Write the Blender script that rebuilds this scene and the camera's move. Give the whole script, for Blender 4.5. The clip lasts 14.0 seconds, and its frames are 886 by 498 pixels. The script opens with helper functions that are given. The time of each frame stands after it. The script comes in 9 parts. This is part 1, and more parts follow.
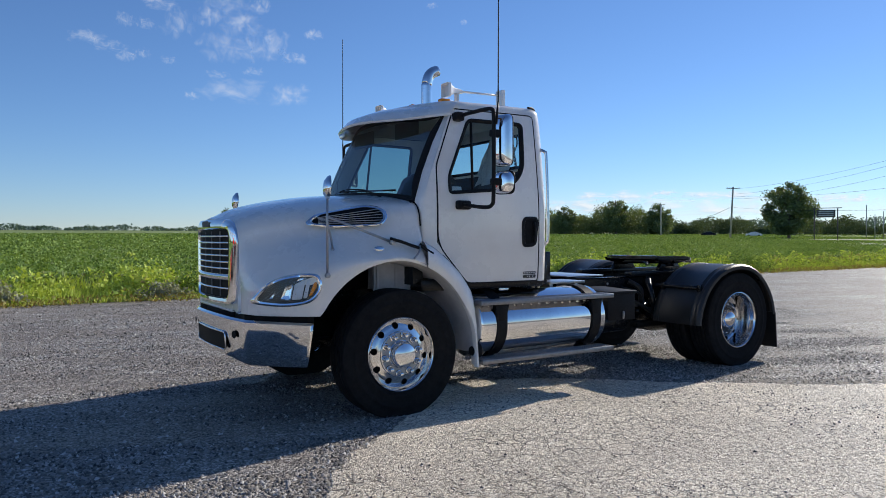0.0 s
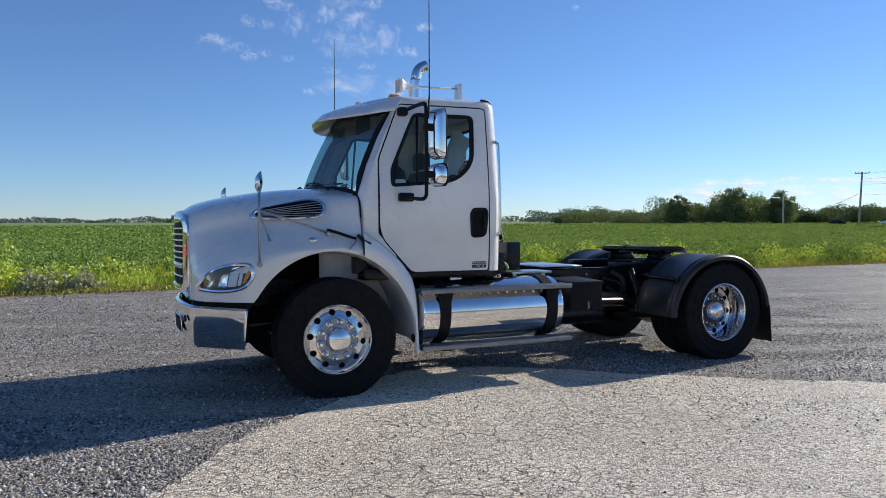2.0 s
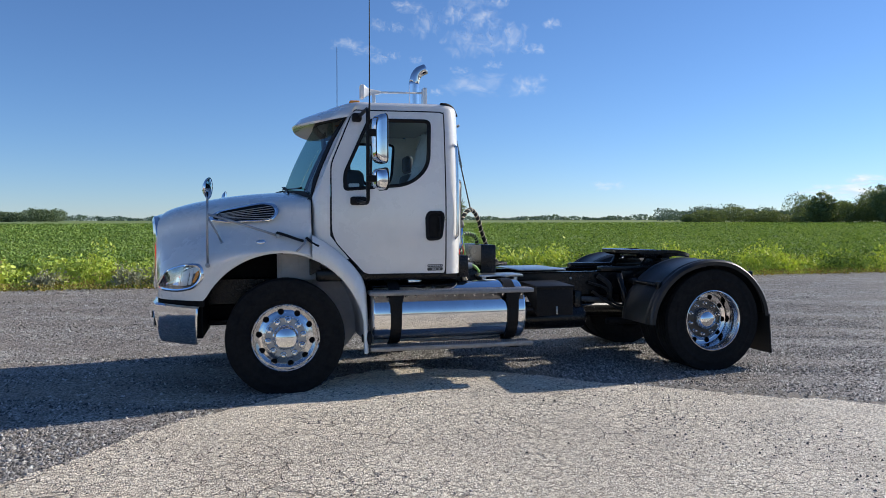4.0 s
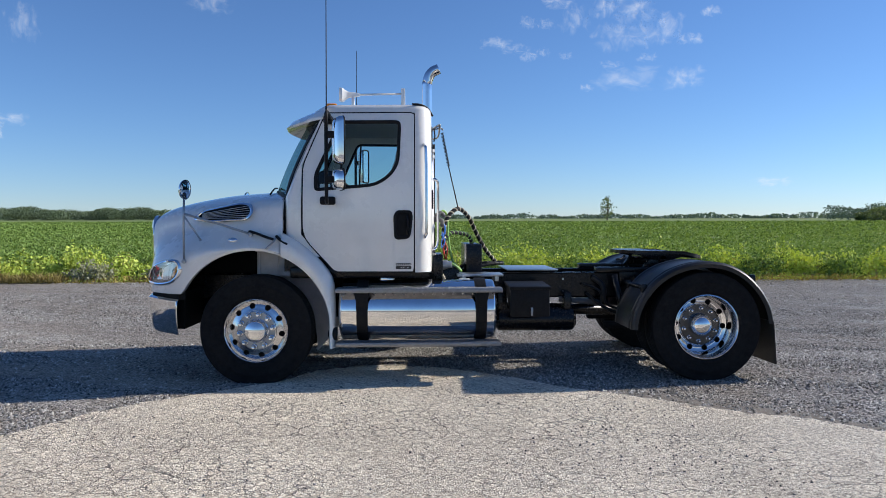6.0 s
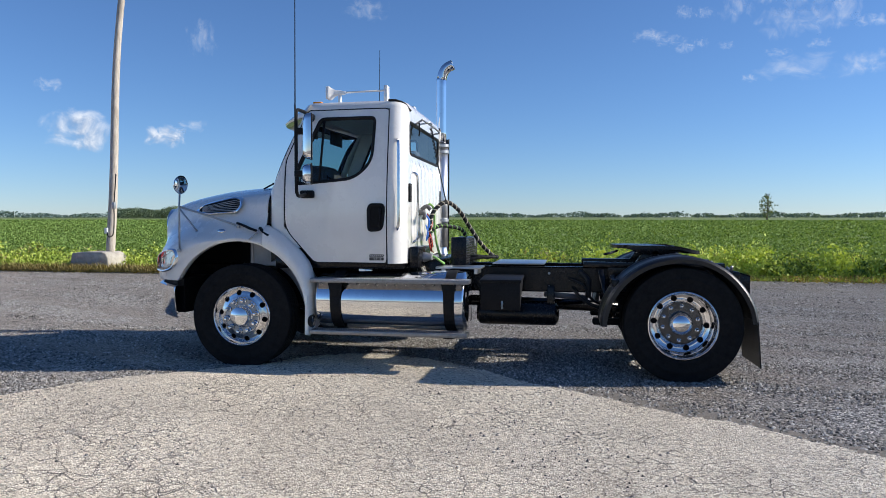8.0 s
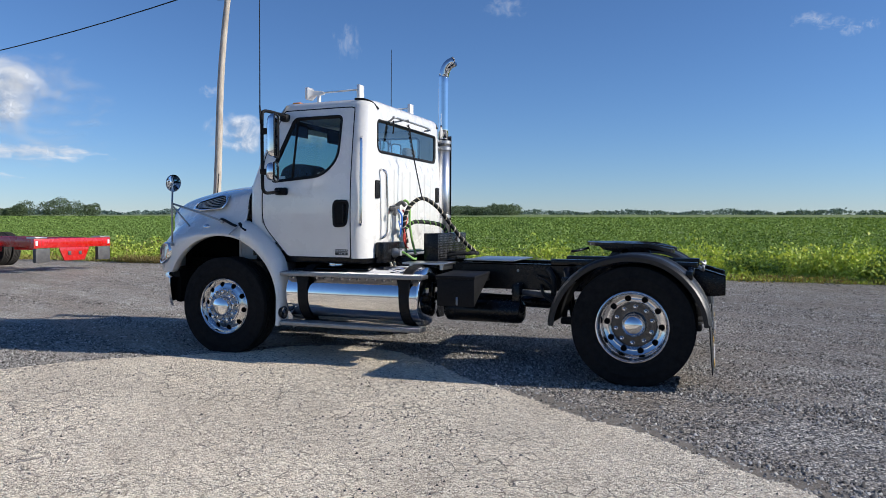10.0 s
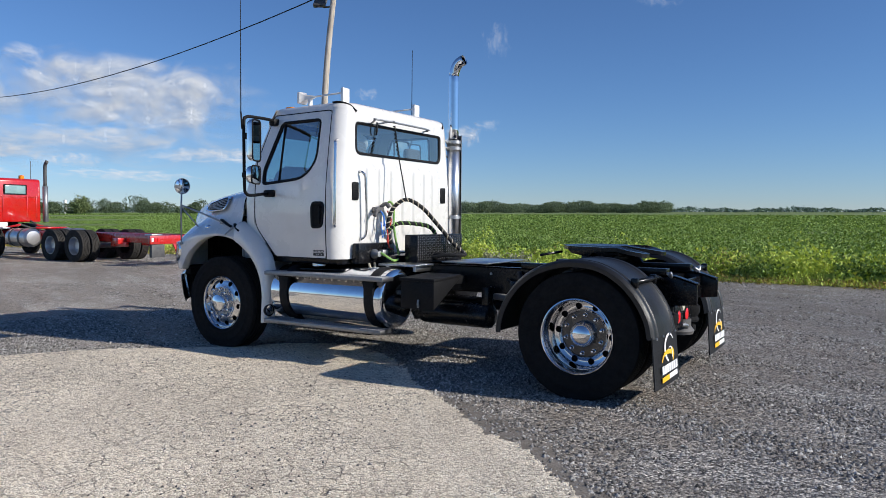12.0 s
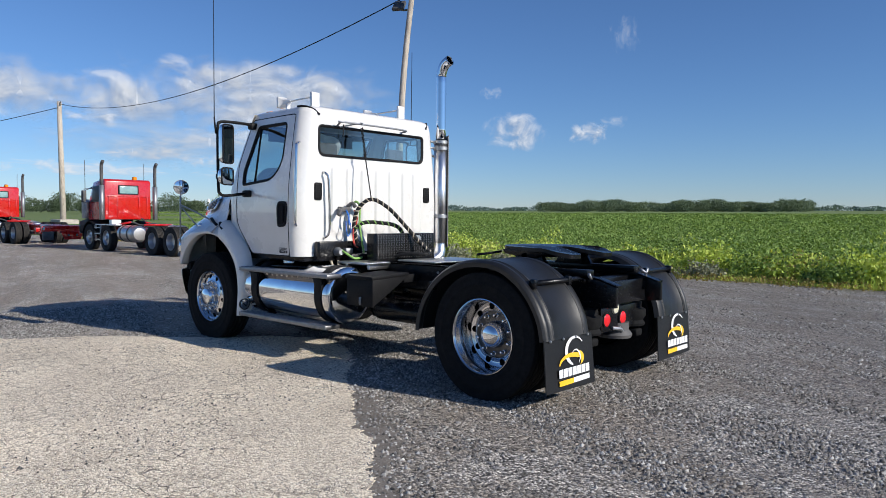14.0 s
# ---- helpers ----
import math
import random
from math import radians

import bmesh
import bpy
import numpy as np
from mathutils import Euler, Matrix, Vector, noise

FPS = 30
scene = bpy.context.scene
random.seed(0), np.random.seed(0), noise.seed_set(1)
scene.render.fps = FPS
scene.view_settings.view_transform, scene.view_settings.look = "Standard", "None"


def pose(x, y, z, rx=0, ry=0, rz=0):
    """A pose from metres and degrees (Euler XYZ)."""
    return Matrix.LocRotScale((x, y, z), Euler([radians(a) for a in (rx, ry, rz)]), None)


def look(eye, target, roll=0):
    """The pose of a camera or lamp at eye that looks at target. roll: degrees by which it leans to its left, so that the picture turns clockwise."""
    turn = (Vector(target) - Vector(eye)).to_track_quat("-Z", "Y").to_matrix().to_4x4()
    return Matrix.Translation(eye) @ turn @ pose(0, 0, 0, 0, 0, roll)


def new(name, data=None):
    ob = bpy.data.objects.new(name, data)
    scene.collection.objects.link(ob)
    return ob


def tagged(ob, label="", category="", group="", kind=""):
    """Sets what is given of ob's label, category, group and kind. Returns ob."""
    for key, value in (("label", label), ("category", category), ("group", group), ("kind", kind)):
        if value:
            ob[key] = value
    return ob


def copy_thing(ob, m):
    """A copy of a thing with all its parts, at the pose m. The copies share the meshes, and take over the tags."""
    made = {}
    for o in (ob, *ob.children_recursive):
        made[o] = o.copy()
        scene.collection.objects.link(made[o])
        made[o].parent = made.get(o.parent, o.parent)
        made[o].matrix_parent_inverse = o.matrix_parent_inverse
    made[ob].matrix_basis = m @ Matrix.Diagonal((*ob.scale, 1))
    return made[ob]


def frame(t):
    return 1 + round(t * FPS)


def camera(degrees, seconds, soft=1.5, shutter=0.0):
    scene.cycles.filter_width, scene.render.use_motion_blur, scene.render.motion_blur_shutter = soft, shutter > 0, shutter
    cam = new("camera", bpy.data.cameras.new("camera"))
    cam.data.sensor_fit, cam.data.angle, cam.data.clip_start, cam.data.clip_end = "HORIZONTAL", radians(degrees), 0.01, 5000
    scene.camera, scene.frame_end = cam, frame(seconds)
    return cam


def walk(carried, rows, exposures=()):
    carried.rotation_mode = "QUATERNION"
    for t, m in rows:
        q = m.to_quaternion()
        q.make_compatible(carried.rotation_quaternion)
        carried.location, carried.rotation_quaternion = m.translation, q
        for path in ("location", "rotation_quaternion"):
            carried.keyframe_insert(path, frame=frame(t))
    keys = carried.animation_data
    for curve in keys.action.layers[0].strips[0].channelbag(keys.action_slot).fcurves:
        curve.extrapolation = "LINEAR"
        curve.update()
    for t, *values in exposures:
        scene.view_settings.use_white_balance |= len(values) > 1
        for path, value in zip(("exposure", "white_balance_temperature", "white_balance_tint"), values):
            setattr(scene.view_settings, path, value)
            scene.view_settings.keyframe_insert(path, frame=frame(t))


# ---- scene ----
cam = camera(63.1, 14.0, soft=0.8)
METRES, EYE = 11.926, 1.455
ROWS = [
    (0.0, 0.0, 0.0, 0.0, -0.0, -0.87, 0.16),
    (0.5, 0.0294, -0.0031, -0.0002, 4.78, -1.59, 0.28),
    (1.0, 0.0622, -0.0045, 0.0006, 7.25, -1.69, 0.33),
    (1.5, 0.0958, -0.0109, 0.0012, 7.9, -1.64, 0.39),
    (2.0, 0.1268, -0.0086, -0.0001, 8.78, -1.6, 0.41),
    (2.5, 0.1575, -0.0031, 0.0022, 10.55, -1.63, 0.4),
    (3.0, 0.1919, 0.0001, 0.0036, 13.27, -1.65, 0.33),
    (5.5, 0.3576, 0.0613, 0.0017, 27.24, -1.75, 0.15),
    (6.0, 0.3911, 0.0754, 0.0033, 30.4, -1.79, 0.11),
    (6.5, 0.4215, 0.0933, 0.0022, 33.14, -1.83, 0.03),
    (7.0, 0.4549, 0.1099, 0.0005, 36.36, -1.85, -0.02),
    (7.5, 0.4851, 0.131, -0.0015, 39.39, -1.86, -0.07),
    (8.0, 0.5127, 0.1533, -0.0016, 42.07, -1.9, -0.11),
    (10.5, 0.6359, 0.2908, -0.0022, 55.99, -2.22, -0.27),
    (11.0, 0.6545, 0.3237, -0.0016, 59.23, -2.28, -0.28),
    (11.5, 0.6741, 0.356, 0.0013, 62.29, -2.35, -0.31),
    (12.0, 0.6866, 0.3906, 0.0021, 64.59, -2.41, -0.36),
    (12.5, 0.7057, 0.4229, 0.0016, 66.95, -2.44, -0.41),
    (13.0, 0.7214, 0.456, 0.0024, 69.19, -2.49, -0.43),
    (13.5, 0.7297, 0.4914, 0.0036, 71.53, -2.55, -0.47),
    (14.0, 0.747, 0.5264, 0.004, 74.38, -2.6, -0.49),
]
HOME = pose(-2.851, -6.377, EYE, 0, 0, -32.2)
EXPOSURE = [(0.0, 0.19, 6420, 10), (1.0, 0.27, 6420, 10), (3.0, 0.28, 6380, 10), (6.5, 0.32, 6280, 10), (8.0, 0.27, 6260, 10), (11.0, 0.03, 6200, 10), (14.0, -0.01, 6200, 10)]
walk(cam, [(t, HOME @ pose(METRES * x, METRES * y, METRES * z, 90 + pitch, roll, yaw)) for t, x, y, z, yaw, pitch, roll in ROWS], EXPOSURE)

# ---- light ----
SUN = Vector((1.9, 0.42, 1.0)).normalized()
world = bpy.data.worlds.new("sky")
scene.world = world
world.use_nodes = True
wn = world.node_tree.nodes
sky = wn.new("ShaderNodeTexSky")
sky.sky_type = "NISHITA"
sky.sun_disc = False
sky.sun_elevation = math.asin(SUN.z)
sky.sun_rotation = math.atan2(SUN.x, SUN.y)
sky.air_density, sky.dust_density, sky.ozone_density = 1.0, 0.05, 7.8
sky.altitude = 600.0
wn["Background"].inputs["Strength"].default_value = 0.104
haze = wn.new("ShaderNodeMix")
haze.data_type, haze.blend_type = "RGBA", "MULTIPLY"
haze.inputs[0].default_value, haze.inputs[7].default_value = 1.0, (1.03, 0.985, 1.01, 1.0)
world.node_tree.links.new(sky.outputs[0], haze.inputs[6])
world.node_tree.links.new(haze.outputs[2], wn["Background"].inputs["Color"])
sun = new("sun", bpy.data.lights.new("sun", "SUN"))
sun.data.energy, sun.data.angle, sun.data.color = 5.0, radians(0.55), (1.0, 0.93, 0.82)
sun.matrix_world = look(SUN * 60, (0, 0, 0))


# ---- materials ----
class Mat:
    """A node material with a Principled shader and short ways to add to it."""

    def __init__(self, name, rough=0.5, metal=0.0, **inputs):
        self.m = bpy.data.materials.new(name)
        self.m.use_nodes = True
        self.t = self.m.node_tree
        self.b = self.t.nodes["Principled BSDF"]
        self.b.inputs["Roughness"].default_value = rough
        self.b.inputs["Metallic"].default_value = metal
        for key, value in inputs.items():
            self.b.inputs[key.replace("_", " ")].default_value = value

    def rough_diffuse(self, amount=1.0, gloss=0.25):
        """A deeply rough surface: it throws light back towards the sun."""
        self.b.inputs["Diffuse Roughness"].default_value = amount
        self.b.inputs["Specular IOR Level"].default_value = gloss
        return self

    def node(self, kind, **values):
        n = self.t.nodes.new("ShaderNode" + kind)
        for key, value in values.items():
            n.inputs[key].default_value = value
        return n

    def link(self, a, b):
        self.t.links.new(a, b)

    def coords(self, which="Object"):
        return self.node("TexCoord").outputs[which]

    def noise(self, scale, detail=4.0, rough=0.6, vec=None, distort=0.0):
        n = self.node("TexNoise", Scale=scale, Detail=detail, Roughness=rough, Distortion=distort)
        self.link(vec or self.coords(), n.inputs["Vector"])
        return n.outputs["Fac"]

    def ramp(self, fac, stops):
        n = self.node("ValToRGB")
        e = n.color_ramp.elements
        while len(e) < len(stops):
            e.new(0.5)
        for s, (p, c) in zip(e, stops):
            s.position = p
            s.color = (*c, 1) if len(c) == 3 else c
        self.link(fac, n.inputs[0])
        return n.outputs[0]

    def mix(self, fac, a, b, mode="MIX"):
        n = self.t.nodes.new("ShaderNodeMix")
        n.data_type, n.blend_type = "RGBA", mode
        for sock, v in ((n.inputs[0], fac), (n.inputs[6], a), (n.inputs[7], b)):
            if isinstance(v, (int, float)):
                sock.default_value = v
            elif isinstance(v, tuple):
                sock.default_value = (*v, 1)
            else:
                self.link(v, sock)
        return n.outputs[2]

    def math(self, op, a, b=0.0):
        n = self.t.nodes.new("ShaderNodeMath")
        n.operation = op
        for sock, v in ((n.inputs[0], a), (n.inputs[1], b)):
            if isinstance(v, (int, float)):
                sock.default_value = v
            else:
                self.link(v, sock)
        return n.outputs[0]

    def colour(self, c):
        if isinstance(c, tuple):
            self.b.inputs["Base Color"].default_value = (*c, 1)
        else:
            self.link(c, self.b.inputs["Base Color"])
        return self

    def roughness(self, fac):
        self.link(fac, self.b.inputs["Roughness"])
        return self

    def facets(self, tilts, height=None, strength=1.0, distance=0.02):
        """Stones lie every way: lean the surface by a random amount for each stone."""
        g = self.node("NewGeometry")
        lean = g.outputs["Normal"]
        if height is not None:
            n = self.node("Bump", Strength=strength, Distance=distance)
            self.link(height, n.inputs["Height"])
            lean = n.outputs[0]
        for colour, amount in tilts:
            off = self.node("VectorMath")
            off.operation = "SUBTRACT"
            off.inputs[1].default_value = (0.5, 0.5, 0.5)
            self.link(colour, off.inputs[0])
            add = self.node("VectorMath")
            add.operation = "MULTIPLY_ADD"
            add.inputs[1].default_value = (amount, amount, amount * 0.25)
            self.link(off.outputs[0], add.inputs[0])
            self.link(lean, add.inputs[2])
            lean = add.outputs[0]
        unit = self.node("VectorMath")
        unit.operation = "NORMALIZE"
        self.link(lean, unit.inputs[0])
        self.link(unit.outputs[0], self.b.inputs["Normal"])
        return self

    def bump(self, height, strength=0.3, distance=0.01):
        n = self.node("Bump", Strength=strength, Distance=distance)
        self.link(height, n.inputs["Height"])
        self.link(n.outputs[0], self.b.inputs["Normal"])
        return self


def speckled(name, a, b, scale, rough, metal=0.0, bump=0.0, big=2.0, **inputs):
    """Two tones mixed at a fine and a coarse scale, with the roughness following."""
    m = Mat(name, rough, metal, **inputs)
    v = m.coords()
    f = m.math("ADD", m.math("MULTIPLY", m.noise(scale, 5, 0.7, v), 0.6), m.math("MULTIPLY", m.noise(big, 3, 0.6, v), 0.4))
    m.colour(m.ramp(f, [(0.35, a), (0.65, b)]))
    m.roughness(m.math("ADD", m.math("MULTIPLY", f, 0.16), rough - 0.08))
    if bump:
        m.bump(m.noise(scale * 1.6, 4, 0.7, v), bump, 0.004)
    return m.m


def make_paint(name, a, b):
    m = Mat(name, 0.28, 0.0, Coat_Weight=1.0, Coat_Roughness=0.025, Coat_IOR=1.66)
    v = m.coords()
    dust = m.noise(3.0, 6, 0.65, v)
    m.colour(m.mix(m.ramp(dust, [(0.45, (0, 0, 0)), (0.8, (1, 1, 1))]), a, b))
    m.roughness(m.math("ADD", m.math("MULTIPLY", dust, 0.2), 0.18))
    return m.m


WHITE = make_paint("white_paint", (0.77, 0.748, 0.71), (0.71, 0.686, 0.645))
RED = make_paint("red_paint", (0.56, 0.008, 0.006), (0.48, 0.014, 0.010))
BLACK = speckled("black_chassis_paint", (0.004, 0.004, 0.005), (0.010, 0.010, 0.011), 30, 0.26, bump=0.05, Specular_IOR_Level=0.3)
PLASTIC = speckled("black_plastic", (0.007, 0.007, 0.008), (0.017, 0.017, 0.018), 60, 0.5, bump=0.15, Specular_IOR_Level=0.12)
FENDER = speckled("grained_fender_plastic", (0.007, 0.0075, 0.009), (0.018, 0.0185, 0.020), 90, 0.42, bump=0.2, Specular_IOR_Level=0.4)
RUBBER = speckled("tyre_rubber", (0.007, 0.007, 0.008), (0.018, 0.018, 0.018), 25, 0.8, bump=0.2, Specular_IOR_Level=0.1)
TREAD = speckled("dusty_tread_rubber", (0.014, 0.014, 0.014), (0.06, 0.055, 0.05), 18, 0.85, bump=0.3, Specular_IOR_Level=0.15)
CHROME = speckled("chrome", (0.82, 0.83, 0.85), (0.74, 0.75, 0.77), 12, 0.055, metal=1.0)
POLISHED = speckled("polished_aluminium", (0.72, 0.72, 0.73), (0.60, 0.60, 0.61), 8, 0.10, metal=1.0)
SATIN = speckled("satin_chrome", (0.90, 0.90, 0.90), (0.80, 0.80, 0.81), 14, 0.30, metal=1.0, bump=0.05)
BRUSHED = speckled("dull_aluminium", (0.62, 0.62, 0.62), (0.42, 0.42, 0.43), 25, 0.38, metal=1.0, bump=0.1)
TANKALU = speckled("mirror_polished_tank", (0.80, 0.80, 0.81), (0.72, 0.72, 0.73), 8, 0.065, metal=1.0)
STEPALU = speckled("weathered_step_aluminium", (0.30, 0.30, 0.31), (0.19, 0.19, 0.20), 30, 0.42, metal=1.0, bump=0.1)
STEEL = speckled("galvanised_steel", (0.45, 0.46, 0.47), (0.30, 0.31, 0.32), 14, 0.45, metal=0.8)
GREYLINER = speckled("grey_liner_plastic", (0.55, 0.55, 0.56), (0.38, 0.38, 0.39), 6, 0.6)
INTERIOR = speckled("grey_cab_trim", (0.022, 0.023, 0.025), (0.04, 0.04, 0.043), 20, 0.7)
HEADCLOTH = speckled("pale_headliner_cloth", (0.50, 0.51, 0.51), (0.42, 0.43, 0.43), 80, 0.9, bump=0.2)
SEATCLOTH = speckled("grey_seat_cloth", (0.06, 0.06, 0.066), (0.10, 0.10, 0.106), 60, 0.9)
FILMWRAP = speckled("clear_plastic_wrap", (0.55, 0.57, 0.6), (0.75, 0.77, 0.8), 15, 0.2)
AMBER = speckled("amber_lens", (0.75, 0.22, 0.01), (0.85, 0.30, 0.02), 30, 0.2)
REDLENS = speckled("red_lens", (0.65, 0.01, 0.02), (0.8, 0.03, 0.03), 30, 0.2)
CLEARLENS = speckled("pale_lens", (0.55, 0.52, 0.38), (0.75, 0.72, 0.58), 30, 0.2)
YELLOW = speckled("yellow_print", (0.85, 0.47, 0.01), (0.9, 0.55, 0.03), 30, 0.5)
WHITEPRINT = speckled("white_print", (0.75, 0.75, 0.75), (0.85, 0.85, 0.85), 30, 0.5)
GREENHOSE = speckled("green_hose", (0.10, 0.26, 0.05), (0.30, 0.50, 0.12), 20, 0.45)
BLUEHOSE = speckled("blue_fitting", (0.03, 0.14, 0.55), (0.05, 0.22, 0.7), 20, 0.35)
REDHOSE = speckled("red_hose", (0.45, 0.03, 0.02), (0.6, 0.06, 0.04), 20, 0.4)
BLACKHOSE = speckled("black_hose", (0.012, 0.012, 0.012), (0.03, 0.03, 0.03), 30, 0.5, Specular_IOR_Level=0.12)
WRAP = speckled("pale_spiral_wrap", (0.42, 0.34, 0.24), (0.55, 0.48, 0.36), 30, 0.5)
STICKER = speckled("dark_sticker", (0.02, 0.02, 0.022), (0.04, 0.04, 0.04), 30, 0.4)
LABELGREY = speckled("grey_label_print", (0.45, 0.45, 0.45), (0.55, 0.55, 0.55), 30, 0.5)
CONCRETE = speckled("weathered_concrete", (0.55, 0.50, 0.42), (0.30, 0.27, 0.225), 5, 0.9, bump=0.5, big=1.0)
DARKHUB = speckled("dark_hub_metal", (0.10, 0.10, 0.105), (0.06, 0.06, 0.063), 12, 0.28, metal=1.0)
DARKMETAL = speckled("dark_weathered_metal", (0.05, 0.05, 0.055), (0.12, 0.115, 0.11), 6, 0.6)
# near-black that paints the shade inside openings, gaps and wheel wells
SHADEBLACK = speckled("grille_shadow_black", (0.004, 0.004, 0.005), (0.012, 0.012, 0.012), 20, 0.6, Specular_IOR_Level=0.12)


def make_glass(name, tint, rough=0.0, sheen=0.26):
    """A thin pane: mostly clear, tinted, with a mirror-like sheen."""
    m = Mat(name)
    t = m.t
    t.nodes.remove(m.b)
    clear = m.node("BsdfTransparent", Color=(*tint, 1))
    gloss = m.node("BsdfGlossy", Roughness=rough, Color=(1, 1, 1, 1))
    mix = m.node("MixShader")
    fres = m.node("Fresnel", IOR=1.5)
    m.link(m.math("ADD", m.math("MULTIPLY", fres.outputs[0], sheen), 0.010), mix.inputs[0])
    m.link(clear.outputs[0], mix.inputs[1])
    m.link(gloss.outputs[0], mix.inputs[2])
    m.link(mix.outputs[0], t.nodes["Material Output"].inputs["Surface"])
    return m.m


GLASS = make_glass("tinted_window_glass", (0.68, 0.80, 0.80))
SCREENGLASS = make_glass("windscreen_glass", (0.36, 0.50, 0.50), sheen=0.17)
LAMPGLASS = make_glass("clear_lamp_glass", (0.92, 0.94, 0.95))
MIRROR = speckled("mirror_glass", (0.82, 0.84, 0.86), (0.80, 0.82, 0.84), 3, 0.03, metal=1.0)


def make_tread_plate():
    """Bright aluminium with raised lozenges."""
    m = Mat("tread_plate", 0.3, 1.0)
    v = m.coords()
    w = m.node("TexVoronoi", Scale=38.0, Randomness=0.15)
    m.link(v, w.inputs["Vector"])
    d = m.ramp(w.outputs["Distance"], [(0.15, (1, 1, 1)), (0.4, (0, 0, 0))])
    m.colour(m.mix(m.noise(5, 5, 0.7, v), (0.70, 0.70, 0.70), (0.48, 0.47, 0.46)))
    m.bump(d, 0.7, 0.004)
    return m.m


TREADPLATE = make_tread_plate()


def make_gravel():
    m = Mat("grey_gravel", 0.55)
    v = m.coords()
    w = m.node("TexVoronoi", Scale=62.0, Randomness=1.0)
    m.link(v, w.inputs["Vector"])
    w2 = m.node("TexVoronoi", Scale=140.0, Randomness=1.0)
    m.link(v, w2.inputs["Vector"])
    tone = m.node("SeparateColor")
    m.link(w.outputs["Color"], tone.inputs[0])
    tone2 = m.node("SeparateColor")
    m.link(w2.outputs["Color"], tone2.inputs[0])
    f = m.math("ADD", m.math("MULTIPLY", tone.outputs[0], 0.6), m.math("MULTIPLY", tone2.outputs[1], 0.4))
    stones = m.ramp(f, [(0.25, (0.105, 0.10, 0.094)), (0.48, (0.245, 0.236, 0.224)), (0.68, (0.38, 0.37, 0.355)), (0.84, (0.60, 0.585, 0.565))])
    gaps = m.ramp(w.outputs["Distance"], [(0.45, (1, 1, 1)), (0.75, (0.55, 0.53, 0.50))])
    stones = m.mix(1.0, stones, gaps, "MULTIPLY")
    dirt = m.ramp(m.noise(1.1, 8, 0.74, v), [(0.45, (0, 0, 0)), (0.56, (1, 1, 1))])
    wheel = m.node("Mapping")
    wheel.vector_type = "TEXTURE"
    wheel.inputs["Scale"].default_value = (6.0, 1.0, 1.0)
    wheel.inputs["Rotation"].default_value = (0, 0, radians(-22))
    m.link(v, wheel.inputs["Vector"])
    rut = m.ramp(m.noise(1.5, 7, 0.70, wheel.outputs[0], 0.45), [(0.46, (1, 1, 1)), (0.57, (0, 0, 0))])
    soil = m.ramp(m.math("ADD", m.math("MULTIPLY", m.noise(40, 5, 0.75, v), 0.65), m.math("MULTIPLY", tone.outputs[1], 0.35)),
                  [(0.36, (0.075, 0.064, 0.053)), (0.54, (0.19, 0.167, 0.142)), (0.72, (0.34, 0.31, 0.272))])
    bare = m.math("MAXIMUM", m.math("MULTIPLY", dirt, 0.72), m.math("MULTIPLY", rut, 0.82))
    col = m.mix(bare, stones, soil)
    broad = m.ramp(m.noise(0.22, 5, 0.6, v, 0.4), [(0.38, (1.27, 1.215, 1.14)), (0.62, (1.55, 1.49, 1.41))])
    m.colour(m.mix(1.0, col, broad, "MULTIPLY"))
    h = m.math("ADD", m.math("MULTIPLY", w.outputs["Distance"], -0.8), m.math("MULTIPLY", w2.outputs["Distance"], -0.4))
    h = m.math("ADD", h, m.math("MULTIPLY", m.noise(3, 5, 0.7, v), 0.6))
    m.facets(((w.outputs["Color"], 0.75), (w2.outputs["Color"], 0.45)), h, 0.9, 0.013)
    return m.rough_diffuse(0.4, 0.14).m


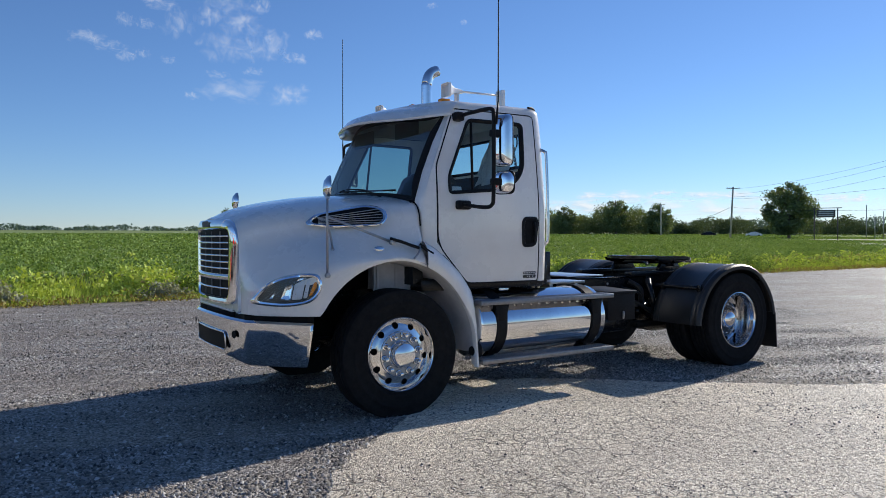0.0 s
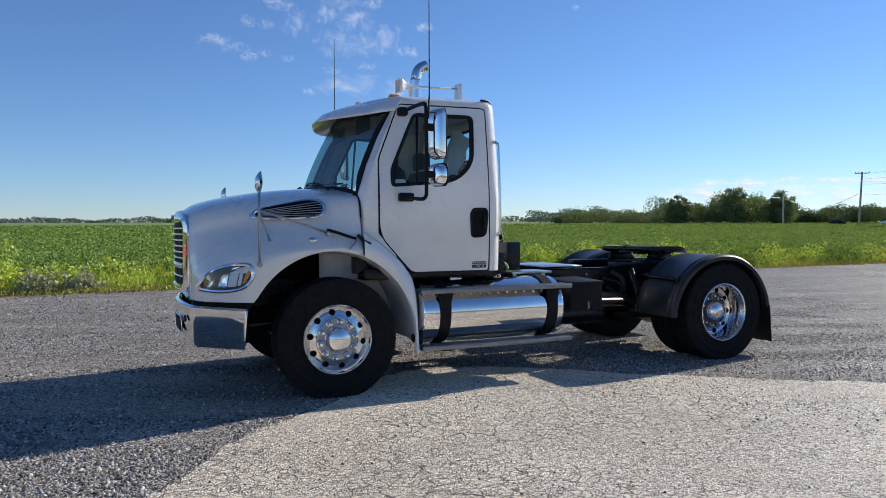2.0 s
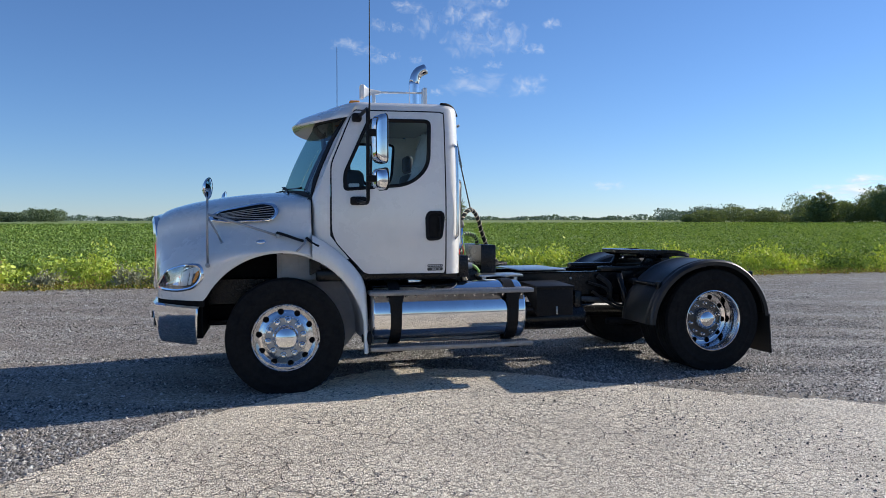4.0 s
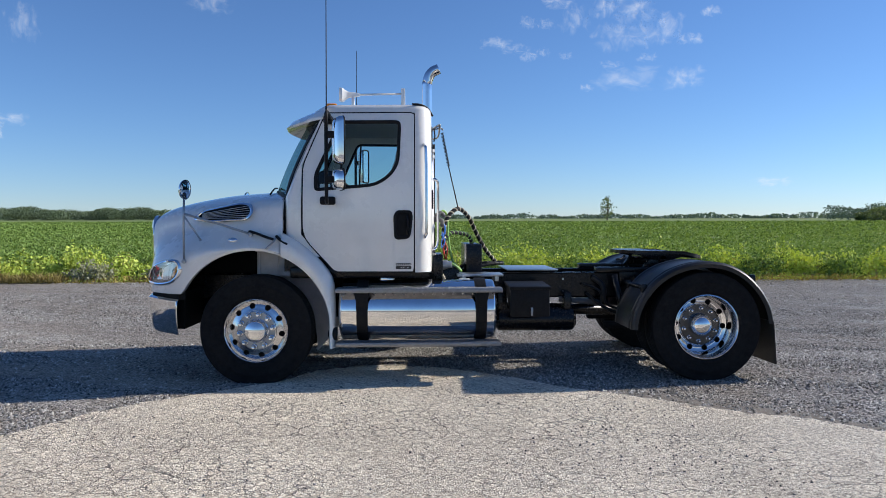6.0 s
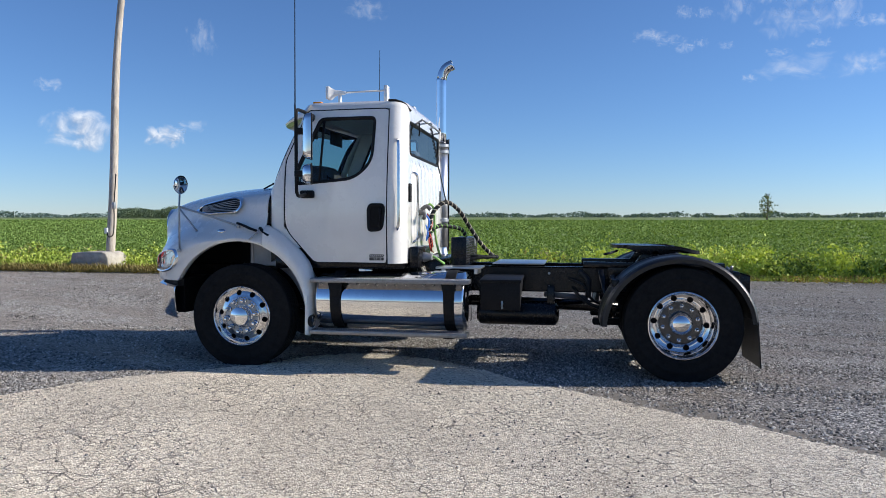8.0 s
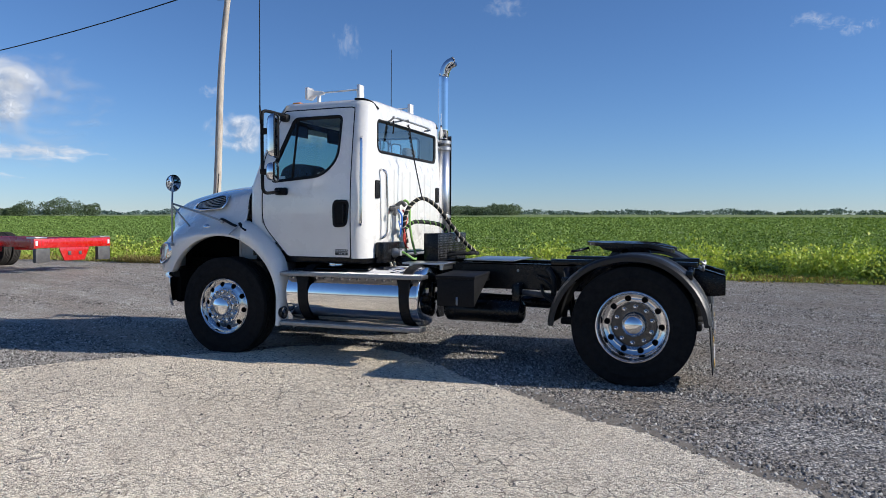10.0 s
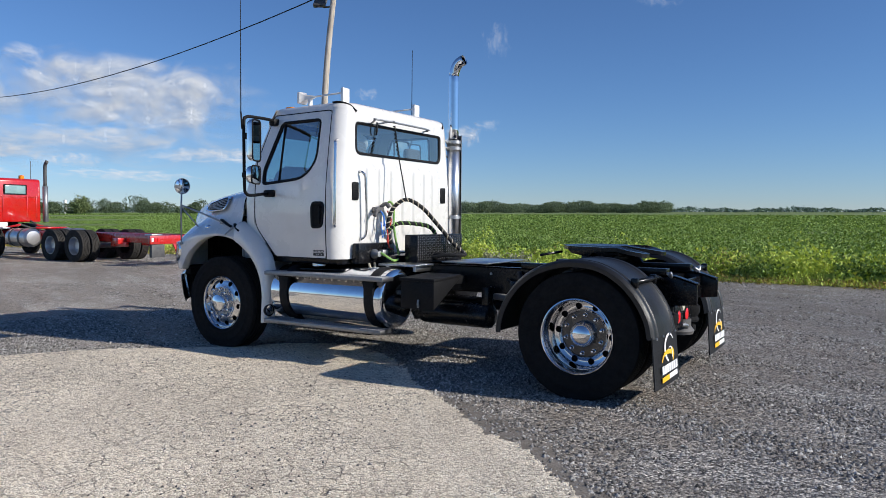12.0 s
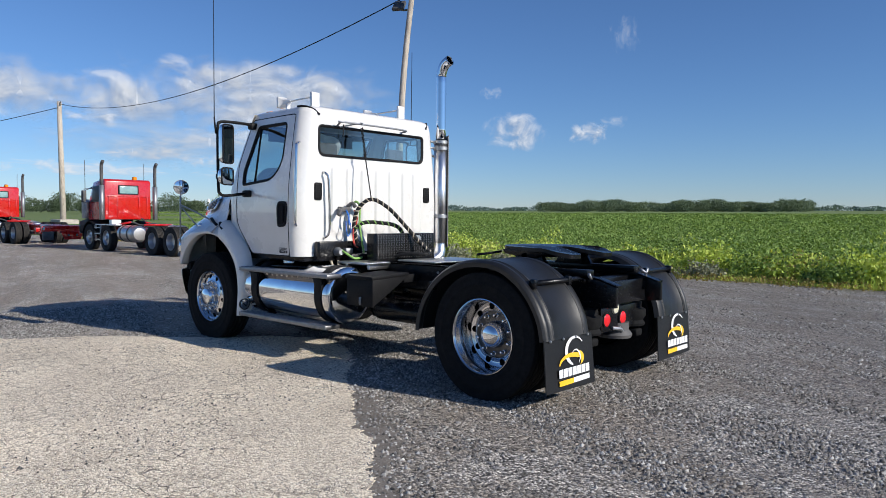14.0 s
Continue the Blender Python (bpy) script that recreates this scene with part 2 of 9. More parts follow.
def make_old_asphalt():
    m = Mat("bleached_cracked_asphalt", 0.6)
    v = m.coords()
    warp = m.node("TexNoise", Scale=5.0, Detail=6.0, Roughness=0.7)
    m.link(v, warp.inputs["Vector"])
    jog = m.node("VectorMath")
    jog.operation = "MULTIPLY_ADD"
    jog.inputs[1].default_value = (0.13, 0.13, 0.0)
    m.link(warp.outputs["Color"], jog.inputs[0])
    m.link(v, jog.inputs[2])
    cracks = []
    for scale, lo, hi in ((6.4, 0.005, 0.024), (13.0, 0.007, 0.036)):
        w = m.node("TexVoronoi", Scale=scale, Randomness=1.0)
        w.feature = "DISTANCE_TO_EDGE"
        m.link(jog.outputs[0], w.inputs["Vector"])
        cracks.append(m.ramp(w.outputs["Distance"], [(lo, (0, 0, 0)), (hi, (1, 1, 1))]))
    place = m.node("SeparateXYZ")
    m.link(v, place.inputs[0])
    worn = m.node("MapRange")
    for key, value in (("From Min", 0.0), ("From Max", 5.0), ("To Min", 0.045), ("To Max", -0.06)):
        worn.inputs[key].default_value = value
    m.link(place.outputs[0], worn.inputs["Value"])
    craze = m.ramp(m.math("ADD", m.noise(1.1, 5, 0.7, v), worn.outputs["Result"]), [(0.47, (0.03, 0.03, 0.03)), (0.60, (0.65, 0.65, 0.65))])
    fine = m.mix(craze, (1.0, 1.0, 1.0), cracks[1])
    patchy = m.ramp(m.math("ADD", m.noise(0.9, 5, 0.7, v, 0.3), worn.outputs["Result"]), [(0.45, (0.06, 0.06, 0.06)), (0.60, (0.85, 0.85, 0.85))])
    crack = m.mix(1.0, m.mix(patchy, (1.0, 1.0, 1.0), cracks[0]), fine, "MULTIPLY")
    w = m.node("TexVoronoi", Scale=70.0, Randomness=1.0)
    m.link(v, w.inputs["Vector"])
    grain = m.node("SeparateColor")
    m.link(w.outputs["Color"], grain.inputs[0])
    grit = m.node("TexVoronoi", Scale=150.0, Randomness=1.0)
    m.link(v, grit.inputs["Vector"])
    tone = m.math("ADD", m.math("MULTIPLY", grain.outputs[0], 0.62), m.math("MULTIPLY", m.noise(1.1, 6, 0.7, v), 0.38))
    base = m.ramp(tone, [(0.25, (0.55, 0.47, 0.365)), (0.40, (0.77, 0.675, 0.54)), (0.58, (0.89, 0.80, 0.655)), (0.75, (0.96, 0.885, 0.755))])
    rim = m.ramp(w.outputs["Distance"], [(0.5, (1, 1, 1)), (0.85, (0.86, 0.83, 0.79))])
    pits = m.ramp(m.noise(110, 4, 0.65, v), [(0.345, (0.26, 0.225, 0.19)), (0.39, (1, 1, 1))])
    stone = m.ramp(m.noise(70, 2, 0.5, v), [(0.67, (1, 1, 1)), (0.70, (0.30, 0.29, 0.29))])
    col = m.mix(1.0, m.mix(1.0, m.mix(1.0, base, pits, "MULTIPLY"), rim, "MULTIPLY"), stone, "MULTIPLY")
    stain = m.ramp(m.noise(0.5, 5, 0.65, v, 0.5), [(0.36, (0.88, 0.86, 0.835)), (0.6, (1.10, 1.085, 1.06))])
    col = m.mix(1.0, col, stain, "MULTIPLY")
    m.colour(m.mix(crack, (0.13, 0.11, 0.09), col))
    h = m.math("ADD", m.math("MULTIPLY", crack, 1.6), m.math("SUBTRACT", m.math("MULTIPLY", grain.outputs[1], 0.35), m.math("MULTIPLY", w.outputs["Distance"], 0.6)))
    h = m.math("ADD", h, m.math("ADD", m.math("MULTIPLY", m.noise(34, 5, 0.7, v), 1.2), m.math("MULTIPLY", m.noise(9, 4, 0.65, v), 1.0)))
    m.facets(((w.outputs["Color"], 0.34), (grit.outputs["Color"], 0.42)), h, 1.0, 0.014)
    return m.rough_diffuse(0.35, 0.22).m


def make_leaf(name, stops, rough=0.5):
    """Leaves: the tone differs from leaf to leaf; some light comes through."""
    m = Mat(name, rough, 0.0, Specular_IOR_Level=0.25)
    g = m.node("NewGeometry")
    v = m.coords()
    f = m.math("ADD", m.math("MULTIPLY", g.outputs["Random Per Island"], 0.6), m.math("MULTIPLY", m.noise(0.25, 3, 0.6, v), 0.4))
    col = m.ramp(f, stops)
    m.colour(col)
    tr = m.node("BsdfTranslucent")
    m.link(m.mix(1.0, col, (1.25, 1.15, 0.35), "MULTIPLY"), tr.inputs["Color"])
    mix = m.node("MixShader")
    mix.inputs[0].default_value = 0.23
    m.link(m.b.outputs[0], mix.inputs[1])
    m.link(tr.outputs[0], mix.inputs[2])
    m.link(mix.outputs[0], m.t.nodes["Material Output"].inputs["Surface"])
    return m.m


GRAVEL = make_gravel()
ASPHALT = make_old_asphalt()
SOIL = speckled("packed_brown_dirt", (0.11, 0.093, 0.075), (0.29, 0.255, 0.215), 60, 0.95, bump=0.6, big=3.0, Specular_IOR_Level=0.3)
CROP = make_leaf("crop_leaf", [(0.2, (0.068, 0.118, 0.029)), (0.45, (0.165, 0.265, 0.058)), (0.8, (0.31, 0.425, 0.125))], 0.72)
WEED = make_leaf("weed_leaf", [(0.1, (0.24, 0.35, 0.06)), (0.5, (0.47, 0.58, 0.11)), (0.9, (0.74, 0.76, 0.21))], 0.7)
SAGE = make_leaf("grey_green_weed", [(0.1, (0.20, 0.22, 0.14)), (0.9, (0.46, 0.46, 0.35))], 0.7)
LOOSE = make_leaf("pale_weed_leaf", [(0.1, (0.22, 0.20, 0.07)), (0.5, (0.33, 0.31, 0.12)), (0.9, (0.50, 0.42, 0.22))], 0.7)
DRY = make_leaf("dry_grass", [(0.1, (0.20, 0.16, 0.06)), (0.9, (0.34, 0.28, 0.11))], 0.7)
FOLIAGE = make_leaf("tree_leaf", [(0.1, (0.095, 0.13, 0.062)), (0.5, (0.175, 0.225, 0.10)), (0.9, (0.27, 0.33, 0.145))], 0.55)
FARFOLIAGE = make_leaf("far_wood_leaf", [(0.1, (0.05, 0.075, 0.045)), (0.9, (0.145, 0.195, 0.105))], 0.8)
# distance haze is painted into these two leaf colours, more in the second
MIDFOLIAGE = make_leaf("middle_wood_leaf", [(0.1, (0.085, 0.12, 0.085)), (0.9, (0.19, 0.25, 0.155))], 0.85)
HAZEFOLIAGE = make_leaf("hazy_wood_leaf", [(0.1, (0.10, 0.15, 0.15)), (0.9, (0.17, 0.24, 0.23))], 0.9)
BARK = speckled("bark", (0.09, 0.075, 0.06), (0.17, 0.145, 0.12), 8, 0.9, bump=0.6)
UNDERCROP = speckled("crop_canopy", (0.095, 0.136, 0.028), (0.20, 0.255, 0.058), 3.5, 0.9, big=0.4)
BROWNLEAF = make_leaf("brown_weed_leaf", [(0.1, (0.17, 0.13, 0.05)), (0.5, (0.36, 0.28, 0.09)), (0.9, (0.50, 0.44, 0.14))], 0.8)


def make_pole_wood():
    m = Mat("weathered_pole_wood", 0.85)
    v = m.coords()
    s = m.node("Mapping")
    s.inputs["Scale"].default_value = (22, 22, 0.5)
    m.link(v, s.inputs["Vector"])
    g = m.noise(2.2, 6, 0.7, s.outputs[0])
    c = m.ramp(g, [(0.32, (0.28, 0.23, 0.18)), (0.5, (0.52, 0.45, 0.37)), (0.7, (0.66, 0.60, 0.52))])
    m.colour(m.mix(m.ramp(m.noise(0.7, 4, 0.6, v), [(0.5, (0, 0, 0)), (0.75, (0.7, 0.7, 0.7))]), c, (0.25, 0.20, 0.16)))
    m.bump(g, 0.5, 0.01)
    return m.m


POLEWOOD = make_pole_wood()


# ---- shaping ----
def bm_new():
    return bmesh.new()


def part(name, bm, material, parent=None, label="", smooth=True, angle=35.0, at=None):
    """One mesh object from a bmesh, under parent if there is one."""
    me = bpy.data.meshes.new(name)
    if smooth:
        lim = radians(angle)
        for f in bm.faces:
            f.smooth = True
        for e in bm.edges:
            if len(e.link_faces) == 2 and e.calc_face_angle(0) > lim:
                e.smooth = False
    bm.to_mesh(me)
    bm.free()
    me.materials.append(material)
    ob = new(name, me)
    if at is not None:
        ob.matrix_basis = at
    if parent is not None:
        ob.parent = parent
    if label:
        tagged(ob, label=label)
    return ob


def raw(name, verts, faces, material, parent=None, smooth=False):
    """One mesh object straight from arrays."""
    me = bpy.data.meshes.new(name)
    me.from_pydata(verts, [], faces)
    me.materials.append(material)
    if smooth:
        me.polygons.foreach_set("use_smooth", [True] * len(me.polygons))
    ob = new(name, me)
    if parent is not None:
        ob.parent = parent
    return ob


def box(bm, x0, x1, y0, y1, z0, z1, bevel=0.008, seg=2, m=None):
    c = Vector(((x0 + x1) / 2, (y0 + y1) / 2, (z0 + z1) / 2))
    r = bmesh.ops.create_cube(bm, size=1.0)
    vs = r["verts"]
    bmesh.ops.scale(bm, vec=(abs(x1 - x0), abs(y1 - y0), abs(z1 - z0)), verts=vs)
    bmesh.ops.translate(bm, vec=c, verts=vs)
    if m is not None:
        bmesh.ops.transform(bm, matrix=m, verts=vs)
    if bevel:
        es = list({e for v in vs for e in v.link_edges})
        bmesh.ops.bevel(bm, geom=es, offset=bevel, segments=seg, affect="EDGES", profile=0.5)
    return bm


def prism(bm, poly, y0, y1, axis="y", bevel=0.0):
    """A plan polygon pushed along an axis: (x, z) along y, (x, y) along z, (y, z) along x."""
    place = {"y": lambda p, t: (p[0], t, p[1]), "z": lambda p, t: (p[0], p[1], t), "x": lambda p, t: (t, p[0], p[1])}[axis]
    a = [bm.verts.new(place(p, y0)) for p in poly]
    b = [bm.verts.new(place(p, y1)) for p in poly]
    fs = [bm.faces.new(a[::-1]), bm.faces.new(b)]
    n = len(poly)
    for i in range(n):
        fs.append(bm.faces.new((a[i], a[(i + 1) % n], b[(i + 1) % n], b[i])))
    bmesh.ops.recalc_face_normals(bm, faces=fs)
    if bevel:
        es = list({e for f in fs for e in f.edges})
        bmesh.ops.bevel(bm, geom=es, offset=bevel, segments=2, affect="EDGES", profile=0.5)
    return bm


def smooth_path(pts, n=6):
    """A Catmull-Rom line through the points."""
    p = [Vector(q) for q in pts]
    p = [2 * p[0] - p[1], *p, 2 * p[-1] - p[-2]]
    out = []
    for i in range(1, len(p) - 2):
        for k in range(n):
            t = k / n
            a, b, c, d = p[i - 1:i + 3]
            out.append(0.5 * (2 * b + (c - a) * t + (2 * a - 5 * b + 4 * c - d) * t * t + (3 * b - a - 3 * c + d) * t ** 3))
    out.append(p[-2])
    return out


def tube(bm, pts, r, n=10, smooth=0, cap=True, flat=1.0):
    """A round bar along a line; r may be one radius or one for each point."""
    pts = smooth_path(pts, smooth) if smooth else [Vector(p) for p in pts]
    k = len(pts)
    rs = [r] * k if isinstance(r, (int, float)) else [r[0] + (r[-1] - r[0]) * i / (k - 1) for i in range(k)] if len(r) != k else r
    up = Vector((0, 0, 1))
    d0 = (pts[1] - pts[0]).normalized()
    if abs(d0.dot(up)) > 0.95:
        up = Vector((1, 0, 0))
    rings = []
    side = d0.cross(up).normalized()
    for i, p in enumerate(pts):
        d = (pts[min(i + 1, k - 1)] - pts[max(i - 1, 0)]).normalized()
        side = (side - d * side.dot(d)).normalized()
        up2 = side.cross(d)
        rings.append([bm.verts.new(p + side * (math.cos(a) * rs[i]) + up2 * (math.sin(a) * rs[i] * flat))
                      for a in (2 * math.pi * j / n for j in range(n))])
    for a, b in zip(rings, rings[1:]):
        for j in range(n):
            bm.faces.new((a[j], a[(j + 1) % n], b[(j + 1) % n], b[j]))
    if cap:
        bm.faces.new(rings[0][::-1])
        bm.faces.new(rings[-1])
    return bm


def lathe(bm, profile, n=48, m=None, closed=False):
    """Turn (along, radius) points round the y axis; m moves the result."""
    rings = []
    for a, r in profile:
        if r < 1e-5:
            rings.append([bm.verts.new((0, a, 0))])
        else:
            rings.append([bm.verts.new((r * math.cos(2 * math.pi * j / n), a, r * math.sin(2 * math.pi * j / n))) for j in range(n)])
    pairs = list(zip(rings, rings[1:]))
    if closed:
        pairs.append((rings[-1], rings[0]))
    fs = []
    for a, b in pairs:
        for j in range(n):
            i = (j + 1) % n
            if len(a) == 1 and len(b) == 1:
                continue
            if len(a) == 1:
                fs.append(bm.faces.new((a[0], b[i], b[j])))
            elif len(b) == 1:
                fs.append(bm.faces.new((a[j], a[i], b[0])))
            else:
                fs.append(bm.faces.new((a[j], a[i], b[i], b[j])))
    bmesh.ops.recalc_face_normals(bm, faces=fs)
    if m is not None:
        bmesh.ops.transform(bm, matrix=m, verts=[v for r in rings for v in r])
    return bm


def loft(bm, rows, close=False):
    """A skin over rows of equally many points."""
    g = [[bm.verts.new(p) for p in row] for row in rows]
    n = len(g[0])
    fs = []
    for a, b in zip(g, g[1:]):
        for j in range(n if close else n - 1):
            fs.append(bm.faces.new((a[j], a[(j + 1) % n], b[(j + 1) % n], b[j])))
    return g, fs


def thicken(bm, amount):
    """Give an open skin a thickness, inwards along its normals."""
    bmesh.ops.recalc_face_normals(bm, faces=bm.faces[:])
    bmesh.ops.solidify(bm, geom=bm.faces[:], thickness=amount)
    return bm


def resample(loop, n):
    """n points evenly spaced along a closed line."""
    p = [Vector(q) for q in loop]
    p.append(p[0])
    seg = [(b - a).length for a, b in zip(p, p[1:])]
    total, out, i, run = sum(seg), [], 0, 0.0
    for k in range(n):
        d = total * k / n
        while run + seg[i] < d:
            run += seg[i]
            i += 1
        out.append(p[i].lerp(p[i + 1], (d - run) / seg[i]))
    return out


def rounded(poly, radii, n=6):
    """A polygon with its corners rounded, as 2D points."""
    out = []
    k = len(poly)
    for i in range(k):
        a, b, c = Vector(poly[i - 1]), Vector(poly[i]), Vector(poly[(i + 1) % k])
        r = radii if isinstance(radii, (int, float)) else radii[i]
        u, w = (a - b), (c - b)
        r = min(r, u.length * 0.48, w.length * 0.48)
        p, q = b + u.normalized() * r, b + w.normalized() * r
        for j in range(n + 1):
            t = j / n
            out.append(p.lerp(b, t).lerp(b.lerp(q, t), t))
    return out


def matched(outer, inner, n=96):
    """Both closed lines with n points, the inner one's in step with the outer one's by direction."""
    o = resample(outer, n)
    i = resample(inner, n * 8)
    c = sum(i, Vector((0, 0))) / len(i)
    got, used = [], None
    for p in o:
        d = (p - c).normalized()
        got.append(max(i, key=lambda q: (q - c).normalized().dot(d)))
    return o, got


def ring_panel(bm, outer, inner, place, n=96, rings=7):
    """A panel between an outline and a hole in it, laid onto a curved face by place(a, b)."""
    o, i = matched(outer, inner, n)
    rows = [[place(*p.lerp(q, k / (rings - 1))) for p, q in zip(o, i)] for k in range(rings)]
    return loft(bm, rows, close=True)


def fill_panel(bm, outline, place, n=72, rings=6):
    """A whole panel on a curved face."""
    o = resample(outline, n)
    c = sum(o, Vector((0, 0))) / n
    rows = [[place(*p.lerp(c, k / rings)) for p in o] for k in range(rings)]
    g, fs = loft(bm, rows, close=True)
    mid = bm.verts.new(place(*c))
    for j in range(n):
        fs.append(bm.faces.new((g[-1][j], g[-1][(j + 1) % n], mid)))
    return g, fs


def empty(name, at=(0, 0, 0), rz=0.0):
    ob = new(name)
    ob.empty_display_size = 0.2
    ob.matrix_basis = pose(*at, 0, 0, rz)
    return ob


def lerp_table(table, x):
    """Smooth values between the rows of a table of (x, a, b, ...)."""
    if x <= table[0][0]:
        return table[0][1:]
    for i in range(len(table) - 1):
        a, b = table[i], table[i + 1]
        if x <= b[0]:
            t = (x - a[0]) / (b[0] - a[0])
            p = table[max(i - 1, 0)]
            q = table[min(i + 2, len(table) - 1)]
            out = []
            for j in range(1, len(a)):
                h = b[0] - a[0]
                ma = (b[j] - p[j]) / (b[0] - p[0]) * h
                mb = (q[j] - a[j]) / (q[0] - a[0]) * h
                out.append((2 * t ** 3 - 3 * t * t + 1) * a[j] + (t ** 3 - 2 * t * t + t) * ma + (3 * t * t - 2 * t ** 3) * b[j] + (t ** 3 - t * t) * mb)
            return tuple(out)
    return table[-1][1:]


# ---- ground ----
EDGE = 11.7      # where the gravel ends and the weeds begin
RISE = 0.0118    # the field climbs gently away from the lot


def field_z(y):
    return max(0.0, (y - EDGE) * RISE)


def build_ground():
    xs = [-2400, -600, -150, -60, -20, 0, 20, 60, 150, 600, 2400]
    ys = [-2400, -300, -60, -20, 0, EDGE, 30, 100, 400, 2400]
    vs = [(x, y, field_z(y)) for y in ys for x in xs]
    k = len(xs)
    fs = [(j * k + i, j * k + i + 1, (j + 1) * k + i + 1, (j + 1) * k + i) for j in range(len(ys) - 1) for i in range(k - 1)]
    ob = raw("ground", vs, fs, GRAVEL)
    ob.data.materials.append(UNDERCROP)
    for p in ob.data.polygons:
        if p.center.y > EDGE:
            p.material_index = 1
    tagged(ob, label="flat grey gravel yard running out into farmland", category="ground", kind="structure")


SLAB = [(-60, -40), (-20, -14.0), (-9, -8.6), (-4.2, -5.6), (-2.3, -3.95), (-1.62, -3.12), (-1.36, -2.82), (-1.16, -2.42), (-0.86, -2.05),
        (-0.5, -1.72), (-0.15, -1.42), (0.2, -1.14), (0.42, -0.78), (0.75, -0.48), (1.15, -0.40), (1.55, -0.45), (1.9, -0.58), (2.25, -0.86), (2.6, -1.17), (2.95, -1.5),
        (3.4, -1.88), (3.7, -2.08), (4.1, -2.42), (4.5, -2.64), (4.85, -2.95), (5.25, -3.25), (6.1, -4.05), (7.6, -5.35), (11, -8.5), (22, -18), (50, -40)]


def build_patch():
    """The bleached slab of old asphalt, with a ragged edge and a thin broken rim."""
    rnd = random.Random(4)
    edge = smooth_path([(*p, 0) for p in SLAB], 40)
    jag = []
    for i, p in enumerate(edge):
        d = 0.05 * noise.noise((p.x * 2.3, p.y * 2.3, 0)) + 0.035 * noise.noise((p.x * 9, p.y * 9, 3)) + 0.03 * noise.noise((p.x * 27, p.y * 27, 8)) + rnd.uniform(-0.012, 0.012)
        jag.append((p.x, p.y + 1.4 * d))
    bm = bm_new()
    top = [bm.verts.new((x, y, 0.006)) for x, y in jag]
    low = [bm.verts.new((x, y + 0.03, -0.002)) for x, y in jag]
    far = [bm.verts.new((x, min(y - 0.5, -10.2 + 1.6 * noise.noise((x * 0.13, 5, 0)) + 0.3 * noise.noise((x * 0.9, 2, 0))), 0.006)) for x, y in jag]
    for i in range(len(top) - 1):
        bm.faces.new((far[i], far[i + 1], top[i + 1], top[i]))
        bm.faces.new((top[i], top[i + 1], low[i + 1], low[i]))
    bmesh.ops.recalc_face_normals(bm, faces=bm.faces[:])
    ob = part("pavement", bm, ASPHALT, smooth=False)
    # packed dirt along its edge
    bm = bm_new()
    rows = []
    for x, y in jag:
        if -1.2 < x < 9:
            wide = (0.22 + 0.20 * noise.noise((x * 0.9, 4, 0)) + 0.10 * noise.noise((x * 4.1, 7, 0)) + 0.05 * noise.noise((x * 17, 2, 0))) * min(1.0, (x + 1.2) * 1.5, (9 - x) * 1.5) * (1.0 if x > 2.3 else 0.45)
            rows.append([(x, y - 0.03, 0.0025), (x + 0.35 * max(wide, 0.01), y + max(wide, 0.01), 0.0025)])
    loft(bm, rows)
    bmesh.ops.recalc_face_normals(bm, faces=bm.faces[:])
    dirt = part("dirt_strip", bm, SOIL, smooth=False)
    tagged(dirt, label="packed brown dirt along the asphalt's broken edge", category="ground", kind="structure")
    tagged(ob, label="bleached beige old asphalt with fine cracks and a ragged edge", category="pavement", kind="structure")


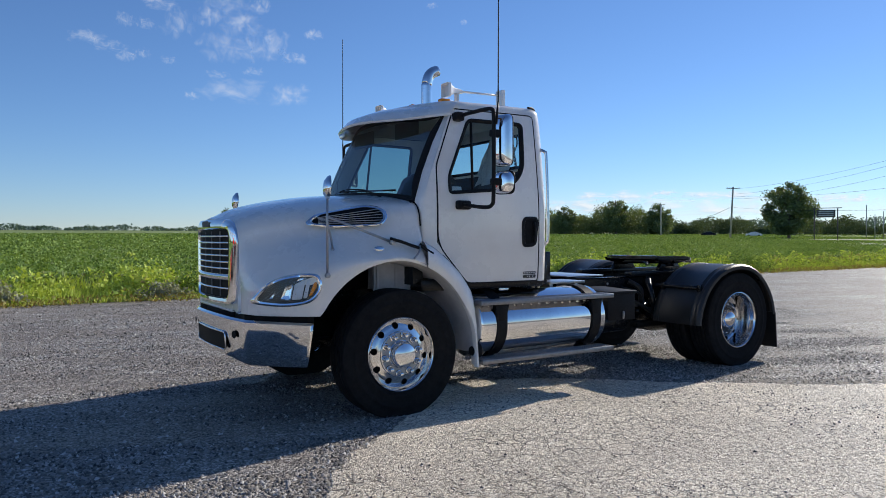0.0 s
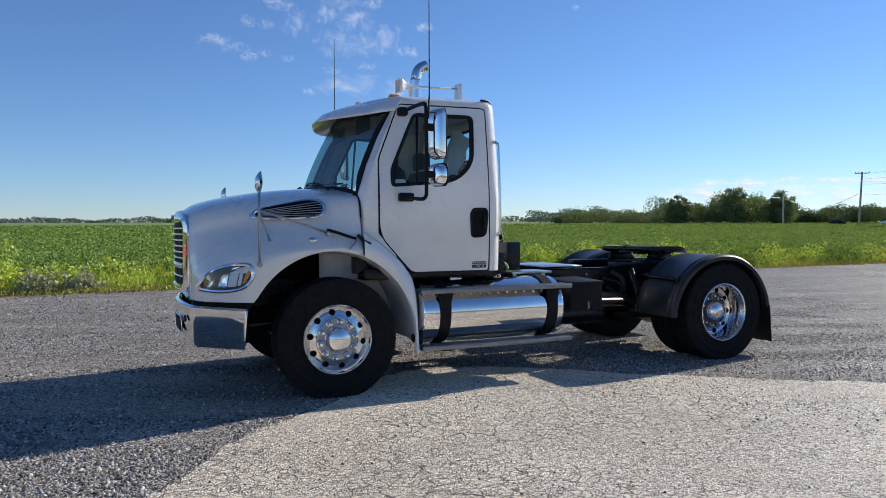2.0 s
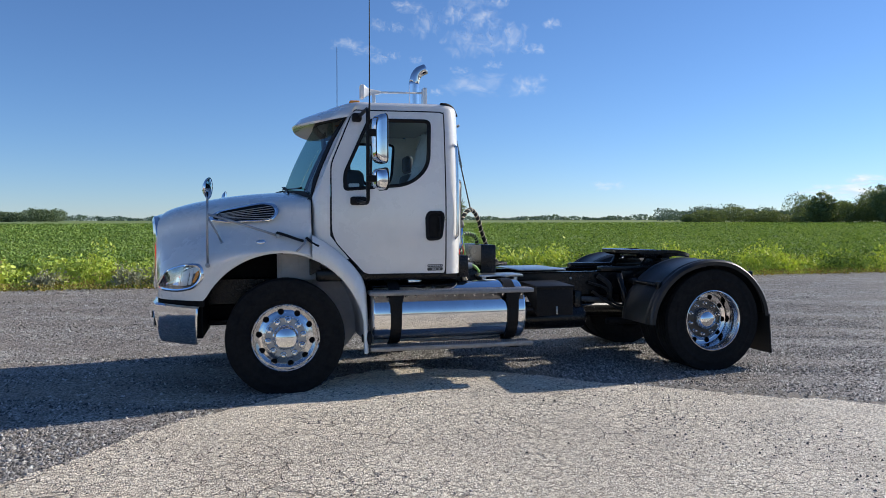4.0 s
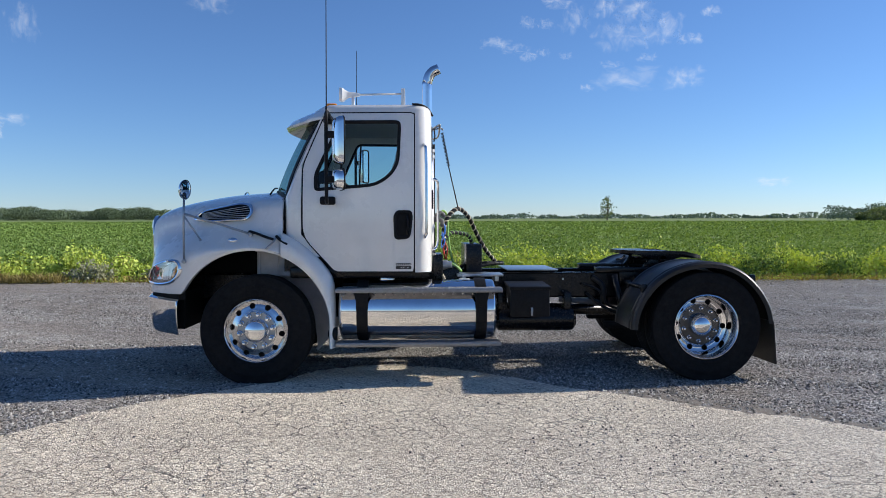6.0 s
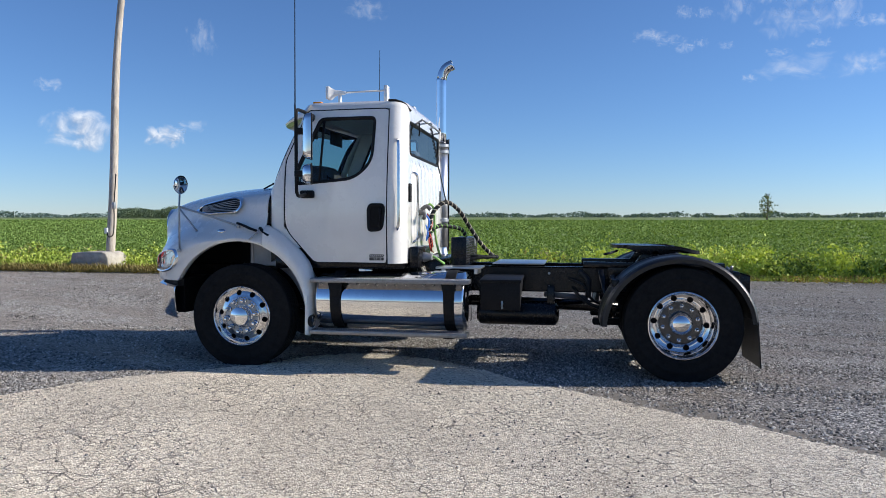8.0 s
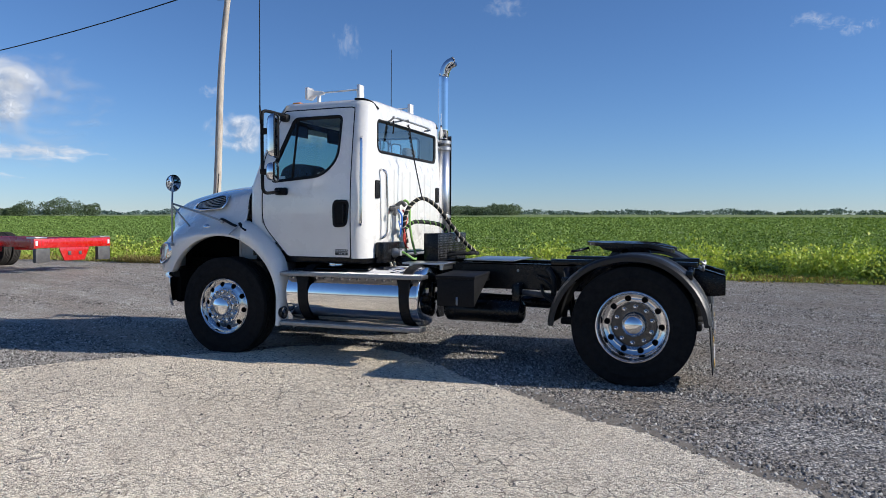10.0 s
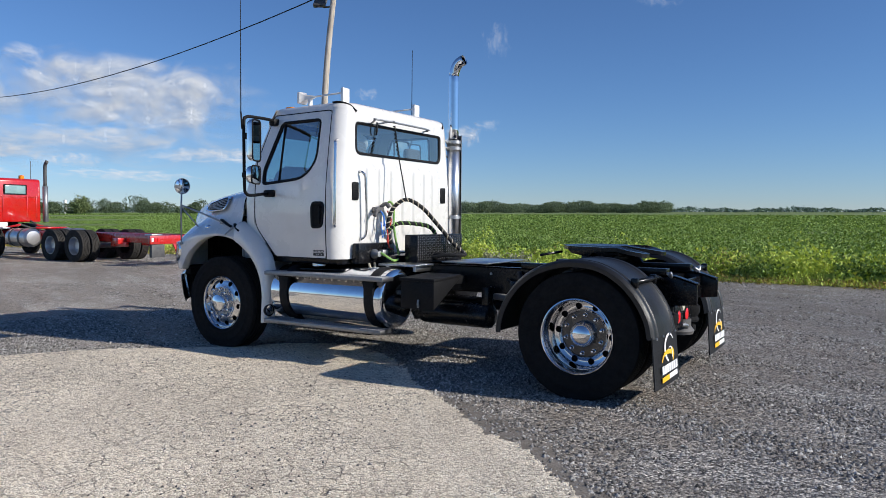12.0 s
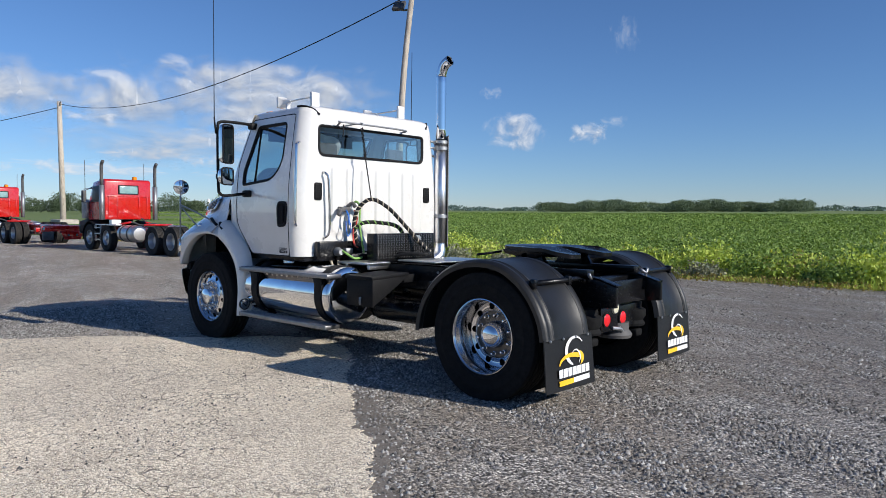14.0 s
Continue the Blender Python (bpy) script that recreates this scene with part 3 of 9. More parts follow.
def build_stones():
    """Loose crushed stone: dense on the yard round the tractor, thinner in the wheel ruts and farther off."""
    rng = np.random.default_rng(7)
    base = np.array([(1, 0, 0), (0.3, 0.95, 0), (-0.8, 0.6, 0), (-0.8, -0.6, 0), (0.3, -0.95, 0), (0, 0.1, 1.0)])
    tri = np.array([(i, (i + 1) % 5, 5) for i in range(5)])
    lots = []
    for n, x0, x1, y0, y1, s0, s1 in ((50000, -4.0, 0.2, -4.6, 1.2, 0.006, 0.016), (40000, 0.2, 4.4, -1.8, 2.2, 0.006, 0.016), (92000, 2.6, 8.6, -5.6, 2.2, 0.006, 0.016),
                                      (30000, -9, 11, 1.2, 5.5, 0.008, 0.017), (12000, -16, 14, 5.5, 11.4, 0.012, 0.024), (1500, -30, 20, 10.3, 11.7, 0.012, 0.03)):
        lots.append((rng.uniform((x0, y0), (x1, y1), (n, 2)), s0 + (s1 - s0) * rng.uniform(0, 1, n) ** 1.7))
    at = np.concatenate([a for a, s in lots])
    size = np.concatenate([s for a, s in lots])
    over = at[:, 1] - np.interp(at[:, 0], [p[0] for p in SLAB], [p[1] for p in SLAB])
    c9, s9 = math.cos(radians(22)), math.sin(radians(22))
    along, across = at[:, 0] * c9 - at[:, 1] * s9, at[:, 0] * s9 + at[:, 1] * c9
    lane = np.array([noise.noise((a * 0.16, b * 1.5, 3.3)) + 0.5 * noise.noise((a * 0.9, b * 2.4, 7.1)) for a, b in zip(along, across)])
    keep = (over > -0.05) & (rng.uniform(0, 1, len(at)) < np.clip(0.46 + 2.2 * lane, 0.07, 1.0) * np.clip(over * 1.6 + 0.45, 0.3, 1.0))
    keep |= (over <= -0.05) & (size < 0.006) & (rng.uniform(0, 1, len(at)) < 0.012)
    keep |= (over > 0.01) & (over < 0.45) & (at[:, 0] > -1.2) & (rng.uniform(0, 1, len(at)) < 0.5)
    at, size = at[keep], size[keep]
    n = len(at)
    ang = rng.uniform(0, 6.28, n)
    jit = base[None] * (1 + rng.uniform(-0.35, 0.35, (n, len(base), 1)))
    jit[:, 5, :2] += rng.uniform(-0.65, 0.65, (n, 2))
    jit = jit * (size[:, None] * rng.uniform(0.7, 1.3, (n, 3)))[:, None] * np.array((1, 1, 1.0))
    c, s = np.cos(ang)[:, None], np.sin(ang)[:, None]
    x = jit[:, :, 0] * c - jit[:, :, 1] * s + at[:, :1]
    y = jit[:, :, 0] * s + jit[:, :, 1] * c + at[:, 1:]
    z = jit[:, :, 2] + np.where(at[:, 1] < -9, 0, 0.001)[:, None]
    vs = np.stack((x, y, z), 2).reshape(-1, 3)
    fs = (tri[None] + (np.arange(n) * len(base))[:, None, None]).reshape(-1, 3)
    m = Mat("loose_stone", 0.6, Specular_IOR_Level=0.18)
    g = m.node("NewGeometry")
    m.colour(m.ramp(g.outputs["Random Per Island"], [(0.0, (0.066, 0.060, 0.053)), (0.4, (0.20, 0.186, 0.167)), (0.8, (0.375, 0.355, 0.328)), (1.0, (0.63, 0.605, 0.565))]))
    me = bpy.data.meshes.new("loose_stones")
    me.vertices.add(len(vs))
    me.vertices.foreach_set("co", np.ascontiguousarray(vs, dtype=np.float32).ravel())
    me.loops.add(3 * len(fs))
    me.loops.foreach_set("vertex_index", np.ascontiguousarray(fs, dtype=np.int32).ravel())
    me.polygons.add(len(fs))
    me.polygons.foreach_set("loop_start", np.arange(0, 3 * len(fs), 3, dtype=np.int32))
    me.update(calc_edges=True)
    me.materials.append(m.m)
    ob = new("loose_stones", me)
    tagged(ob, label="loose grey crushed stones scattered on the yard", category="gravel", kind="stuff")
    # dark chippings on the slab, thicker in worn patches
    at = rng.uniform((-3, -7.5), (11, -1.0), (30000, 2))
    worn = np.array([noise.noise((p[0] * 0.8, p[1] * 0.8, 31)) for p in at])
    over = at[:, 1] - np.interp(at[:, 0], [p[0] for p in SLAB], [p[1] for p in SLAB])
    at = at[(over < -0.04) & (rng.uniform(-0.15, 1.2, len(at)) < worn + 0.12)]
    n = len(at)
    size = 0.003 + 0.008 * rng.uniform(0, 1, n) ** 2
    jit = base[None] * (1 + rng.uniform(-0.3, 0.3, (n, len(base), 1))) * (size[:, None] * rng.uniform(0.7, 1.3, (n, 3)))[:, None]
    vs = (jit + np.concatenate((at, 0.006 + size[:, None] * 0.4), 1)[:, None]).reshape(-1, 3)
    fs = (tri[None] + (np.arange(n) * len(base))[:, None, None]).reshape(-1, 3)
    m = Mat("dark_chipping", 0.9)
    g = m.node("NewGeometry")
    m.colour(m.ramp(g.outputs["Random Per Island"], [(0.0, (0.05, 0.048, 0.046)), (0.7, (0.13, 0.125, 0.12)), (1.0, (0.35, 0.34, 0.32))]))
    ob = raw("loose_chippings", vs.tolist(), fs.tolist(), m.m)
    tagged(ob, label="small dark stone chippings strewn on bleached asphalt", category="gravel", kind="stuff")


def leaf_quads(rng, at, size, up=1.0, stretch=1.5, droop=0.0):
    """A small pointed leaf (a bent lozenge) at each place."""
    n = len(at)
    nrm = rng.normal(size=(n, 3)) * np.array((1, 1, 0.6)) + np.array((0, 0, up))
    nrm /= np.linalg.norm(nrm, axis=1)[:, None]
    a = np.cross(nrm, rng.normal(size=(n, 3)))
    a /= np.linalg.norm(a, axis=1)[:, None] + 1e-9
    b = np.cross(nrm, a)
    s = size[:, None]
    p = np.stack((at - a * s * stretch * 0.5, at + b * s * 0.5 - nrm * s * 0.12, at + a * s * stretch * 0.5, at - b * s * 0.5 - nrm * s * 0.12), 1)
    return p.reshape(-1, 3)


def quads(name, pts, material, parent=None):
    n = len(pts) // 4
    me = bpy.data.meshes.new(name)
    me.vertices.add(4 * n)
    me.vertices.foreach_set("co", np.ascontiguousarray(pts, dtype=np.float32).ravel())
    me.loops.add(4 * n)
    me.loops.foreach_set("vertex_index", np.arange(4 * n, dtype=np.int32))
    me.polygons.add(n)
    me.polygons.foreach_set("loop_start", np.arange(0, 4 * n, 4, dtype=np.int32))
    me.update(calc_edges=True)
    me.materials.append(material)
    ob = new(name, me)
    if parent is not None:
        ob.parent = parent
    return ob


def build_crop():
    """The soya field: a bumpy leaf roof and, over it, leaf upon leaf, coarser with distance."""
    rng = np.random.default_rng(11)
    ys = [14.2, 14.5, 14.8] + [14.8 + 0.55 * 1.09 ** k for k in range(1, 75)]
    ys = [y for y in ys if y < 1200] + [1300]
    nx = 150
    vs, fs = [], []
    for y in ys:
        half = 38 + y * 1.7
        for i in range(nx):
            x = 2 + half * (2 * i / (nx - 1) - 1)
            top = 0.46 + 0.08 * noise.noise((x * 0.5, y * 0.5, 0)) * min(1.0, 40 / y) if y > 14.3 else 0.0
            vs.append((x, y, field_z(y) + top))
    for j in range(len(ys) - 1):
        for i in range(nx - 1):
            fs.append((j * nx + i, j * nx + i + 1, (j + 1) * nx + i + 1, (j + 1) * nx + i))
    roof = raw("crop_roof", vs, fs, UNDERCROP, smooth=True)
    tagged(roof, label="shaded lower leaves of a soya field", category="crop field", kind="stuff")
    pts = []
    for y0, y1, per, s0, s1, x0, x1 in ((14.0, 20, 280, 0.035, 0.08, -36, 46), (20, 34, 125, 0.045, 0.09, -48, 66), (34, 62, 40, 0.07, 0.135, -80, 98),
                                        (62, 130, 9.0, 0.13, 0.27, -150, 185), (130, 230, 0.9, 0.35, 0.6, -330, 330)):
        n = int((y1 - y0) * (x1 - x0) * per)
        x, y = rng.uniform(x0, x1, n), rng.uniform(y0, y1, n)
        lump = 0.5 + 0.5 * np.sin(x * 1.9 + np.sin(y * 1.3) * 1.7) * np.sin(y * 2.3 + np.sin(x * 0.9) * 1.4)
        s = rng.uniform(s0, s1, n)
        z = np.maximum(0, (y - EDGE) * RISE) + 0.40 + 0.10 * lump + rng.uniform(-0.08, 0.13, n)
        pts.append(leaf_quads(rng, np.stack((x, y, z), 1), s, up=0.75, stretch=1.35))
    ob = quads("soya_leaves", np.concatenate(pts), CROP)
    tagged(ob, label="bright green soya crop in full leaf", category="crop field", kind="stuff")


def blades(rng, at, height, width, lean=0.35):
    """Grass blades, each a narrow bent lozenge from the ground up."""
    n = len(at)
    a = rng.uniform(0, 6.28, n)
    side = np.stack((np.cos(a), np.sin(a), np.zeros(n)), 1)
    tip = at + np.stack((rng.normal(0, lean, n), rng.normal(0, lean, n), np.ones(n)), 1) * height[:, None]
    mid = at * 0.45 + tip * 0.55 - np.stack((np.zeros(n), np.zeros(n), -0.06 * height), 1)
    w = side * width[:, None]
    return np.stack((at, mid + w, tip, mid - w), 1).reshape(-1, 3)


def build_verge():
    rng = np.random.default_rng(21)

    def spread(n, x0, x1, y0, y1, bias=1.0):
        return np.stack((rng.uniform(x0, x1, n), y0 + (y1 - y0) * rng.uniform(0, 1, n) ** bias, np.zeros(n)), 1)
    at = spread(52000, -42, 52, EDGE - 0.25, EDGE + 2.9)
    clump = 0.5 + 0.5 * np.sin(at[:, 0] * 1.1 + 2 * np.sin(at[:, 0] * 0.37)) * np.sin(at[:, 1] * 3.1 + at[:, 0] * 0.6)
    inner = np.clip((at[:, 1] - EDGE + 0.3) / 1.2, 0.12, 1)
    h = rng.uniform(0.12, 0.50, len(at)) * (0.4 + 0.8 * clump) * inner + 0.05
    tall = quads("verge_grass", blades(rng, at, h, rng.uniform(0.006, 0.018, len(at))), WEED)
    tagged(tall, label="rough yellow-green grass along the field edge", category="grass", kind="stuff")
    for mat, n, y0, label in ((WEED, 90000, 0.0, "low broad-leaved yellow-green weeds in front of the crop"), (LOOSE, 26000, 0.0, "pale yellowish weeds going to seed at the field's edge"),
                              (CROP, 24000, 0.6, "dark leafy weeds growing out of the crop's edge")):
        at = spread(n, -42, 52, EDGE + y0, EDGE + 3.0)
        x, y = at[:, 0], at[:, 1]
        patch = np.array([noise.noise((p[0] * 0.55, p[1] * 0.8, len(mat.name))) for p in at])
        at = at[patch > -0.15 + 0.3 * (mat is not WEED) - 0.1 * rng.uniform(0, 1, n)]
        x, y, k = at[:, 0], at[:, 1], len(at)
        lump = np.array([noise.noise((p[0] * 1.3, p[1] * 1.3, 5)) for p in at])
        at[:, 2] = rng.uniform(0.02, 0.52, k) ** 0.8 * np.clip((y - EDGE + 0.08) / 1.0, 0.12, 1) * np.clip(0.85 + 0.9 * lump, 0.25, 1.5)
        leafy = quads("verge_weeds", leaf_quads(rng, at, rng.uniform(0.03, 0.10, k), up=0.7), mat)
        tagged(leafy, label=label, category="weeds", kind="stuff")
    n = 9000
    at = spread(n, -42, 52, EDGE - 0.45, EDGE + 0.5, 1.3)
    foot = np.stack((rng.uniform(-14.0, -8.0, 2600), rng.uniform(11.2, 11.75, 2600), np.zeros(2600)), 1)
    foot = quads("verge_grass", blades(rng, foot, rng.uniform(0.05, 0.32, 2600), rng.uniform(0.006, 0.016, 2600), 0.5), DRY)
    tagged(foot, label="dry and green grass round the foot of a concrete block", category="grass", kind="stuff")
    low = spread(16000, -42, 52, EDGE - 0.55, EDGE + 0.35, 0.8)
    low = low[np.array([noise.noise((p[0] * 0.9, p[1] * 2.0, 9)) for p in low]) > -0.2]
    low[:, 2] = rng.uniform(0.01, 0.16, len(low)) * np.clip((low[:, 1] - EDGE + 0.6) / 0.5, 0.15, 1)
    brown = quads("dry_weeds", leaf_quads(rng, low, rng.uniform(0.02, 0.06, len(low)), up=0.6), BROWNLEAF)
    tagged(brown, label="low browned weeds along the gravel's edge", category="weeds", kind="stuff")
    dry = quads("dry_grass", blades(rng, at, rng.uniform(0.04, 0.2, n), rng.uniform(0.005, 0.012, n), 0.7), DRY)
    tagged(dry, label="dry straw-coloured grass at the gravel's edge", category="grass", kind="stuff")
    LEAFY = ((7.2, 12.6), (8.2, 12.45), (10.2, 12.7), (12.4, 12.6), (15.5, 12.5), (-4.6, 12.9), (-8.2, 12.9), (0.5, 12.8), (4.4, 12.7))
    for x, y, r, h in tuple((*p, 1.1, 0.85) for p in LEAFY) + ((-3.6, 11.95, 0.55, 0.5), (-2.7, 12.05, 0.5, 0.45), (-5.6, 12.0, 0.5, 0.4), (-7.4, 11.9, 0.7, 0.5), (3.6, 12.2, 0.8, 0.5), (9.2, 12.3, 0.9, 0.75), (6.0, 12.4, 0.8, 0.7), (1.8, 12.5, 0.8, 0.7),
                       (11.3, 12.3, 0.9, 0.75), (13.6, 12.2, 0.8, 0.65), (18.5, 12.3, 1.2, 0.8), (24.0, 12.4, 1.3, 0.8), (0.8, 12.0, 0.6, 0.4)):
        n = int(1900 * r)
        d = rng.normal(size=(n, 3))
        d /= np.linalg.norm(d, axis=1)[:, None]
        d[:, 2] = np.abs(d[:, 2])
        n2 = np.array([1 + 0.7 * noise.noise((q[0] * 2.2 + x, q[1] * 2.2, q[2] * 2.2)) for q in d])[:, None]
        at = np.array((x, y, 0.02)) + d * np.array((r, r * 0.6, h)) * rng.uniform(0.5, 1.05, (n, 1)) * n2
        dark, leafy = x > 1, (x, y) in LEAFY
        ob = quads("weed_bush", leaf_quads(rng, at, rng.uniform(0.025, 0.07, n) * (1.15 if leafy else 1.0), up=0.4), WEED if leafy else CROP if dark else SAGE)
        tagged(ob, label="leafy yellow-green weed clump on the field's edge" if leafy else "bushy dark green weed on the field's edge" if dark else "low grey-green weed bush at the gravel's edge", category="bush", group="weed bushes")


# ---- trees and far woods ----
def build_tree(x, y, h, w, seed, label, leaves=3200, leaf=0.42, bare=0.0):
    rng = np.random.default_rng(seed)
    z0 = field_z(y)
    root = empty("tree", (x, y, z0))
    bm = bm_new()
    tube(bm, [(0, 0, -0.1), (0.05 * h * 0.1, 0, h * 0.3), (0.02 * h, 0.02 * h, h * 0.62), (0, 0.01 * h, h * 0.9)], [h * 0.028, h * 0.006], 8, 3)
    tips = []
    mid, half = h * 0.56, h * 0.42
    for k in range(14):
        a = k * 2.4 + rng.uniform(-0.4, 0.4)
        b = h * (0.16 + 0.045 * k)
        e = rng.uniform(-0.5, 1.1) if k < 10 else 1.2
        r = w * 0.46 * math.cos(e) * rng.uniform(0.7, 1.0)
        tip = (math.cos(a) * r, math.sin(a) * r, mid + half * math.sin(e) * rng.uniform(0.75, 1.0))
        tube(bm, [(0.01 * h, 0, min(b, tip[2] - 0.02 * h)), (tip[0] * 0.5, tip[1] * 0.5, b + (tip[2] - b) * 0.45), tip], [h * 0.011, h * 0.003], 6, 3)
        tips.append(tip)
    part("trunk", bm, BARK, root)
    lobes = list(tips)
    for k in range(64):
        d = rng.normal(size=3)
        d /= np.linalg.norm(d)
        taper = 1.0 - 0.32 * max(0.0, -d[2]) - 0.12 * max(0.0, d[2] - 0.3)
        lobes.append((d[0] * w * 0.42 * taper, d[1] * w * 0.42 * taper, mid + d[2] * half * rng.uniform(0.8, 1.0)))
    pts = []
    for c in lobes:
        per = int(leaves / len(lobes) * rng.uniform(0.5, 1.5))
        rad = w * rng.uniform(0.08, 0.17)
        d = rng.normal(size=(per, 3))
        d *= ((rng.uniform(0.15, 1.0, per) + 0.5 * rng.uniform(0, 1, per) ** 5) / np.linalg.norm(d, axis=1))[:, None]
        p = np.array(c) * np.array((1, 1, 1)) * rng.uniform(0.62, 1.0) + d * rad * np.array((1.1, 1.1, 0.8))
        p[:, 2] = np.maximum(p[:, 2], h * 0.11)
        pts.append(leaf_quads(rng, p, rng.uniform(0.5, 1.2, per) * leaf, up=0.5))
    quads("crown", np.concatenate(pts), FOLIAGE, root)
    return tagged(root, label=label, category="tree", group="trees beyond the field")


def build_wood(name, az0, az1, dist, low, high, seed, label, leaf, crowns, per, mat):
    """A far wood: many rounded crowns of uneven height, one behind another, with brush at their feet."""
    rng = np.random.default_rng(seed)
    az = np.radians(rng.uniform(az0, az1, crowns))
    d = dist * (1 + rng.uniform(0, 0.10, crowns))
    cx, cy = 2 + d * np.cos(az), -7 + d * np.sin(az)
    k = np.degrees(az)
    stand = 0.5 + 0.35 * np.sin(k * 0.9 + seed) + 0.25 * np.sin(k * 2.7 + 2 * seed)
    h = low + (high - low) * np.clip(stand * rng.uniform(0.7, 1.3, crowns), 0, 1.1)
    w = h * rng.uniform(0.7, 1.2, crowns) * (dist / 330) ** 0.5
    i = np.repeat(np.arange(crowns), per)
    n = len(i)
    v = rng.normal(size=(n, 3))
    v /= np.linalg.norm(v, axis=1)[:, None]
    ph = rng.uniform(0, 6.28, crowns)[i]
    lump = 1 + 0.16 * np.sin(v[:, 0] * 5 + ph) * np.sin(v[:, 2] * 6 + 2 * ph) + 0.10 * np.sin(v[:, 1] * 9 + ph)
    r = rng.uniform(0.55, 1.0, n) ** 0.5 * lump
    x = cx[i] + v[:, 0] * r * w[i] * 0.5
    y = cy[i] + v[:, 1] * r * w[i] * 0.5
    z = np.maximum(0, (cy[i] - EDGE) * RISE) + np.maximum(h[i] * (0.54 + 0.46 * v[:, 2] * r), 0.1)
    pts = leaf_quads(rng, np.stack((x, y, z), 1), rng.uniform(0.5, 1.3, n) * leaf, up=0.5, stretch=1.2)
    ob = quads(name, pts, mat)
    tagged(ob, label=label, category="wood", kind="stuff")


def build_distance():
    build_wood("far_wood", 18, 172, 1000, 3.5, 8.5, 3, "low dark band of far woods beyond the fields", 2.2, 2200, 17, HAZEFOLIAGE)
    build_wood("field_wood", 41.5, 50.5, 270, 5.5, 11.5, 5, "belt of green trees beyond the soya field", 0.36, 64, 1150, FOLIAGE)
    build_wood("field_wood", 50.0, 58.2, 290, 3.5, 6.5, 15, "low belt of trees and bushes beyond the soya field", 0.38, 80, 480, FOLIAGE)
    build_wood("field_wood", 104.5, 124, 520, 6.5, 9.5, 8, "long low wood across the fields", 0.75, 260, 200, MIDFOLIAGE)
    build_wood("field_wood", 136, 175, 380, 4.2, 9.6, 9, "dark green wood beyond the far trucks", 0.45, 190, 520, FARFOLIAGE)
    build_wood("field_wood", 18, 42, 330, 3.5, 8.5, 12, "trees along the road beyond the field", 0.55, 230, 260, FARFOLIAGE)
    build_wood("field_wood", 20, 60, 430, 6.5, 10.5, 21, "belt of woods behind the nearer trees, haze put into its leaf colour", 0.8, 280, 120, HAZEFOLIAGE)
    for x, y, h, w, seed in ((190, 182, 14.5, 10, 2), (206, 176, 12, 11, 3), (178, 196, 11, 10, 4)):
        build_tree(x, y, h, w, seed, "tall green field tree in a belt of trees", 9000, 0.38)
    build_tree(124, 73.5, 11.4, 10.2, 31, "broad round maple standing by the road", 26000, 0.27)
    build_tree(-318, 188, 10.0, 11, 51, "taller dark green tree in the wood beyond the trucks", 3000, 0.5)
    build_tree(78, 285, 11.5, 7, 41, "lone ragged tree in the middle of the field", 700, 0.40)
    build_tree(200, 290, 4.2, 6.5, 42, "small round tree far out in the field", 900, 0.6)


def build_ruts():
    """Two shallow wheel ruts, each with a low bank of pushed-up gravel on either side."""
    for shift, seed in ((0.0, 1), (0.27, 5)):
        line = smooth_path([(4.35, 2.66 + shift, 0), (5.1, 2.40 + shift, 0), (5.7, 2.13 + shift, 0), (6.65, 1.52 + shift, 0), (7.8, 0.72 + shift, 0), (9.2, -0.3 + shift, 0)], 24)
        bm = bm_new()
        rows = []
        for i, p in enumerate(line):
            a, b = line[max(i - 1, 0)], line[min(i + 1, len(line) - 1)]
            side = Vector((a.y - b.y, b.x - a.x, 0)).normalized()
            row = []
            for off, z in ((-0.19, -0.004), (-0.13, 0.008), (-0.09, 0.017), (-0.055, 0.006), (0.0, 0.002), (0.055, 0.006), (0.09, 0.016), (0.13, 0.008), (0.19, -0.004)):
                n = noise.noise((p.x * 4, off * 14, seed)) + 0.6 * noise.noise((p.x * 13, off * 30, seed))
                q = p + side * (off + 0.03 * noise.noise((p.x * 2.5, seed, off * 3)))
                row.append((q.x, q.y, max(-0.004, z * (0.55 + 0.9 * n)) if abs(off) < 0.18 else -0.004))
            rows.append(row)
        loft(bm, rows)
        bmesh.ops.recalc_face_normals(bm, faces=bm.faces[:])
        tagged(part("wheel_rut", bm, GRAVEL), label="shallow wheel rut pressed into the grey gravel", category="ground", kind="structure")


build_ground()
build_patch()
build_ruts()
build_stones()
build_crop()
build_verge()
build_distance()


# ---- the white tractor: front axle at the origin, nose towards -x ----
truck = empty("tractor_truck")
tagged(truck, label="white day-cab tractor truck with chrome bumper parked on gravel", category="truck")

# half sections of the hood: x, fender side y, its top z, inner y z, upper side y z, shoulder y z, crown z
HOOD = [(-1.17, 0.60, 1.00, 0.60, 1.15, 0.60, 1.36, 0.50, 1.56, 1.640),
        (-1.10, 0.86, 1.08, 0.74, 1.22, 0.63, 1.40, 0.52, 1.61, 1.690),
        (-0.95, 1.045, 1.13, 0.90, 1.27, 0.71, 1.44, 0.57, 1.66, 1.740),
        (-0.73, 1.185, 1.20, 1.02, 1.34, 0.81, 1.48, 0.64, 1.70, 1.788),
        (-0.40, 1.225, 1.28, 1.09, 1.39, 0.94, 1.53, 0.76, 1.735, 1.838),
        (0.00, 1.225, 1.30, 1.13, 1.41, 1.055, 1.56, 0.88, 1.765, 1.868),
        (0.25, 1.20, 1.28, 1.13, 1.40, 1.08, 1.56, 0.95, 1.77, 1.875)]


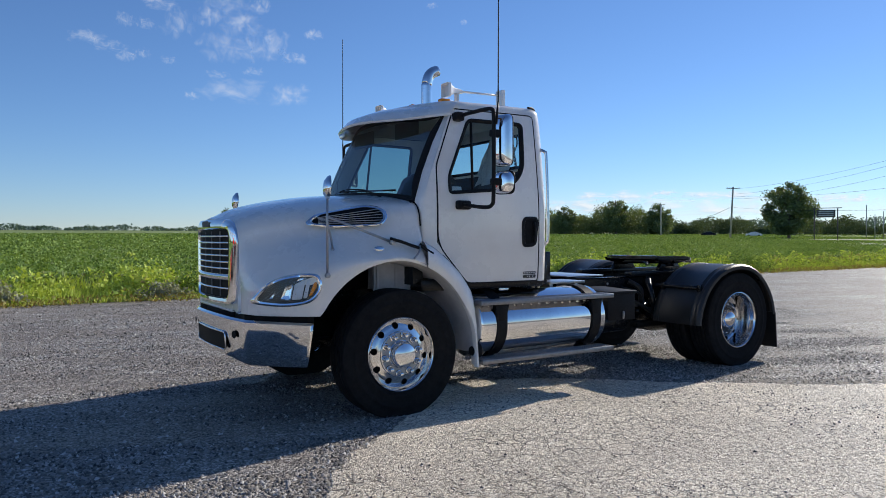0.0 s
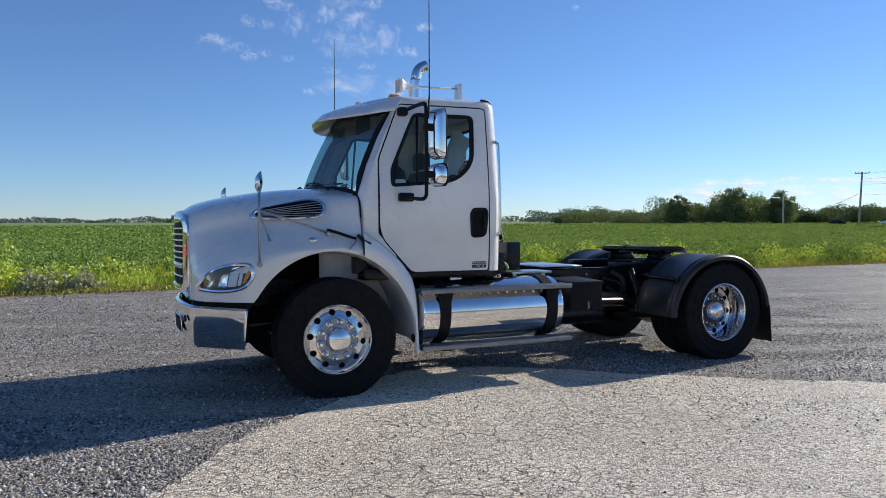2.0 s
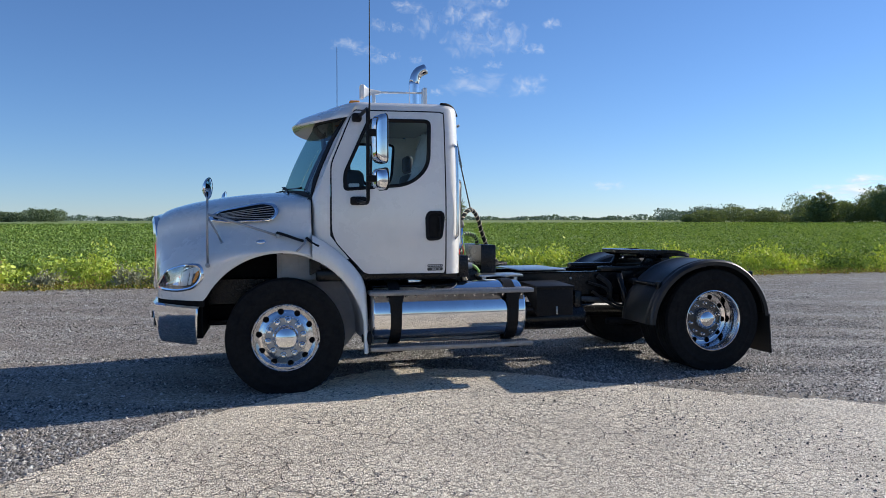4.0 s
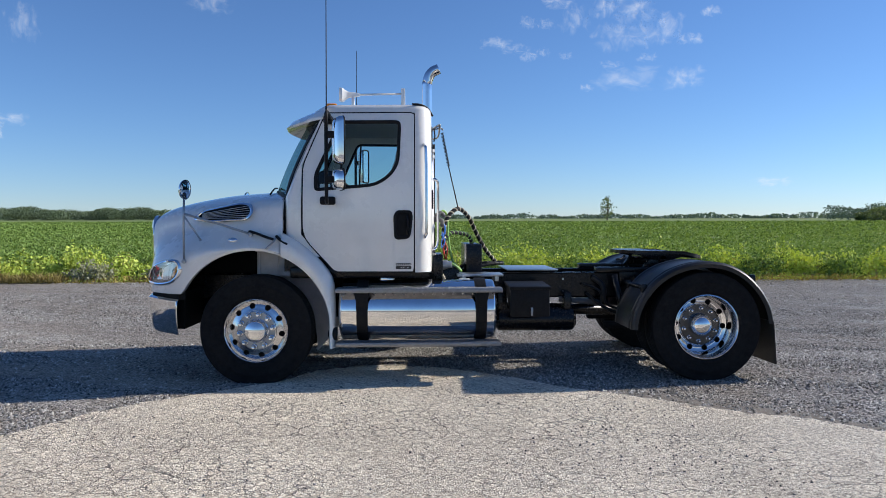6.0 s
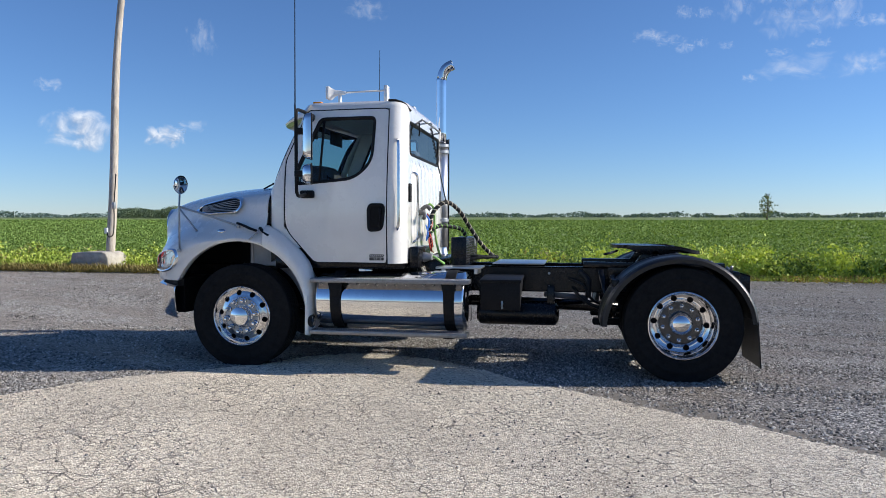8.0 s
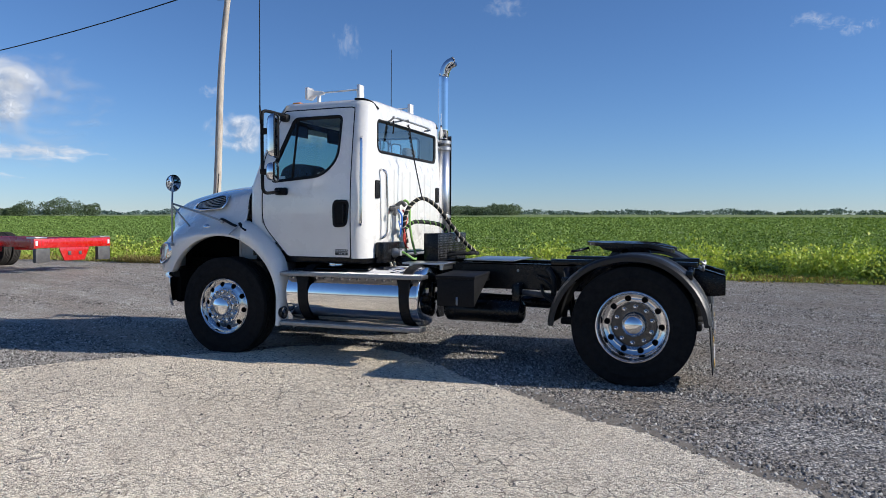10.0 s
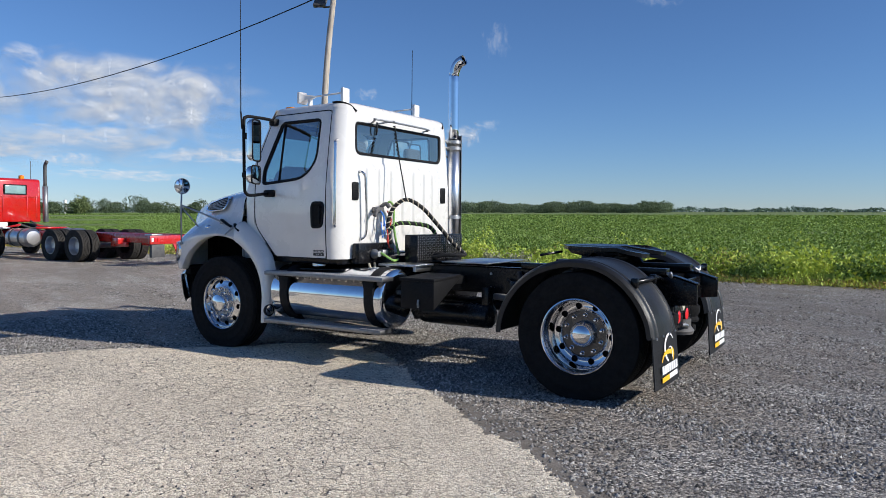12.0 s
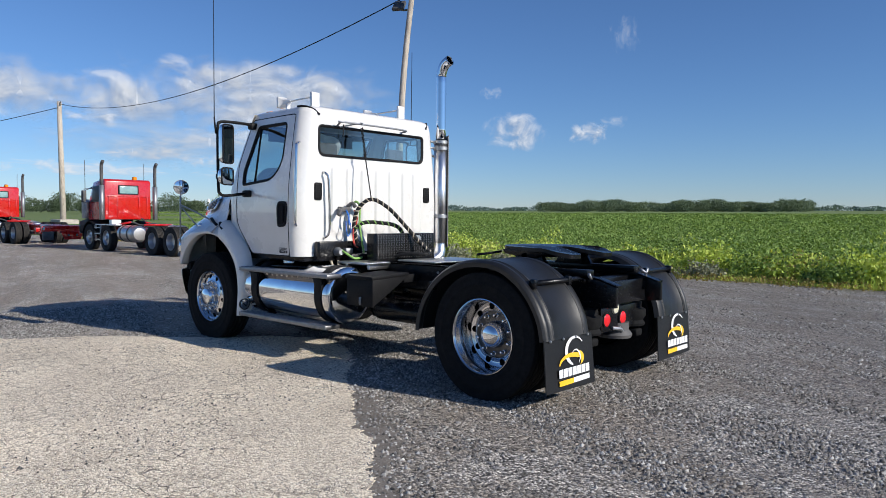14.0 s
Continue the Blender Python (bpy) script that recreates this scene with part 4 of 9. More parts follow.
def arch_z(x):
    """The wheel arch's edge over the front wheel."""
    q = 1 - ((x + 0.03) / 0.745) ** 2
    return 0.5 + 0.766 * math.sqrt(q) if q > 0 else 0.5


def hood_low(x):
    return 0.855 if x < -0.69 else max(arch_z(x), 0.855)


def hood_half(x):
    yf, zf, yi, zi, yu, zu, ys, zs, zt = lerp_table(HOOD, x)
    zb = hood_low(x)
    zf = max(zf, zb + 0.045)
    zi = max(zi, zf + 0.07)
    zu = max(zu, zi + 0.08)
    return [(yf - 0.10, zb + 0.004), (yf - 0.015, zb), (yf, zb + 0.02), (yf + 0.004, (zb + zf) / 2), (yf - 0.008, zf), (yi, zi), (yu, zu),
            ((yu + ys) / 2 + 0.035, (zu + zs) / 2 + 0.02), (ys, zs), (ys * 0.6, zt - 0.028), (0.0, zt)]


def hood_y(x, z):
    """Half width of the hood's skin at a height."""
    h = hood_half(x)[2:]
    for (ya, za), (yb, zb) in zip(h, h[1:]):
        if za <= z <= zb:
            return ya + (yb - ya) * (z - za) / (zb - za)
    return h[0][0] if z < h[0][1] else h[-1][0]


def nose_x(y):
    return -1.222 + 0.215 * y * y


def build_hood():
    bm = bm_new()
    xs = [-1.17, -1.155, -1.14, -1.12, -1.10] + [-1.10 + 1.35 * k / 44 for k in range(1, 45)]
    rows = []
    for x in xs:
        half = smooth_path([(x, -y, z) for y, z in hood_half(x)], 4)
        rows.append(half + [Vector((p.x, -p.y, p.z)) for p in half[-2::-1]])
    # the nose bows forward in plan
    for p in rows[0]:
        p.x = nose_x(p.y) + 0.012
    front = [Vector((nose_x(p.y * 0.97) - 0.006, p.y * 0.97, 1.25 + (p.z - 1.25) * 0.975)) for p in rows[0]]
    g, fs = loft(bm, [front] + rows)
    f0 = g[0]
    n = len(f0)
    for j in range(n // 2):
        a, b, c, d = f0[j], f0[j + 1], f0[n - 2 - j], f0[n - 1 - j]
        bm.faces.new((a, b, c, d) if b is not c else (a, b, d))
    bmesh.ops.recalc_face_normals(bm, faces=bm.faces[:])
    hood = part("hood", bm, WHITE, truck, "white sloping hood with flared fenders", angle=50)
    mod = hood.modifiers.new("skin", "SOLIDIFY")
    mod.thickness, mod.offset = 0.012, -1
    # crease line down the crown
    for s in (-1, 1):
        bm = bm_new()
        inner, outer = [], []
        for k in range(19):
            x = 0.25 + (0.705 - 0.25) * math.sin(k / 18 * math.pi / 2)
            inner.append((x, arch_z(x)))
        inner += [(0.708, 0.46), (0.71, 0.338)]
        outer = smooth_path([(0.25, 0, 1.43), (0.38, 0, 1.36), (0.53, 0, 1.24), (0.665, 0, 1.095), (0.735, 0, 0.96), (0.752, 0, 0.78), (0.758, 0, 0.55), (0.762, 0, 0.338)], 4)
        k = len(inner)
        o = [outer[round(i * (len(outer) - 1) / (k - 1))] for i in range(k)]
        rows = []
        for (xi, zi), q in zip(inner, o):
            a, b = Vector((xi, 0, zi)), Vector((q.x, 0, q.z))
            y1 = 1.225 + 0.045 * min(1.0, max(0.0, (0.95 - zi) / 0.6))
            def at(t, y):
                p = a.lerp(b, t)
                return (p.x, s * y, p.z)
            rows.append([at(0, y1 - 0.05), at(0, y1 - 0.012), at(0.12, y1), at(0.55, y1 - 0.005), at(0.85, y1 - 0.04), at(1, y1 - 0.085), at(1.02, y1 - 0.16)])
        loft(bm, rows)
        bmesh.ops.recalc_face_normals(bm, faces=bm.faces[:])
        part("fender_skirt", bm, WHITE, hood, angle=50)
        # wheel housing
        bm = bm_new()
        rows = []
        for i in range(17):
            a = radians(90 - i * 5.9)
            x, z = 0.72 * math.cos(a), 0.52 + 0.745 * math.sin(a)
            rows.append([(x, s * 1.205, z + 0.02), (x, s * 1.15, z), (x * 0.99, s * 0.95, z - 0.006), (x * 0.98, s * 0.64, z - 0.01), (x * 0.9, s * 0.60, z - 0.10), (x * 0.70, s * 0.59, z - 0.26)])
        loft(bm, rows)
        thicken(bm, 0.008)
        part("wheel_liner", bm, GREYLINER, hood, "pale grey wheel-arch liner")
        bm = bm_new()
        prism(bm, [(-0.06, 1.0), (-0.06, 1.25), (0.30, 1.22), (0.40, 1.10), (0.43, 1.0)], s * 0.80, s * 0.83, bevel=0.008)
        box(bm, -0.04, -0.02, s * 0.83, s * 0.845, 1.00, 1.23, 0.005)
        box(bm, 0.14, 0.155, s * 0.83, s * 0.84, 1.03, 1.23, 0.005)
        part("inner_panel", bm, GREYLINER, hood, "pale grey inner fender panel")
        # side vent
        def on(x, z, d=0.0):
            return (x, s * (hood_y(x, z) + 0.030 + d), z + 0.006)
        out = rounded([(-0.70, 1.562), (-0.60, 1.648), (-0.17, 1.735), (-0.065, 1.712), (-0.035, 1.635), (-0.095, 1.555), (-0.50, 1.535)], [0.05, 0.08, 0.07, 0.05, 0.06, 0.05, 0.08])
        cen = sum((Vector(p) for p in out), Vector((0, 0))) / len(out)
        inn = [cen + Vector(((p.x - cen.x) * 0.88, (p.y - cen.y) * 0.80)) for p in out]
        bm = bm_new()
        o, i = matched(out, inn, 60)
        loft(bm, [[on(*p, -0.01) for p in o], [on(*p, 0.012) for p in o], [on(*(p.lerp(q, 0.5)), 0.018) for p, q in zip(o, i)], [on(*p, 0.010) for p in i], [on(*p, -0.012) for p in i]], close=True)
        bmesh.ops.recalc_face_normals(bm, faces=bm.faces[:])
        vent = part("hood_vent", bm, CHROME, hood, "chrome-rimmed side vent with black slats")
        # panel behind the slats, its shade painted near-black
        bm = bm_new()
        fill_panel(bm, inn, lambda a, b: on(a, b, 0.0), 40, 3)
        part("vent_backing", bm, SHADEBLACK, vent)
        for k in range(6):
            f = (k + 0.5) / 6
            bm = bm_new()
            pts = []
            for j in range(7):
                x = -0.585 + 0.50 * j / 6
                lo, hi = 1.562, 1.615 + (x + 0.6) * 0.17
                z = lo + 0.004 + (max(hi, lo) - lo) * f
                pts.append(on(x, z, 0.009))
            tube(bm, pts, 0.0035, 6)
            part("slat", bm, BRUSHED, vent)
        # headlamp
        def lamp(x, z, d=0.0):
            return (x - d * 0.6, s * (hood_y(x, z) + 0.004 + d * 0.8), z)
        out = rounded([(-1.135, 0.950), (-1.04, 1.125), (-0.86, 1.190), (-0.70, 1.185), (-0.675, 1.08), (-0.75, 0.965), (-0.93, 0.925)], [0.04, 0.09, 0.08, 0.07, 0.07, 0.07, 0.09])
        cen = sum((Vector(p) for p in out), Vector((0, 0))) / len(out)
        inn = [cen + Vector(((p - cen).x * 0.87, (p - cen).y * 0.80)) for p in out]
        bm = bm_new()
        o, i = matched(out, inn, 64)
        loft(bm, [[lamp(*p, -0.01) for p in o], [lamp(*p, 0.014) for p in o], [lamp(*(p.lerp(q, 0.5)), 0.026) for p, q in zip(o, i)], [lamp(*p, 0.022) for p in i], [lamp(*p, 0.002) for p in i]], close=True)
        bmesh.ops.recalc_face_normals(bm, faces=bm.faces[:])
        lampob = part("headlamp", bm, CHROME, hood, "swept-back headlamp in a chrome bezel")
        bm = bm_new()
        fill_panel(bm, inn, lambda a, b: lamp(a, b, 0.021), 40, 4)
        lens = part("lens", bm, LAMPGLASS, lampob)
        lens.visible_shadow = False
        bm = bm_new()
        fill_panel(bm, inn, lambda a, b: lamp(a, b, 0.005), 40, 4)
        part("reflector_backing", bm, STICKER, lampob, "dark grey lamp housing")
        for name, mat, pts in (("reflector", CHROME, [(-0.965, 0.985), (-0.93, 1.09), (-0.88, 1.10), (-0.90, 0.982)]), ("low_beam", FILMWRAP, [(-0.895, 0.985), (-0.872, 1.105), (-0.80, 1.14), (-0.83, 0.99)]),
                               ("reflector", CHROME, [(-0.865, 1.12), (-0.85, 1.150), (-0.79, 1.155), (-0.80, 1.145)]), ("light_bar", FILMWRAP, [(-0.822, 0.995), (-0.79, 1.14), (-0.765, 1.145), (-0.795, 1.0)]),
                               ("reflector", CHROME, [(-1.03, 0.99), (-1.00, 1.04), (-0.985, 1.04), (-1.01, 0.985)]), ("turn_lamp", AMBER, [(-0.785, 1.01), (-0.745, 1.115), (-0.725, 1.125), (-0.722, 1.09), (-0.762, 1.02)])):
            bm = bm_new()
            loop = rounded(pts, 0.012)
            mid = sum((Vector(p) for p in loop), Vector((0, 0))) / len(loop)
            deep = 0.007 if name == "reflector" else 0.008
            loft(bm, [[lamp(p[0], p[1], deep) for p in loop], [lamp(*(mid.lerp(Vector(p), 0.86)), deep + 0.007) for p in loop], [lamp(*(mid.lerp(Vector(p), 0.4)), deep + (0.002 if name == "reflector" else 0.008)) for p in loop]], close=True)
            fill_panel(bm, [mid.lerp(Vector(p), 0.4) for p in loop], lambda a, b: lamp(a, b, deep + (0.002 if name == "reflector" else 0.008)), 16, 1)
            bmesh.ops.recalc_face_normals(bm, faces=bm.faces[:])
            part(name, bm, mat, lampob, "amber turn lamp" if mat is AMBER else "")
        # side marker
        bm = bm_new()
        lathe(bm, [(0.0, 0.045), (-0.006, 0.042), (-0.012, 0.03), (-0.016, 0.0)], 20, Matrix.Translation((-0.20, s * 1.208, 1.372)) @ pose(0, 0, 0, -38 if s < 0 else 218, 0, 0) @ Matrix.Diagonal((1, 1, 0.55, 1)))
        part("side_marker", bm, CHROME, hood, "small oval side marker lamp")
        # rubber hood latch and its straps
        bm = bm_new()
        tube(bm, [(-0.06, s * 1.13, 1.452), (0.03, s * 1.165, 1.425), (0.11, s * 1.185, 1.395), (0.175, s * 1.195, 1.375)], 0.022, 8, 3, flat=0.6)
        tube(bm, [(0.20, s * 1.165, 1.405), (0.26, s * 1.19, 1.352), (0.31, s * 1.195, 1.325)], 0.020, 8, 3, flat=0.7)
        part("hood_latch", bm, PLASTIC, hood, "black rubber hood latch")
        bm = bm_new()
        tube(bm, [(0.20, s * 1.17, 1.40), (0.175, s * 1.205, 1.345), (0.11, s * 1.232, 1.285)], 0.009, 8, 3)
        part("latch_rod", bm, STEEL, hood)
    # seam between hood and cab
    bm = bm_new()
    half = smooth_path([(0.257, -y - 0.001, z) for y, z in hood_half(0.25)[4:] if z > 1.5], 4)
    tube(bm, half + [Vector((p.x, -p.y, p.z)) for p in half[-2::-1]], 0.006, 6)
    part("cowl_seal", bm, PLASTIC, hood)
    # wheel-well shade is put in as near-black colour: engine block and frame front
    return hood


hood = build_hood()


def build_grille():
    def on(y, z, d=0.0):
        return (nose_x(y) - 0.014 - d, y, z)
    out = rounded([(-0.575, 0.92), (-0.60, 1.50), (-0.46, 1.615), (0.46, 1.615), (0.60, 1.50), (0.575, 0.92)], [0.08, 0.12, 0.14, 0.14, 0.12, 0.08])
    inn = rounded([(-0.47, 0.97), (-0.49, 1.53), (0.49, 1.53), (0.47, 0.97)], [0.06, 0.06, 0.06, 0.06])
    bm = bm_new()
    o, i = matched(out, inn, 120)
    loft(bm, [[on(*p, -0.03) for p in o], [on(*p, 0.008) for p in o], [on(*(p.lerp(q, 0.4)), 0.026) for p, q in zip(o, i)], [on(*(p.lerp(q, 0.85)), 0.022) for p, q in zip(o, i)], [on(*p, 0.004) for p in i]], close=True)
    bmesh.ops.recalc_face_normals(bm, faces=bm.faces[:])
    grille = part("grille", bm, CHROME, truck, "chrome grille surround with bright horizontal bars")
    # panel behind the bars, painted as the shade inside the grille
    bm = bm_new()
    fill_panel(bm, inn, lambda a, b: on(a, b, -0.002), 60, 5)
    part("grille_backing", bm, SHADEBLACK, grille)
    for k in range(8):
        z = 1.475 - 0.053 * k
        if k == 6:
            z = 1.047
        if k == 7:
            continue
        bm = bm_new()
        rows = []
        for j in range(17):
            y = -0.48 + 0.96 * j / 16
            rows.append([on(y, z + 0.008, 0.0), on(y, z + 0.007, 0.014), on(y, z - 0.004, 0.018), on(y, z - 0.008, 0.004)])
        loft(bm, rows)
        part("grille_bar", bm, CHROME, grille)
    bm = bm_new()
    rows = []
    for j in range(17):
        y = -0.485 + 0.97 * j / 16
        rows.append([on(y, 1.168, 0.0), on(y, 1.160, 0.018), on(y, 1.145, 0.024), on(y, 1.125, 0.022), on(y, 1.112, 0.0)])
    loft(bm, rows)
    part("grille_divider", bm, POLISHED, grille)
    for y in (-0.3, -0.1, 0.1, 0.3):
        bm = bm_new()
        rows = [[on(y - 0.008, z, 0.0), on(y - 0.006, z, 0.006), on(y + 0.006, z, 0.006), on(y + 0.008, z, 0.0)] for z in (0.98, 1.25, 1.515)]
        loft(bm, rows)
        part("grille_upright", bm, DARKMETAL, grille)
    bm = bm_new()
    fill_panel(bm, rounded([(-0.11, 1.555), (-0.11, 1.605), (0.11, 1.605), (0.11, 1.555)], 0.02), lambda a, b: on(a, b, 0.03), 30, 2)
    part("badge", bm, DARKMETAL, grille, "plain oval maker's badge")


build_grille()


def build_bumper():
    plan = smooth_path([(-1.240, 0, 0), (-1.234, -0.25, 0), (-1.210, -0.52, 0), (-1.160, -0.76, 0)], 6)
    side = smooth_path([(-1.145, -0.79, 0), (-1.02, -0.925, 0), (-0.88, -1.06, 0), (-0.745, -1.165, 0)], 6)
    plan = plan + side
    half = []
    for p in plan:
        f = min(1.0, abs(p.y) / 1.165)
        u = min(1.0, max(0.0, (abs(p.y) - 0.45) / 0.36))
        half.append((p, 0.825 - 0.025 * f * f, 0.475 - 0.027 * u * u * (3 - 2 * u)))
    line = half[::-1] + [(Vector((p.x, -p.y, 0)), a, b) for p, a, b in half[1:]]
    bm = bm_new()
    rows = []
    for p, top, low in line:
        c = Vector((0, 0, 0)) - Vector((p.x + 0.4, p.y, 0)).normalized()
        end = 0.045 * max(0.0, (abs(p.y) - 0.95) / 0.215) * (1 if p.y < 0 else -1)

        def q(d, z):
            slant = end * max(0.0, (top - z) / (top - low))
            return (p.x + c.x * d - 0.79 * abs(slant), p.y + c.y * d + 0.61 * slant, z)
        rows.append([q(0.05, top - 0.005), q(0.02, top), q(0.0, top - 0.018), q(-0.001, top - 0.09), q(0.012, (top + low) / 2), q(0.030, low + 0.07), q(0.048, low + 0.025), q(0.060, low + 0.004), q(0.068, low + 0.012)])
    loft(bm, rows)
    bmesh.ops.recalc_face_normals(bm, faces=bm.faces[:])
    bumper = part("bumper", bm, CHROME, truck, "wraparound chrome front bumper", angle=40)
    mod = bumper.modifiers.new("plate", "SOLIDIFY")
    mod.thickness, mod.offset = 0.006, -1
    bm = bm_new()
    def on(y, z, d):
        return (-1.240 + 0.115 * y * y - d + 0.05 * max(0.0, 0.70 - z), y, z)
    # flat near-black panel paints the inlet's inner shade
    out = rounded([(-0.44, 0.545), (-0.44, 0.69), (0.44, 0.69), (0.44, 0.545)], 0.035)
    fill_panel(bm, out, lambda a, b: on(a, b, 0.005), 50, 3)
    part("air_inlet", bm, SHADEBLACK, bumper, "air inlet in the bumper, its shade a flat black panel")
    bm = bm_new()
    tube(bm, [on(p.x, p.y, 0.006) for p in resample(out, 60)] + [on(*out[0], 0.006)], 0.007, 6)
    part("inlet_rim", bm, CHROME, bumper)
    for y in (-0.62, 0.62):
        bm = bm_new()
        lathe(bm, [(0.0, 0.032), (-0.006, 0.03), (-0.006, 0.0)], 20, Matrix.Translation((-1.199, y, 0.69)) @ pose(0, 0, 0, 0, 0, -75 if y < 0 else -105))
        part("tow_eye", bm, SHADEBLACK, bumper)
    # added slabs in shade colour keep the gap behind the bumper dark
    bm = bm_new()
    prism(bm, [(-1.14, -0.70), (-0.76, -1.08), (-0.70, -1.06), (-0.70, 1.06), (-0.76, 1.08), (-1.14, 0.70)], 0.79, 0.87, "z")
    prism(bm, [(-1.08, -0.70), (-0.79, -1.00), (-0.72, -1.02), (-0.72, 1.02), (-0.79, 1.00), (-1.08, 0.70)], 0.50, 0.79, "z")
    part("bumper_gap_filler", bm, SHADEBLACK, bumper)


build_bumper()


# ---- cab ----
def cab_y(x, z):
    b = lerp_table([(0.2, 1.075), (0.45, 1.083), (0.75, 1.092), (1.3, 1.125), (1.55, 1.128)], x)[0]
    d = lerp_table([(1.0, 0.022), (1.3, 0.004), (1.65, 0.0), (1.9, 0.014), (2.5, 0.088), (2.62, 0.112), (2.7, 0.135)], z)[0]
    return b - d


DOOR = [(0.655, 2.605), (0.437, 2.085), (0.432, 1.40), (0.745, 1.055), (1.516, 1.055), (1.522, 2.605)]
DOORWIN = [(0.548, 1.835), (0.545, 2.00), (0.79, 2.53), (1.395, 2.53), (1.372, 2.06), (1.18, 1.885)]
WINROUND = [0.05, 0.06, 0.06, 0.07, 0.13, 0.16]


def shrink(loop, d):
    """A closed 2D line moved inwards by d."""
    n = len(loop)
    area = sum(loop[i].x * loop[(i + 1) % n].y - loop[(i + 1) % n].x * loop[i].y for i in range(n))
    sgn = 1 if area > 0 else -1
    out = []
    for i in range(n):
        t = loop[(i + 1) % n] - loop[i - 1]
        if t.length < 1e-6:
            out.append(loop[i].copy())
            continue
        t.normalize()
        out.append(loop[i] + Vector((-t.y, t.x)) * d * sgn)
    return out


def windscreen(u, v, d=0.0):
    """A place on the windscreen: u across from -1 to 1, v up from 0 to 1, d outwards."""
    k = 1 - u * u
    bx, by, bz = 0.262 - 0.25 * k, 0.975 * u, 1.775 + 0.05 * k
    tx, ty, tz = 0.605 - 0.23 * k, 0.925 * u, 2.555 + 0.05 * k
    bow = 0.03 * 4 * v * (1 - v)
    return (bx + (tx - bx) * v - bow - d, by + (ty - by) * v, bz + (tz - bz) * v + d * 0.4)


def build_cab():
    bm = bm_new()
    # floor pan and firewall form the cab's body
    box(bm, 0.30, 1.66, -1.02, 1.02, 0.99, 1.10, 0.02)
    cab = part("cab", bm, BLACK, truck, "white day cab with a flat back")
    bm = bm_new()
    prism(bm, [(0.24, 1.05), (0.24, 1.76), (0.30, 1.78), (0.34, 1.1)], -0.98, 0.98)
    part("firewall", bm, BLACK, cab)
    for s in (-1, 1):
        def side(x, z, d=0.0):
            return (x, s * (cab_y(x, z) + d), z)
        win = rounded(DOORWIN, WINROUND)
        outline = rounded(DOOR, [0.02, 0.06, 0.12, 0.04, 0.02, 0.03])
        bm = bm_new()
        ring_panel(bm, outline, win, side, 120, 9)
        thicken(bm, 0.03)
        door = part("door", bm, WHITE, cab, "white cab door with a large rounded window", angle=40)
        # seam round the door
        bm = bm_new()
        tube(bm, [side(*p, -0.004) for p in resample(outline, 120)] + [side(*outline[0], -0.004)], 0.0075, 6, cap=False)
        part("door_seal", bm, PLASTIC, door)
        bm = bm_new()
        inn = shrink(win, 0.032)
        loft(bm, [[side(*p, -0.02) for p in win], [side(*p, 0.006) for p in win], [side(*p, 0.008) for p in shrink(win, 0.012)], [side(*p, -0.004) for p in inn], [side(*p, -0.03) for p in inn]], close=True)
        bmesh.ops.recalc_face_normals(bm, faces=bm.faces[:])
        part("window_frame", bm, PLASTIC, door, "black window frame")
        bm = bm_new()
        fill_panel(bm, inn, lambda a, b: side(a, b, -0.012), 60, 5)
        pane = part("pane", bm, GLASS, door, "tinted door window")
        pane.visible_shadow = False
        bm = bm_new()
        tube(bm, [side(0.80, 1.86, -0.008), side(0.835, 2.52, -0.008)], 0.012, 6)
        part("window_divider", bm, PLASTIC, door)
        # handle in its recess
        hp = rounded([(1.322, 1.365), (1.315, 1.60), (1.345, 1.652), (1.485, 1.652), (1.505, 1.60), (1.48, 1.375)], [0.05, 0.05, 0.05, 0.04, 0.06, 0.06])
        bm = bm_new()
        hin = shrink(hp, 0.022)
        o, i = matched(hp, hin, 48)
        loft(bm, [[side(*p, -0.01) for p in o], [side(*p, 0.012) for p in o], [side(*p, 0.014) for p in i], [side(*p, 0.002) for p in shrink(i, 0.012)]], close=True)
        bmesh.ops.recalc_face_normals(bm, faces=bm.faces[:])
        handle = part("door_handle", bm, PLASTIC, door, "black pull handle in an oval recess")
        bm = bm_new()
        fill_panel(bm, shrink(hp, 0.03), lambda a, b: side(a, b, 0.003), 40, 2)
        part("handle_recess", bm, SHADEBLACK, handle)
        bm = bm_new()
        tube(bm, [side(1.445, 1.42, 0.012), side(1.455, 1.50, 0.024), side(1.45, 1.60, 0.016)], 0.016, 8, 3, flat=0.6)
        part("handle_bar", bm, PLASTIC, handle)
        # plates low on the door
        for z0, z1, mat in ((1.118, 1.142, STICKER), (1.082, 1.112, STICKER)):
            bm = bm_new()
            fill_panel(bm, rounded([(1.335, z0), (1.335, z1), (1.488, z1), (1.488, z0)], 0.004), lambda a, b: side(a, b, 0.0035), 20, 1)
            st = part("door_plate", bm, mat, door, "small dark door plate with unreadable print")
            for k in range(7):
                bm = bm_new()
                x = 1.343 + 0.0205 * k
                zm = (z0 + z1) / 2
                fill_panel(bm, [Vector(q) for q in ((x, zm - 0.006), (x, zm + 0.006), (x + 0.014, zm + 0.006), (x + 0.014, zm - 0.006))], lambda a, b: side(a, b, 0.006), 8, 1)
                if z0 > 1.1 or k in (2, 3, 5):
                    part("print_bar", bm, LABELGREY, st)
                else:
                    bm.free()
        # cowl side and A-pillar
        bm = bm_new()
        low = [(0.262, 1.30), (0.262, 1.775), (0.605, 2.555), (0.665, 2.62), (0.648, 2.60), (0.425, 2.09), (0.419, 1.40), (0.52, 1.285)]
